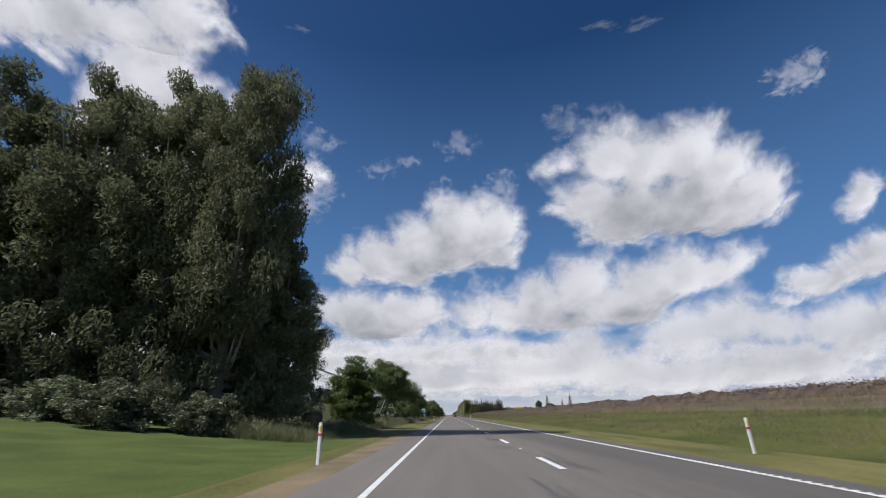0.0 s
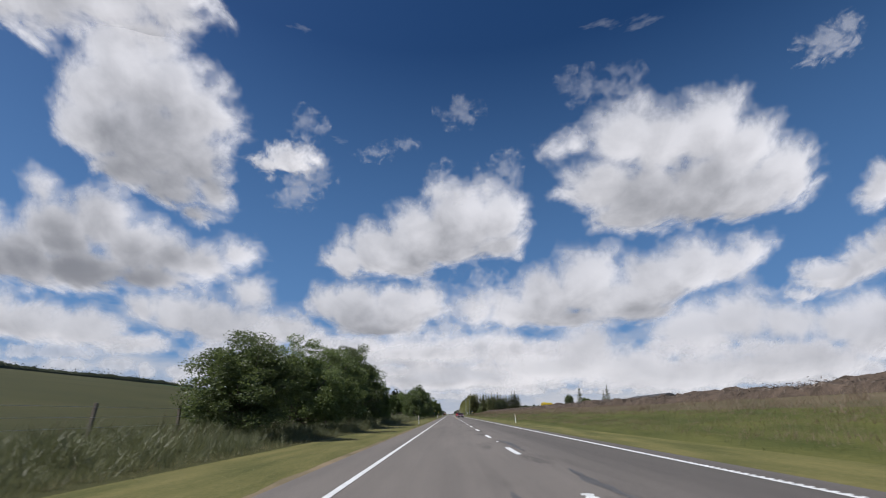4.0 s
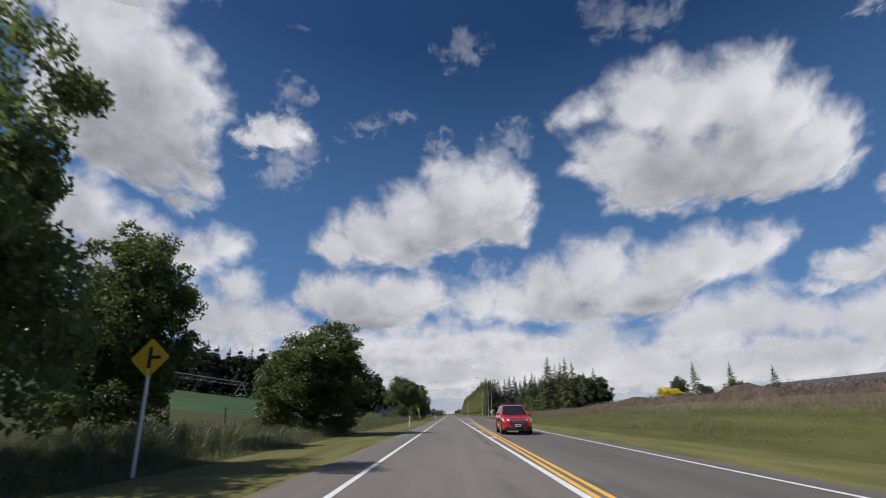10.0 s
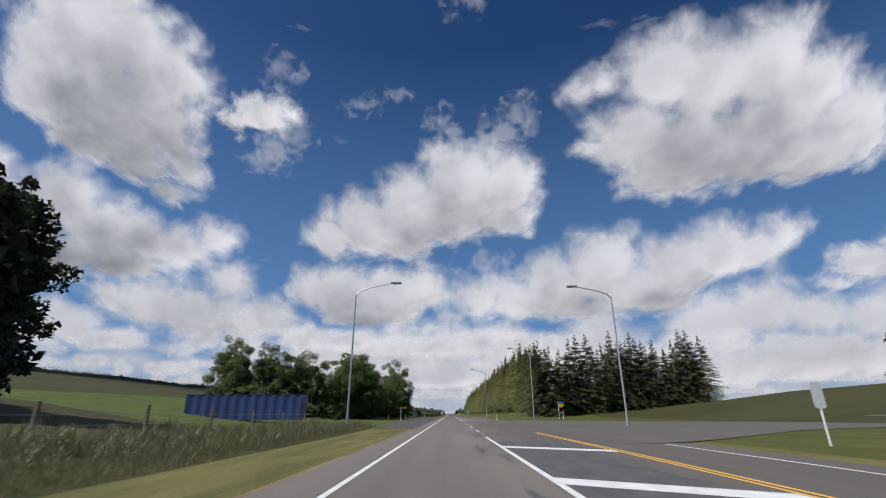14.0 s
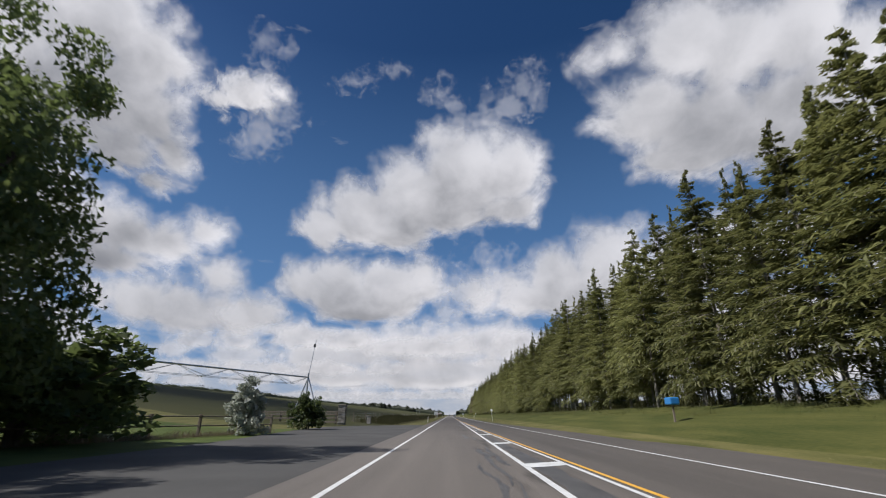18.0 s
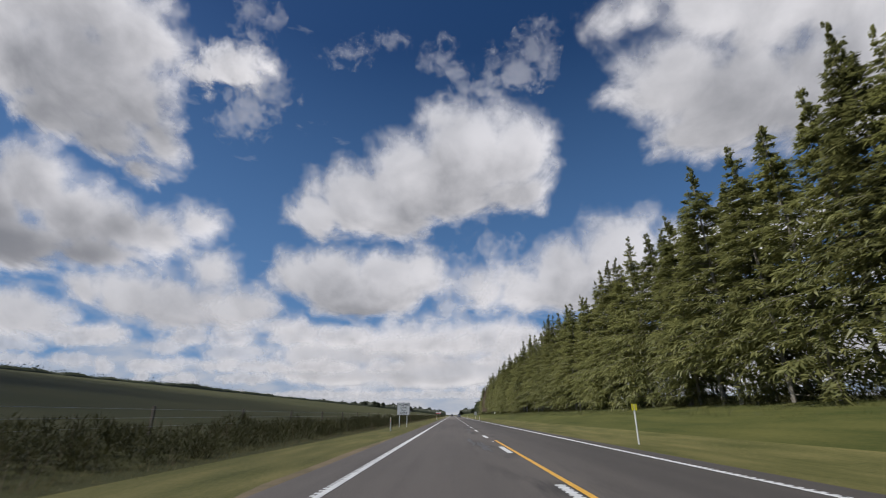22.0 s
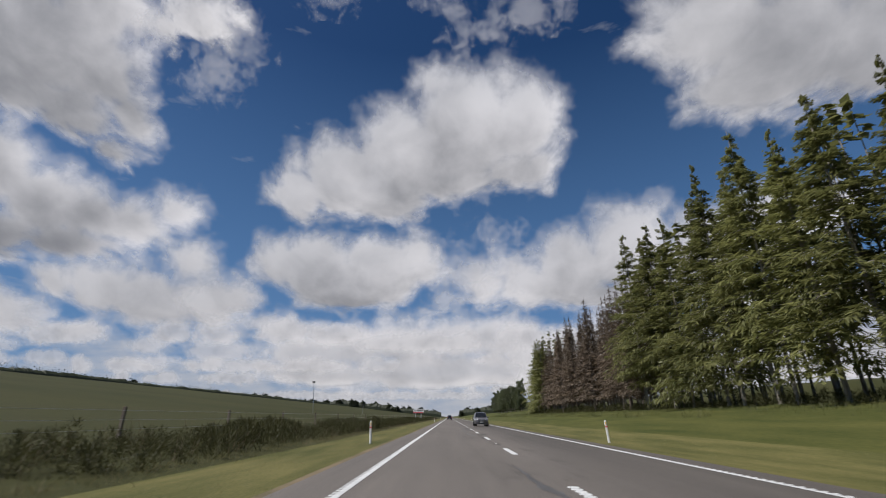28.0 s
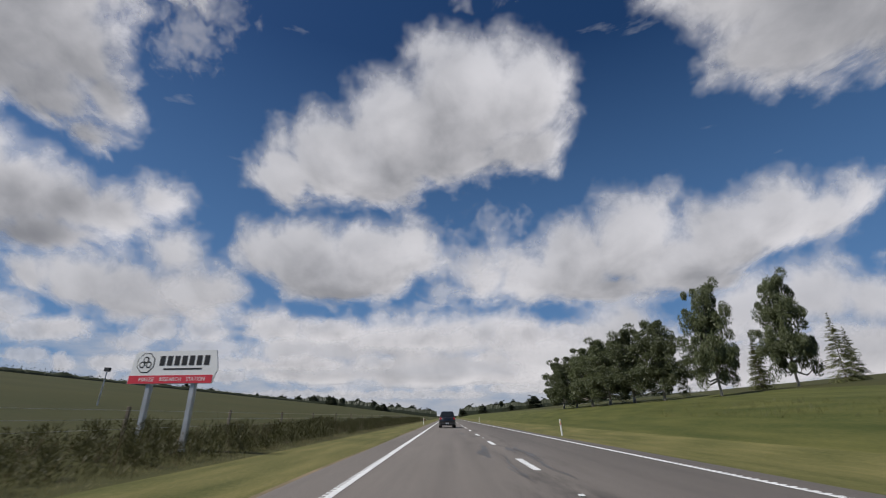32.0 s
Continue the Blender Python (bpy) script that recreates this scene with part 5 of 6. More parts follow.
def lettering(text, size, material, parent, place, label="", thick=0.002, wide=0.0):
    """Raised words on a board that faces the traffic."""
    cu = bpy.data.curves.new("lettering", "FONT")
    cu.body, cu.size, cu.align_x, cu.align_y, cu.extrude = text, size, "CENTER", "CENTER", thick
    tmp = bpy.data.objects.new("lettering", cu)
    scene.collection.objects.link(tmp)
    me = bpy.data.meshes.new_from_object(tmp.evaluated_get(bpy.context.evaluated_depsgraph_get()))
    bpy.data.objects.remove(tmp)
    me.materials.clear()
    me.materials.append(material)
    if wide:
        span = max(v.co.x for v in me.vertices) - min(v.co.x for v in me.vertices)
        for v in me.vertices:
            v.co.x *= wide / span
    ob = part("lettering", me, material, parent, label)
    ob.matrix_local = pose(*place, 90, 0, 0)
    return ob


def bars(name, boxes, material, parent, y=-0.004, label=""):
    bm = bmesh.new()
    for x0, z0, x1, z1 in boxes:
        box(x0, y - 0.003, z0, x1, y + 0.003, z1, bm=bm)
    return part(name, bm, material, parent, label)


def board(x0, z0, x1, z1, thick=0.012, corner=0.06):
    """A sign plate with rounded corners, standing across the road's line."""
    bm = bmesh.new()
    pts = []
    for cx, cz, a in ((x1 - corner, z1 - corner, 0), (x0 + corner, z1 - corner, 90), (x0 + corner, z0 + corner, 180), (x1 - corner, z0 + corner, 270)):
        for k in range(5):
            t = radians(a + 22.5 * k)
            pts.append((cx + corner * math.cos(t), cz + corner * math.sin(t)))
    front = [bm.verts.new((x, 0, z)) for x, z in pts]
    back = [bm.verts.new((x, thick, z)) for x, z in pts]
    bm.faces.new(front[::-1]), bm.faces.new(back)
    for i in range(len(pts)):
        j = (i + 1) % len(pts)
        bm.faces.new((front[i], front[j], back[j], back[i]))
    bmesh.ops.recalc_face_normals(bm, faces=bm.faces)
    return bm


def marker_post():
    ob = thing("marker_post", Matrix(), "white roadside edge marker post with reflector", "marker post", "roadside marker posts")
    bm = bmesh.new()
    pts = [(-0.055, 0.0), (-0.03, -0.025), (0.03, -0.025), (0.055, 0.0), (0.03, 0.012), (-0.03, 0.012)]
    rings = [[bm.verts.new((x * k, y * k, z)) for x, y in pts] for z, k in ((-0.1, 1), (0.6, 1), (0.98, 0.97), (1.03, 0.8))]
    for a, b in zip(rings, rings[1:]):
        for i in range(6):
            bm.faces.new((a[i], a[(i + 1) % 6], b[(i + 1) % 6], b[i]))
    bm.faces.new(rings[-1])
    part("post_body", bm, POST_WHITE, ob)
    part("reflector", box(-0.025, -0.034, 0.82, 0.025, -0.026, 0.94, 0.004), SIGN_YELLOW, ob, "amber reflector")
    part("band", box(-0.056, -0.029, 0.70, 0.056, 0.015, 0.76), SIGN_RED, ob, "dull red band")
    return ob


post = marker_post()
first = True
rnd = random.Random(9)
for x, y in [(-4.0, v) for v in (10.8, 109, 195, 288, 379, 461, 688, 862, 957, 1057, 1150)] + [(-4.9, 772.5)] + [(8.7, v) for v in (13, 198)] + [(8.6, 553)] + [(7.6, v) for v in (862, 957, 1100, 1180)]:
    m = pose(x, y, land(x, y), rnd.uniform(-3, 3), rnd.uniform(-4, 4), rnd.uniform(-12, 12))
    if first:
        post.matrix_world, first = m, False
    else:
        copy_thing(post, m)


def sign_posts(ob, xs, top, r=0.045, material=POST_WHITE):
    for x in xs:
        part("post", tube((x, 0.05, -0.3), (x, 0.05, top), r), material, ob)


# green direction sign
ob = thing("direction_sign", Matrix(), "green road sign on two white posts reading Fairton", "road sign")
sign_posts(ob, (-0.65, 0.65), 1.5, 0.06)
panel = part("panel", board(-1.05, 1.35, 1.05, 2.95, 0.02, 0.1), SIGN_WHITE, ob, "white sign border")
part("face", board(-1.0, 1.40, 1.0, 2.90, 0.004, 0.08), SIGN_GREEN, panel, "green sign face").location = (0, -0.005, 0)
part("name_panel", board(-0.8, 2.50, 0.8, 2.80, 0.004, 0.03), SIGN_WHITE, panel).location = (0, -0.010, 0)
bars("unreadable_line", [(-0.7 + 0.2 * i, 2.57, -0.56 + 0.2 * i, 2.74) for i in range(8)], SIGN_GREEN, panel, -0.016)
lettering("Fairton", 0.46, SIGN_WHITE, panel, (0, -0.010, 2.22), wide=1.4)
lettering("TURN RIGHT", 0.28, SIGN_WHITE, panel, (0, -0.010, 1.86), wide=1.45)
lettering("400 m", 0.28, SIGN_WHITE, panel, (0.1, -0.010, 1.56))
put_thing(ob, -8.4, 140, -4)

# passing lane sign
ob = thing("passing_lane_sign", Matrix(), "white road sign on two posts reading passing lane 1km ahead", "road sign")
sign_posts(ob, (-0.42, 0.42), 1.35, 0.045)
panel = part("panel", board(-0.72, 1.22, 0.72, 2.52, 0.02, 0.08), SIGN_BLACK, ob, "black sign border")
part("face", board(-0.68, 1.26, 0.68, 2.48, 0.004, 0.06), SIGN_WHITE, panel, "white sign face").location = (0, -0.005, 0)
for text, z, w in (("PASSING", 2.30, 1.12), ("LANE", 2.00, 0.66), ("1km", 1.70, 0.45), ("AHEAD", 1.42, 0.85)):
    lettering(text, 0.27, SIGN_BLACK, panel, (0, -0.009, z), wide=w)
put_thing(ob, -5.3, 786, -3)

# roadside billboard
ob = thing("billboard", Matrix(), "white roadside billboard with red lower band on two posts", "billboard")
for x in (-1.15, 1.05):
    part("post", box(x - 0.11, 0.06, -1.4, x + 0.11, 0.26, 2.3, 0.01), STEEL, ob, "grey steel post")
bm = bmesh.new()
shape = [(-2.2, 1.75), (2.0, 1.75), (2.1, 2.15), (2.2, 2.35), (2.0, 3.2), (-1.9, 3.2), (-2.05, 3.1)]
for y, flip in ((0.0, True), (0.06, False)):
    vs = [bm.verts.new((x, y, z)) for x, z in shape]
    bm.faces.new(vs[::-1] if flip else vs)
bm.verts.ensure_lookup_table()
for i in range(7):
    j = (i + 1) % 7
    bm.faces.new((bm.verts[i], bm.verts[j], bm.verts[7 + j], bm.verts[7 + i]))
bmesh.ops.recalc_face_normals(bm, faces=bm.faces)
panel = part("panel", bm, SIGN_WHITE, ob, "white panel")
part("red_band", box(-2.17, -0.012, 1.77, 2.0, -0.004, 2.12), SIGN_RED, panel, "red band")
bm = bmesh.new()
bmesh.ops.create_cone(bm, cap_ends=True, segments=8, radius1=0.47, radius2=0.47, depth=0.006, matrix=Matrix.Translation((-1.45, -0.006, 2.68)) @ pose(0, 0, 0, 90, 0, 0) @ pose(0, 0, 0, 0, 0, 22.5))
part("emblem_plate", bm, SIGN_BLACK, panel, "dark octagon emblem")
bm = bmesh.new()
bmesh.ops.create_cone(bm, cap_ends=True, segments=8, radius1=0.43, radius2=0.43, depth=0.006, matrix=Matrix.Translation((-1.45, -0.012, 2.68)) @ pose(0, 0, 0, 90, 0, 0) @ pose(0, 0, 0, 0, 0, 22.5))
part("emblem_ground", bm, SIGN_WHITE, panel)
for x, z in ((-1.62, 2.6), (-1.28, 2.6), (-1.45, 2.82)):
    bm = bmesh.new()
    bmesh.ops.create_cone(bm, cap_ends=True, segments=16, radius1=0.15, radius2=0.15, depth=0.006, matrix=Matrix.Translation((x, -0.018, z)) @ pose(0, 0, 0, 90, 0, 0))
    part("emblem_disc", bm, SIGN_BLACK, panel)
    bm = bmesh.new()
    bmesh.ops.create_cone(bm, cap_ends=True, segments=16, radius1=0.09, radius2=0.09, depth=0.006, matrix=Matrix.Translation((x, -0.024, z)) @ pose(0, 0, 0, 90, 0, 0))
    part("emblem_disc", bm, SIGN_WHITE, panel)
bars("word_bars", [(-0.75 + 0.37 * i, 2.55, -0.75 + 0.37 * i + 0.26, 2.98) for i in range(7)], SIGN_BLACK, panel, -0.006)
bars("small_print", [(-0.5, 2.36, 1.4, 2.43)], SIGN_BLACK, panel, -0.006)
for text, x, w in (("MAIZE", -1.25, 0.75), ("RESEARCH", -0.05, 1.05), ("STATION", 1.2, 0.9)):
    lettering(text, 0.24, SIGN_WHITE, panel, (x, -0.014, 1.94), wide=w)
put_thing(ob, -10.0, 1084.5, -8, 0.75)
ob.matrix_world = ob.matrix_world @ Matrix.Scale(0.8, 4)


def small_sign(label, face, x, y, shape, top=2.2, lean=0.0, turn=0.0):
    ob = thing("road_sign", Matrix(), label, "road sign")
    part("post", tube((0, 0.03, -0.3), (0, 0.03, top), 0.035), POST_WHITE, ob)
    part("panel", shape, face, ob)
    ob.matrix_world = pose(x, y, land(x, y), 0, lean, turn)
    return ob


bm = board(-0.31, -0.31, 0.31, 0.31, 0.01, 0.05)
bmesh.ops.rotate(bm, cent=(0, 0, 0), matrix=Matrix.Rotation(radians(45), 3, "Y"), verts=bm.verts)
bmesh.ops.translate(bm, vec=(0, 0, 2.4), verts=bm.verts)
ob = small_sign("yellow diamond warning sign on a white post", SIGN_YELLOW, -6.6, 343, bm, 2.6, -4)
bars("symbol", [(-0.04, 2.18, 0.04, 2.64), (0.04, 2.37, 0.24, 2.44)], SIGN_BLACK, ob, -0.008)
ob = small_sign("small yellow plate sign on a leaning white post", SIGN_LIME, -6.9, 441, board(-0.2, 1.95, 0.2, 2.45, 0.01, 0.03), 2.5, -10)
bars("symbol", [(-0.12, 2.26, 0.12, 2.31), (-0.12, 2.12, 0.12, 2.17)], SIGN_BLACK, ob, -0.008)
bm = bmesh.new()
for y in (0.0, 0.015):
    bm.faces.new([bm.verts.new((x, y, z)) for x, z in ((0.0, 2.1), (0.95, 2.1), (1.1, 2.22), (0.95, 2.34), (0.0, 2.34))])
ob = small_sign("yellow finger sign on a white post at the junction", SIGN_YELLOW, -8.8, 551, bm, 2.4, 1, 12)
bars("unreadable_line", [(0.1, 2.19, 0.85, 2.26)], SIGN_BLACK, ob, -0.008)
ob = thing("finger_signs", Matrix(), "cluster of blue, yellow and black finger signs at the junction", "road sign")
part("post", tube((0, 0.03, -0.3), (0, 0.03, 3.0), 0.04), POST_WHITE, ob)
part("post", tube((0.75, 0.03, -0.3), (0.75, 0.03, 1.3), 0.04), POST_WHITE, ob)
part("finger", board(0.0, 2.7, 0.95, 3.0, 0.012, 0.03), SIGN_BLUE, ob, "blue finger board")
part("finger", board(0.0, 2.35, 1.05, 2.62, 0.012, 0.03), SIGN_YELLOW, ob, "yellow finger board")
part("finger", board(0.05, 2.05, 0.75, 2.28, 0.012, 0.03), SIGN_YELLOW, ob, "yellow finger board")
panel = part("panel", board(-0.3, 0.95, 1.0, 1.35, 0.012, 0.03), SIGN_BLACK, ob, "black direction board")
lettering("Fairton", 0.24, SIGN_WHITE, panel, (0.25, -0.004, 1.15), wide=0.8)
bars("arrow", [(0.72, 1.12, 0.95, 1.18)], SIGN_WHITE, panel, -0.004)
put_thing(ob, 19.5, 551, 0)
small_sign("white hazard plate on a post at the junction", SIGN_WHITE, 13.0, 483, board(-0.2, 1.2, 0.2, 2.1, 0.01, 0.12), 2.0)
small_sign("white-topped leaning sign post on the verge", SIGN_WHITE, 9.0, 698, board(-0.22, 1.9, 0.22, 2.3, 0.01, 0.04), 2.3, 6, 150)
small_sign("post with a narrow yellow plate on the verge", SIGN_LIME, 8.0, 754, board(-0.12, 1.35, 0.12, 1.62, 0.01, 0.02), 1.6)
small_sign("white plate seen from behind on the verge", STEEL, 8.6, 905, board(-0.45, 1.1, 0.45, 2.3, 0.01, 0.04), 2.2)


def street_lamp():
    ob = thing("street_lamp", Matrix(), "tall grey steel street lamp with a long arm", "street lamp", "junction street lamps")
    part("pole", tube((0, 0, -0.3), (0, 0, 9.6), 0.08, 0.05, 10), STEEL, ob)
    part("base_cover", tube((0, 0, -0.1), (0, 0, 0.9), 0.105, 0.095, 10), STEEL, ob)
    v, f = limb([(0, 0, 9.4), (-0.3, 0, 9.75), (-1.2, 0, 10.05), (-2.7, 0, 10.35)], [0.05, 0.045, 0.04, 0.035], 8)
    part("arm", mesh_of("arm", v, f, STEEL), STEEL, ob)
    head = box(-3.45, -0.14, 10.33, -2.6, 0.14, 10.47, 0.05)
    head = part("lamp_head", head, STEEL, ob)
    part("lens", box(-3.35, -0.1, 10.29, -2.85, 0.1, 10.34, 0.02), LAMP_CLEAR, head)
    return ob


lamp = street_lamp()
spots = [(11.5, 474, 0), (15.5, 508, 0), (15.0, 551, 0), (9.8, 592, 0), (-8.6, 506, 180)]
for i, (x, y, turn) in enumerate(spots):
    m = pose(x, y, land(x, y), 0, 0, turn) @ Matrix.Scale(1.1, 4)
    if i:
        copy_thing(lamp, m)
    else:
        lamp.matrix_world = m

# shipping container
ob = thing("shipping_container", Matrix(), "blue corrugated shipping container behind the long grass", "container")
bm = bmesh.new()
v, f = [], []
n = 48
for side in (0, 1):
    for i in range(n + 1):
        x = -6.05 + 12.1 * i / n
        y = (0.0 if side == 0 else 2.44) + (0.04 if (i // 2) % 2 else 0.0) * (1 if side == 0 else -1)
        v += [(x, y, 0.12), (x, y, 2.5)]
        if i:
            k = len(v)
            f.append((k - 4, k - 2, k - 1, k - 3))
part("side_wall", mesh_of("side_wall", v, f, CONTAINER_BLUE), CONTAINER_BLUE, ob)
part("roof", box(-6.05, 0, 2.5, 6.05, 2.44, 2.56), CONTAINER_BLUE, ob)
part("floor_frame", box(-6.05, 0, 0, 6.05, 2.44, 0.13), CONTAINER_BLUE, ob)
for x in (-6.1, 5.98):
    part("end_frame", box(x, -0.02, 0, x + 0.12, 2.46, 2.6), CONTAINER_BLUE, ob)
put_thing(ob, -22, 516, 2, 0.1)


# ---------------------------------------------------------------- irrigators
def irrigator(start, end, high, towers, mast, label, stay=0.022):
    """A travelling irrigator: a long pipe on bowed trusses, carried by wheeled A-frame towers."""
    ob = thing("irrigator", Matrix(), label, "irrigator")
    a, b = Vector((*start, 0)), Vector((*end, 0))
    way = (b - a).normalized()
    side = Vector((-way.y, way.x, 0))
    span = (b - a).length

    def at(t, off=0.0, z=0.0):
        p = a + way * (span * t)
        return p + side * off + Vector((0, 0, land(p.x, p.y) * 0.0 + base + z))

    base = land(*start)
    part("pipe", tube(at(0, z=high), at(1, z=high), 0.085, sides=8), STEEL, ob)
    n = max(4, round(span / 6))
    stays = bmesh.new()
    for i in range(n):
        t0, t1, tm = i / n, (i + 1) / n, (i + 0.5) / n
        for off in (-0.55, 0.55):
            tube(at(t0, z=high), at(tm, off, high - 0.9), stay, sides=4, bm=stays)
            tube(at(tm, off, high - 0.9), at(t1, z=high), stay, sides=4, bm=stays)
            if i < n - 1:
                tube(at(tm, off, high - 0.9), at((i + 1.5) / n, off, high - 0.9), 0.018, sides=4, bm=stays)
        tube(at(tm, -0.55, high - 0.9), at(tm, 0.55, high - 0.9), 0.02, sides=4, bm=stays)
    part("truss", stays, STEEL, ob)
    for t in towers:
        p = a + way * (span * t)
        drop = land(p.x, p.y) - base
        for sgn in (-1, 1):
            part("leg", tube(at(t, 0, high), at(t, 2.0 * sgn, drop + 0.6), 0.08, sides=6), STEEL, ob)
            hub = at(t, 2.0 * sgn, drop + 0.55)
            bm = bmesh.new()
            bmesh.ops.create_cone(bm, cap_ends=True, segments=18, radius1=0.58, radius2=0.58, depth=0.3,
                                  matrix=Matrix.Translation(hub) @ way.to_track_quat("Z", "Y").to_matrix().to_4x4())
            bmesh.ops.bevel(bm, geom=[e for e in bm.edges], offset=0.04, segments=1, affect="EDGES")
            part("wheel", bm, RUBBER, ob, "black treaded wheel")
        part("cross_beam", tube(at(t, -2.0, drop + 0.75), at(t, 2.0, drop + 0.75), 0.07, sides=6), STEEL, ob)
        part("brace", tube(at(t, -1.1, drop + 2.3), at(t, 1.1, drop + 2.3), 0.045, sides=6), STEEL, ob)
        part("drive_box", box(-0.25, -0.2, 0, 0.25, 0.2, 0.5, 0.03), STEEL, ob).location = at(t, 0, drop + 0.8)
    if mast:
        foot = at(mast, 0, high)
        part("mast", tube(foot, foot + Vector((0.5, 0.2, 4.6)), 0.04, 0.025, 6), STEEL, ob)
        part("sensor", tube(foot + Vector((0.36, 0.2, 3.7)), foot + Vector((0.4, 0.2, 4.1)), 0.14, sides=8), PLASTIC_DARK, ob)
        part("riser", tube(at(mast, 0, 0.2), foot + Vector((0, 0, 0.5)), 0.1, sides=8), STEEL, ob)
    return ob


irrigator((-14.2, 38), (-13.6, 126), 5.2, (0.015, 0.70), None, "galvanised irrigator with bowed truss near the road")
irrigator((-60, 250), (-60, 470), 4.3, (0.66, 0.98), None, "long thin irrigator far out in the paddock", 0.012)
irrigator((-17.4, 656.3), (-42, 604), 5.0, (0.0, 0.95), 0.001, "grey irrigator end tower with a tall thin mast")

# a pale drum at the foot of the shelterbelt
ob = thing("steel_drum", pose(18.6, 938, land(18.6, 938)), "pale upright drum at the edge of the shelterbelt", "drum")
part("drum_body", tube((0, 0, -0.05), (0, 0, 0.88), 0.29, sides=20), POST_WHITE, ob)
for z in (0.02, 0.3, 0.58, 0.85):
    part("rim_band", tube((0, 0, z), (0, 0, z + 0.035), 0.305, sides=20), POST_WHITE, ob)

# slender masts out in the paddock
for x, y, h, lean, label in ((-33, 1112, 3.2, 2, "slender pale mast standing in the paddock"), (-31, 1040, 6.6, -4, "leaning grey mast with a small head in the paddock")):
    ob = thing("field_mast", pose(x, y, land(x, y), 0, lean, 0), label, "mast")
    part("pole", tube((0, 0, -0.3), (0, 0, h), 0.07, 0.045, 8), STEEL, ob)
    part("sensor_head", box(-0.3, -0.12, h - 0.1, 0.3, 0.12, h + 0.28, 0.04), PLASTIC_DARK, ob)

# ---------------------------------------------------------------- farm entrance
ob = thing("rail_fence", Matrix(), "dark weathered timber rail fence beside the entrance", "fence")
for i in range(6):
    x = -12.8 - i * 2.1
    part("post", box(x - 0.09, 652.9, -0.3, x + 0.09, 653.1, 1.5, 0.01), TIMBER, ob)
for z in (0.35, 0.75, 1.15, 1.42):
    part("rail", box(-23.6, 652.84, z, -12.6, 652.89, z + 0.16, 0.008), TIMBER, ob)
ob = thing("gate_pillar", pose(-12.1, 653, land(-12.1, 653)), "square pillar of stacked grey stones", "gate pillar")
rnd = random.Random(4)
z = -0.15
while z < 1.95:
    h = rnd.uniform(0.13, 0.2)
    for sx in (-1, 1):
        for sy in (-1, 1):
            o = rnd.uniform(-0.03, 0.03)
            part("stone", box(min(0, sx * 0.4 + o), min(0, sy * 0.4 + o), z, max(0, sx * 0.4 + o), max(0, sy * 0.4 + o), z + h - 0.012, 0.015), STONE, ob)
    z += h
part("cap_stone", box(-0.46, -0.46, z, 0.46, 0.46, z + 0.1, 0.02), STONE, ob)
ob = thing("letterbox_block", pose(-10.4, 661, land(-10.4, 661)), "small pale concrete block on the verge", "block")
part("block_body", box(-0.25, -0.2, -0.1, 0.25, 0.2, 0.85, 0.03), STONE, ob)
part("block_cap", box(-0.3, -0.25, 0.85, 0.3, 0.25, 0.95, 0.02), STONE, ob)
ob = thing("letterbox", pose(14, 629, land(14, 629)), "blue letterbox on a timber post", "letterbox")
part("post", box(-0.05, -0.05, -0.3, 0.05, 0.05, 1.0), TIMBER, ob)
bm = box(-0.3, -0.4, 1.0, 0.3, 0.4, 1.45, 0.08, seg=3)
part("box_body", bm, SIGN_BLUE, ob, "blue box")

# wire fence along the western paddock
fence = thing("wire_fence", Matrix(), "long wire fence with dark timber posts", "fence")
bm = box(-0.06, -0.06, -0.4, 0.06, 0.06, 1.2, 0.01)
pm = bpy.data.meshes.new("fence_post")
bm.to_mesh(pm)
bm.free()
pm.materials.append(TIMBER)
rnd = random.Random(3)
runs = [(146, 150 + 90), (250, 512), (664, 1240)]
for a, b in runs:
    y = a
    while y <= b:
        ob = part("fence_post", pm, TIMBER, fence)
        ob.matrix_local = pose(-13.0, y, land(-13, y), rnd.uniform(-3, 3), rnd.uniform(-3, 3), 0)
        y += 5.5 if a < 600 else 9.0
    for z in (0.35, 0.7, 1.05):
        part("wire", tube((-12.93, a, land(-13, a) + z), (-12.93, b, land(-13, b) + z), 0.006, sides=4), STEEL, fence)


# ---------------------------------------------------------------- garden of the farmhouse
def cabbage_tree(x, y, h, seed):
    rng = np.random.default_rng(seed)
    ob = thing("cabbage_tree", Matrix(), "cabbage tree with spiky leaf heads on thin trunks", "tree", "cabbage trees")
    quads, pieces = [], []
    for k in range(3):
        top = np.array([rng.normal() * 0.9, rng.normal() * 0.9, h * rng.uniform(0.8, 1.0)])
        pieces.append(limb([(0, 0, -0.2), (top[0] * 0.3, top[1] * 0.3, h * 0.5), tuple(top)], [0.13, 0.10, 0.08], 7))
        for i in range(380):
            d = rng.normal(size=3)
            d /= np.linalg.norm(d)
            d[2] = d[2] * 0.8 - 0.05
            w = np.cross(d, (0, 0, 1.0)) * 0.045
            e = top + d * rng.uniform(0.8, 1.45)
            quads.append([top - w, top + w, (top + e) / 2 + w * 1.4 + np.array([0, 0, 0.1]), e + np.array([0, 0, -0.2])])
    v, f = joined(pieces)
    part("trunk", mesh_of("trunk", v, f, BARK), BARK, ob)
    part("crown", quads_mesh("crown", np.array(quads), OAK_LEAF), OAK_LEAF, ob)
    return put_thing(ob, x, y)


for i, (x, y, h) in enumerate(((-24, 546, 6.5), (-30, 541, 7.0), (-20, 580, 7.5), (-20.5, 557, 5.5))):
    cabbage_tree(x, y, h, 60 + i)
bm = bmesh.new()
bmesh.ops.create_icosphere(bm, subdivisions=4, radius=1)
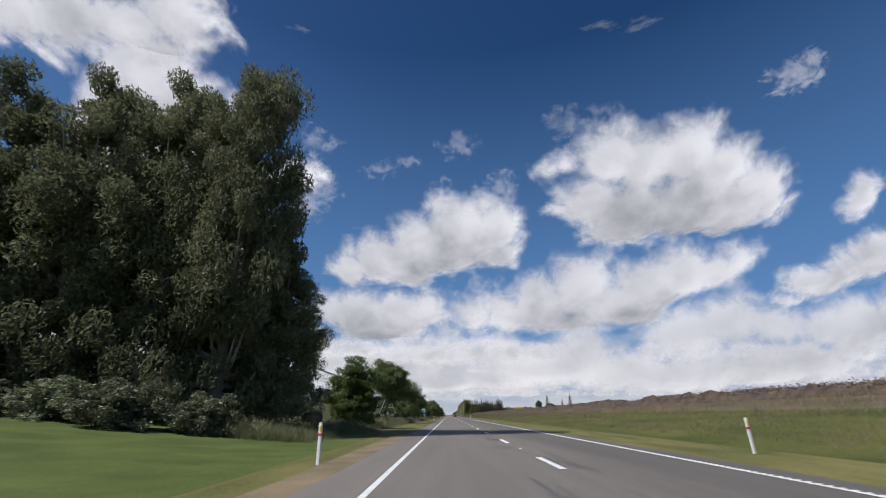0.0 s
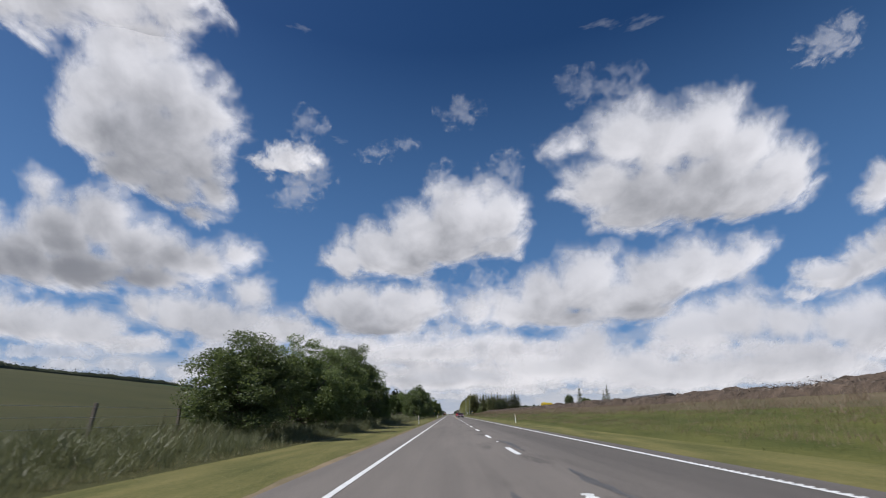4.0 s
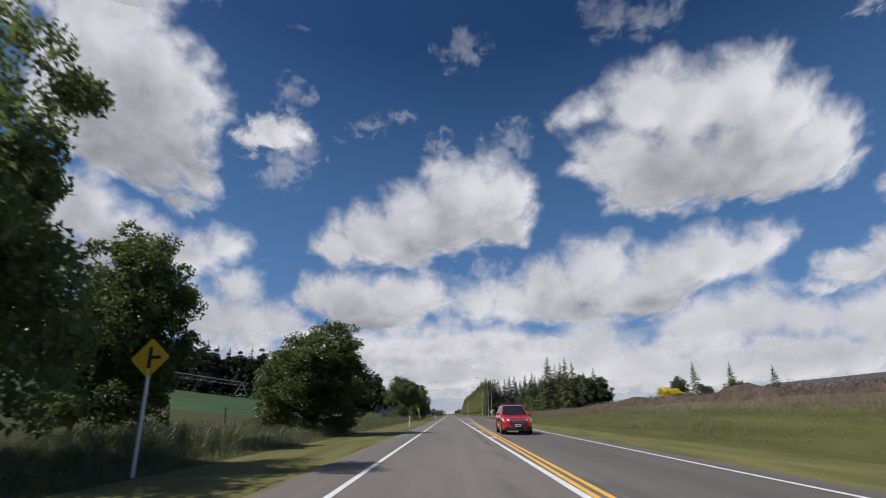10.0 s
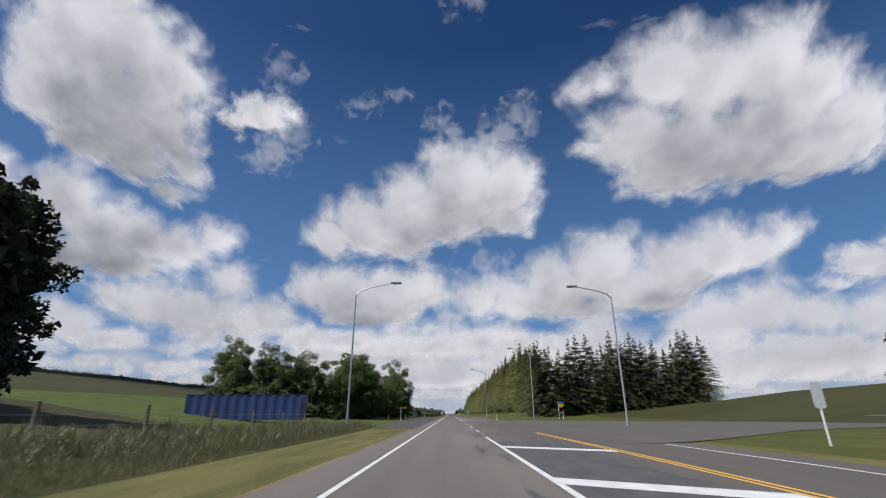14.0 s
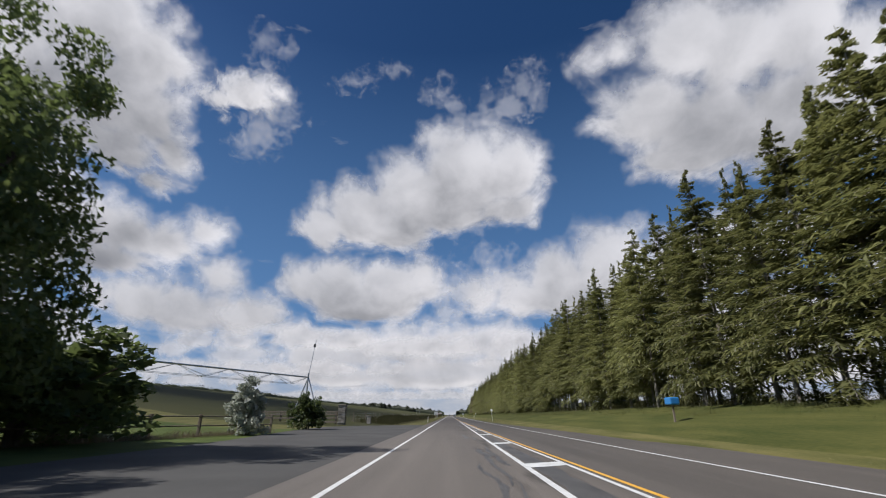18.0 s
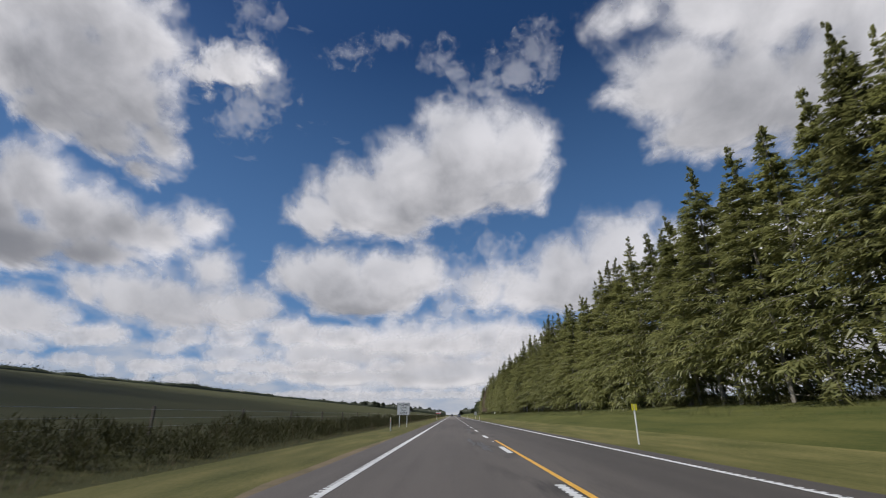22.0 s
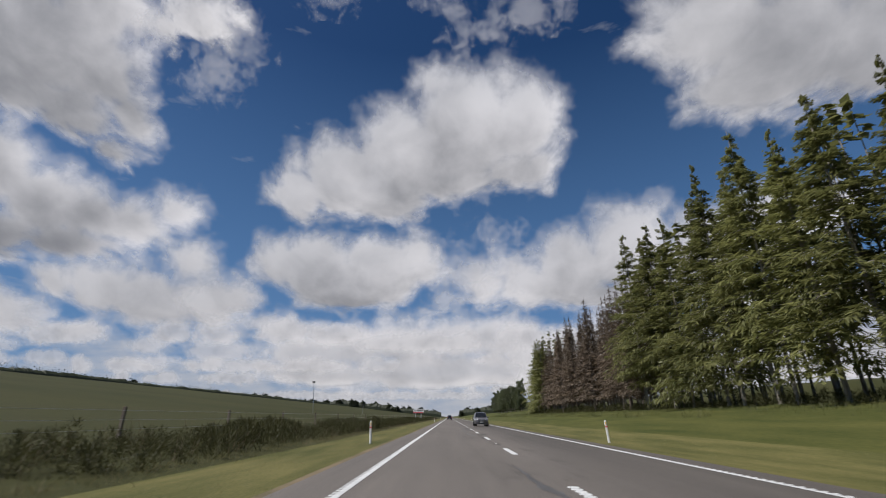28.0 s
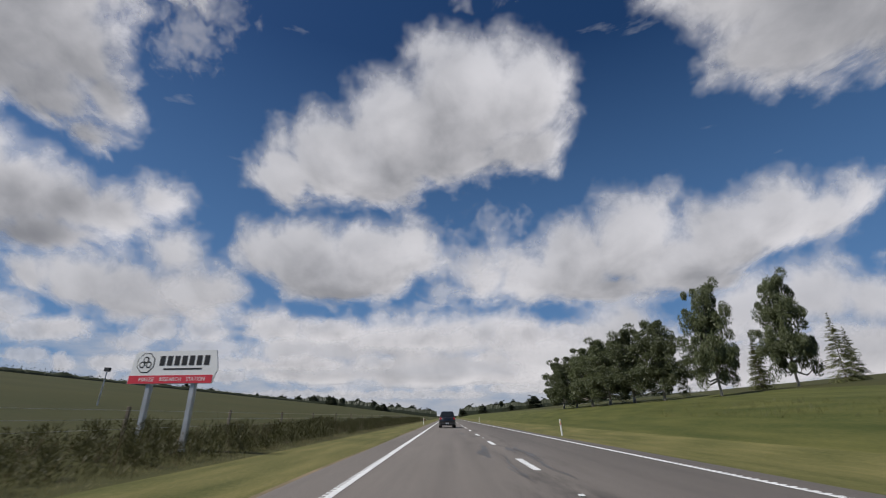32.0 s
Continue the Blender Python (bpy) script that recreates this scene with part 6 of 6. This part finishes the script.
for v in bm.verts:
    k = 1 + 0.25 * noise.noise(v.co * 2.0) + 0.08 * noise.noise(v.co * 7.0)
    v.co = Vector((v.co.x * 3.6 * k, v.co.y * 1.3 * k, max(-0.3, v.co.z * (1.0 - 0.35 * v.co.x) * k)))
ob = new("earth_mound", bpy.data.meshes.new("earth_mound"))
bm.to_mesh(ob.data)
bm.free()
ob.data.materials.append(DIRT)
ob.matrix_world = pose(-23.0, 556, land(-23, 556) - 0.1, 0, 0, 12)
tagged(ob, "heap of bare brown earth on the lawn", "earth heap")

# garden fence, posts and flax-like clumps at the entrance
fence2 = thing("garden_fence", Matrix(), "timber post and rail garden fence above dry grass", "fence")
for i in range(10):
    t = i / 9
    x, y = -19.0 + 7.2 * t, 604 + 27 * t
    part("post", box(x - 0.07, y - 0.07, -0.3, x + 0.07, y + 0.07, land(x, y) + 1.15, 0.01), TIMBER, fence2)
for z in (0.55, 1.02):
    part("rail", tube((-19.0, 604, land(-19, 604) + z), (-11.8, 631, land(-11.8, 631) + z), 0.035, sides=6), TIMBER, fence2)
tufts("dry_grass", DRY_GRASS, [(-19.0 + 7.2 * t + 0.5 * math.sin(t * 977), 603.4 + 27 * t, land(-15, 615)) for t in [i / 900 for i in range(900)]], 0.4, 9, 41, "reddish dry grass at the foot of the garden fence")
for x, y, h, w, lean, mat, label in ((-16.2, 609, 0.95, 0.16, 0, STONE, "square cream post beside the lawn"), (-10.3, 577, 1.0, 0.10, -10, POST_WHITE, "leaning white post at the drive"), (-9.3, 538, 1.0, 0.12, 0, TIMBER, "short dark timber post on the lawn"), (-10.6, 600, 0.7, 0.14, 0, POST_WHITE, "short white post at the verge")):
    ob = thing("verge_post", pose(x, y, land(x, y), 0, lean, 0), label, "post")
    part("post_body", box(-w / 2, -w / 2, -0.3, w / 2, w / 2, h, 0.012), mat, ob)
    part("post_cap", box(-w / 2 - 0.01, -w / 2 - 0.01, h - 0.03, w / 2 + 0.01, w / 2 + 0.01, h + 0.015, 0.01), mat, ob)
for x, y, s in ((-28, 548, 1.3), (-32, 546, 1.5), (-36, 548, 1.6), (-22, 561, 0.9), (-25, 553, 1.1)):
    put(bush, x, y, s, rng.uniform(0, 360), 1.3)
for x, y, s in ((-29, 553, 1.0), (-34, 552, 1.1), (-40, 550, 1.1)):
    put(oak_b, x, y, s, rng.uniform(0, 360), 0.9)

# long dark-roofed shed beyond the bank
ob = thing("farm_shed", pose(178, 553, land(178, 553) - 0.6, 0, 0, 86), "very long farm shed with a dark iron roof", "shed")
part("wall", box(-45, -8, -1, 45, 8, 4.6), TIMBER, ob)
v = [(-45.6, -8.6, 4.6), (45.6, -8.6, 4.6), (45.6, 8.6, 4.6), (-45.6, 8.6, 4.6), (-45.6, 0, 7.6), (45.6, 0, 7.6)]
part("roof", mesh_of("roof", v, [(0, 1, 5, 4), (2, 3, 4, 5), (0, 4, 3), (1, 2, 5), (0, 3, 2, 1)], ROOF_DARK), ROOF_DARK, ob)
for i in range(9):
    x = -40 + 10 * i
    part("door", box(x - 2.2, 7.9, -0.5, x + 2.2, 8.06, 4.0), ROOF_DARK, ob, "dark sliding door")


ob = thing("farm_house", pose(108, 505, land(108, 505) - 2.3, 0, 0, 20), "small white weatherboard house beyond the bank", "house")
part("wall", box(-5, -3.5, -1, 5, 3.5, 2.6), SIGN_WHITE, ob, "white weatherboard wall")
v = [(-5.4, -3.9, 2.55), (5.4, -3.9, 2.55), (5.4, 3.9, 2.55), (-5.4, 3.9, 2.55), (-5.4, 0, 4.3), (5.4, 0, 4.3)]
part("roof", mesh_of("roof", v, [(0, 1, 5, 4), (2, 3, 4, 5), (0, 4, 3), (1, 2, 5), (0, 3, 2, 1)], ROOF_DARK), ROOF_DARK, ob)
for x in (-3.2, 0.2, 3.0):
    window = part("window", box(x - 0.7, -3.56, 0.8, x + 0.7, -3.5, 2.0), GLASS_DARK, ob)
    part("sill", box(x - 0.8, -3.62, 0.7, x + 0.8, -3.5, 0.8), SIGN_WHITE, window)


# ---------------------------------------------------------------- cars
def car(name, paint, label, length, width, height, y0, x0, turn=0, saloon=False, rack=False):
    """A car, nose towards minus y, standing on its wheels at x0, y0."""
    ob = thing(name, Matrix(), label, "car")
    hw, L = width / 2, length
    belt = 0.93 if saloon else 1.06
    axles, R = (0.90, L - 0.95), 0.33 if saloon else 0.36
    # lower body: a skin through many sections, its lower edge lifted over the wheels
    stations = sorted({0.0, 0.05, 0.14, 0.3, 1.5, 1.9, 2.4, 2.9, L - 0.2, L - 0.08, L} | {a + R * 1.22 * q for a in axles for q in (-1.001, -0.999, -0.9, -0.7, -0.4, 0, 0.4, 0.7, 0.9, 0.999, 1.001)})
    v, f = [], []
    for y in stations:
        nose, tail = max(0, 1 - y / 0.75), max(0, 1 - (L - y) / 0.6)
        w = hw * (1 - 0.24 * nose ** 2.2 - 0.12 * tail ** 2)
        bonnet = belt - 0.15 + 0.15 * min(1, y / 1.3) ** 0.7 - 0.17 * nose ** 2.5
        z1 = bonnet if y < 1.4 else belt + 0.05 * min(1, (y - 1.4) / 1.5) - 0.10 * tail ** 2
        z0 = 0.24 + 0.16 * max(nose, tail) ** 3
        lift = z0
        for a in axles:
            d = abs(y - a) / (R * 1.22)
            if d < 1:
                lift = max(lift, R + R * 1.22 * math.sqrt(1 - d * d))
        mid = max(lift + 0.03, z0 + 0.40)
        half = [(w * 0.55, z0), (w * 0.90, lift), (w * 0.985, lift + 0.01), (w, max(mid, lift + 0.02)), (w * 0.985, max(z1 - 0.17, mid + 0.01)), (w * 0.93, z1 - 0.06), (w * 0.82, z1 - 0.012), (w * 0.45, z1 + 0.012)]
        ring = [(-x, z) for x, z in half] + [(x, z) for x, z in half[::-1]]
        v += [(x, y, z) for x, z in ring]
    n = 16
    for i in range(len(stations) - 1):
        for k in range(n):
            a, b = i * n + k, i * n + (k + 1) % n
            f.append((a, b, b + n, a + n))
    f += [tuple(range(n))[::-1], tuple(range(len(v) - n, len(v)))]
    me = mesh_of("body", v, f, paint)
    me.polygons.foreach_set("use_smooth", [True] * len(f))
    body = part("body", me, paint, ob)
    # cabin: rounded roof on tapering pillars
    b0, b1, t0, t1 = (1.25, L - 0.42, 2.15, L - 1.45) if saloon else (1.22, L - 0.14, 2.0, L - 0.62)
    zb, zt = belt - 0.02, height - 0.05
    wb, wt = hw * 0.92, hw * 0.70
    low = [(-wb, b0), (wb, b0), (wb, b1), (-wb, b1)]
    top = [(-wt, t0), (wt, t0), (wt, t1), (-wt, t1)]
    bm = bmesh.new()
    lo = [bm.verts.new((x, y, zb)) for x, y in low]
    hi = [bm.verts.new((x, y, zt)) for x, y in top]
    cap = [bm.verts.new((x * 0.72, y + (0.22 if y < L / 2 else -0.22), height)) for x, y in top]
    for r0, r1 in ((lo, hi), (hi, cap)):
        for k in range(4):
            bm.faces.new((r0[k], r0[(k + 1) % 4], r1[(k + 1) % 4], r1[k]))
    bm.faces.new(cap)
    bmesh.ops.bevel(bm, geom=[e for e in bm.edges if len(e.link_faces) == 2], offset=0.05, segments=3, affect="EDGES", profile=0.5)
    for face in bm.faces:
        face.smooth = True
    cabin = part("cabin", bm, paint, ob)

    def pane(name, k, u0, u1, v0, v1, lean=0.0):
        """One pane on side k of the cabin, between shares u of its length and v of its height."""
        a, b = k, (k + 1) % 4
        P = [Vector((*low[a], zb)), Vector((*low[b], zb)), Vector((*top[b], zt)), Vector((*top[a], zt))]
        nrm = (P[1] - P[0]).cross(P[3] - P[0]).normalized()
        if nrm.dot(sum(P, Vector()) / 4 - Vector((0, L / 2 + 0.3, 1.2))) < 0:
            nrm = -nrm
        Q = []
        for u, w in ((u0, v0), (u1, v0), (u1 - lean, v1), (u0 + lean, v1)):
            Q.append(P[0].lerp(P[1], u).lerp(P[3].lerp(P[2], u), w) + nrm * 0.010)
        back = [q - nrm * 0.03 for q in Q]
        return part(name, mesh_of(name, [tuple(q) for q in Q + back], [(0, 1, 2, 3), (7, 6, 5, 4), (0, 4, 5, 1), (1, 5, 6, 2), (2, 6, 7, 3), (3, 7, 4, 0)], GLASS_DARK), GLASS_DARK, ob, "dark tinted glass")

    screen = pane("windscreen", 0, 0.05, 0.95, 0.10, 0.96)
    part("wiper", tube((-0.55, b0 + 0.06, zb + 0.11), (0.25, b0 + 0.10, zb + 0.13), 0.012, sides=5), PLASTIC_DARK, screen)
    pane("rear_window", 2, 0.08, 0.92, 0.22, 0.92)
    for k in (1, 3):
        cuts = ((0.07, 0.40), (0.43, 0.72), (0.75, 0.94)) if not saloon else ((0.09, 0.44), (0.47, 0.80), (0.82, 0.92))
        for a, b in cuts:
            u0, u1 = (a, b) if k == 1 else (1 - b, 1 - a)
            pane("side_window", k, u0, u1, 0.14, 0.88, 0.012)
    for x in (-hw + 0.11, hw - 0.11):
        side = 1 if x > 0 else -1
        for y in axles:
            bm = bmesh.new()
            bmesh.ops.create_cone(bm, cap_ends=True, segments=28, radius1=R, radius2=R, depth=0.23, matrix=Matrix.Translation((x, y, R)) @ pose(0, 0, 0, 0, 90, 0))
            bmesh.ops.bevel(bm, geom=[e for e in bm.edges if len(e.link_faces) == 2 and abs(e.calc_face_angle(0)) > 1], offset=0.04, segments=2, affect="EDGES")
            wheel = part("wheel", bm, RUBBER, ob, "black tyre")
            out = x + side * 0.105
            bm = bmesh.new()
            for q in range(5):
                spin = Matrix.Translation((out, y, R)) @ Matrix.Rotation(q * 2 * math.pi / 5, 4, "X")
                bmesh.ops.create_cube(bm, size=1, matrix=spin @ Matrix.Translation((0.006 * side, 0, R * 0.36)) @ Matrix.Diagonal((0.03, 0.085, R * 0.66, 1)))
            bmesh.ops.create_cone(bm, cap_ends=True, segments=16, radius1=0.075, radius2=0.06, depth=0.04, matrix=Matrix.Translation((out + 0.008 * side, y, R)) @ pose(0, 0, 0, 0, 90, 0))
            ring = [bm.verts.new((out + dx * side, y + r * math.cos(t), R + r * math.sin(t))) for t in [q * math.pi / 12 for q in range(24)] for dx, r in ((0.012, R * 0.62), (0.012, R * 0.70), (-0.01, R * 0.72))]
            for q in range(24):
                for h in range(2):
                    a, b = 3 * q + h, 3 * ((q + 1) % 24) + h
                    bm.faces.new((ring[a], ring[b], ring[b + 1], ring[a + 1]))
            part("rim", bm, CHROME, wheel, "silver alloy rim with five spokes")
            bm = bmesh.new()
            bmesh.ops.create_cone(bm, cap_ends=True, segments=20, radius1=R * 1.2, radius2=R * 1.2, depth=0.2, matrix=Matrix.Translation((x - side * 0.14, y, R + 0.03)) @ pose(0, 0, 0, 0, 90, 0))
            part("wheel_well", bm, PLASTIC_DARK, ob)
        part("sill", box(min(side * hw * 0.9, side * hw * 0.985), axles[0] + R * 1.3, 0.22, max(side * hw * 0.9, side * hw * 0.985), axles[1] - R * 1.3, 0.32, 0.02), PLASTIC_DARK, ob)
        for y in (2.25, 3.2):
            part("door_handle", box(min(side * (hw - 0.02), side * (hw + 0.025)), y, belt - 0.20, max(side * (hw - 0.02), side * (hw + 0.025)), y + 0.20, belt - 0.165, 0.01), CHROME if name == "red_car" else paint, ob)
        for y in (1.62, 2.52, 3.42):
            part("door_seam", box(min(side * (hw - 0.02), side * (hw + 0.002)), y, 0.34, max(side * (hw - 0.02), side * (hw + 0.002)), y + 0.012, belt - 0.12), PLASTIC_DARK, ob)
        a = hw * 0.56
        lamp_low, lamp_top = belt - 0.33, belt - 0.20
        part("headlight", mesh_of("headlight", [(side * x, y, z) for x, y, z in ((a, 0.03, lamp_low + 0.02), (hw * 0.86, 0.17, lamp_low), (hw * 0.965, 0.46, lamp_top), (hw * 0.88, 0.42, lamp_top + 0.04), (a, 0.10, lamp_top - 0.01), (a, 0.3, lamp_low + 0.02), (hw * 0.8, 0.5, lamp_low), (a, 0.3, lamp_top - 0.01))], [(0, 1, 2, 3, 4), (0, 5, 6, 1), (4, 3, 7), (0, 4, 7, 5), (1, 6, 2), (2, 6, 7, 3), (5, 7, 6)], LAMP_CLEAR), LAMP_CLEAR, ob, "clear swept-back headlight")
        part("fog_lamp", box(min(side * hw * 0.62, side * hw * 0.76), 0.02, 0.38, max(side * hw * 0.62, side * hw * 0.76), 0.20, 0.47, 0.03), CHROME, ob)
        part("tail_light", box(min(side * 0.60, side * hw * 0.9), L - 0.20, belt - 0.22, max(side * 0.60, side * hw * 0.9), L + 0.004, belt + 0.0, 0.04), LAMP_RED, ob, "red tail light")
        part("mirror", box(min(side * hw * 0.95, side * (hw + 0.17)), 1.62, belt, max(side * hw * 0.95, side * (hw + 0.17)), 1.76, belt + 0.14, 0.045), paint, ob)
        if not saloon:
            part("roof_rail", tube((side * wt * 0.86, t0 + 0.2, height + 0.025), (side * wt * 0.86, t1 - 0.15, height + 0.025), 0.02, sides=6), CHROME, ob)
    if rack:
        for y in (t0 + 0.45, t1 - 0.35):
            part("roof_bar", tube((-wt, y, height + 0.09), (wt, y, height + 0.09), 0.025, sides=6), PLASTIC_DARK, ob, "black roof rack bar")
            for x in (-wt * 0.86, wt * 0.86):
                part("bar_foot", box(x - 0.04, y - 0.04, height, x + 0.04, y + 0.04, height + 0.09, 0.01), PLASTIC_DARK, ob)
    grille = part("grille", box(-0.50, -0.035, belt - 0.44, 0.50, 0.10, belt - 0.24, 0.03), PLASTIC_DARK, ob, "black grille")
    for z in (0.40, 0.34, 0.28):
        part("grille_bar", box(-0.47, -0.045, belt - z - 0.012, 0.47, -0.02, belt - z + 0.012), CHROME, grille, "bright grille bar")
    part("air_intake", box(-0.52, -0.02, 0.30, 0.52, 0.12, 0.42, 0.03), PLASTIC_DARK, ob)
    part("front_bumper", box(-hw * 0.74, -0.03, 0.24, hw * 0.74, 0.16, 0.29, 0.02), CHROME if name == "silver_car" else PLASTIC_DARK, ob)
    part("rear_bumper", box(-hw * 0.9, L - 0.16, 0.32, hw * 0.9, L + 0.03, 0.55, 0.05), PLASTIC_DARK, ob)
    for y, s, z in ((-0.05, -1, 0.46), (L + 0.036, 1, 0.42)):
        plate = part("plate", box(-0.18, y - 0.006, z, 0.18, y + 0.006, z + 0.12), SIGN_WHITE, ob, "white plate")
        bars("plate_bars", [(-0.13, z + 0.04, 0.13, z + 0.08)], SIGN_BLACK, plate, y + 0.008 * s)
    ob.matrix_world = pose(x0, y0, 0.0, 0, 0, turn)
    return ob


car("red_car", car_paint("red car paint", (0.42, 0.012, 0.022)), "bright red sport utility car in the oncoming lane", 4.6, 1.84, 1.70, 361.0, 3.9, rack=True)
car("maroon_car", car_paint("maroon car paint", (0.10, 0.008, 0.014)), "dark maroon saloon car in the oncoming lane", 4.85, 1.85, 1.48, 295.5, 3.7, saloon=True)
car("silver_car", car_paint("grey car paint", (0.09, 0.086, 0.092)), "silver-grey sport utility car in the oncoming lane", 4.65, 1.84, 1.70, 994.3, 4.0)
car("black_car", car_paint("black car paint", (0.014, 0.014, 0.017)), "black sport utility car seen from behind in the lane", 4.6, 1.86, 1.74, 1125.0, 0.0, turn=180)
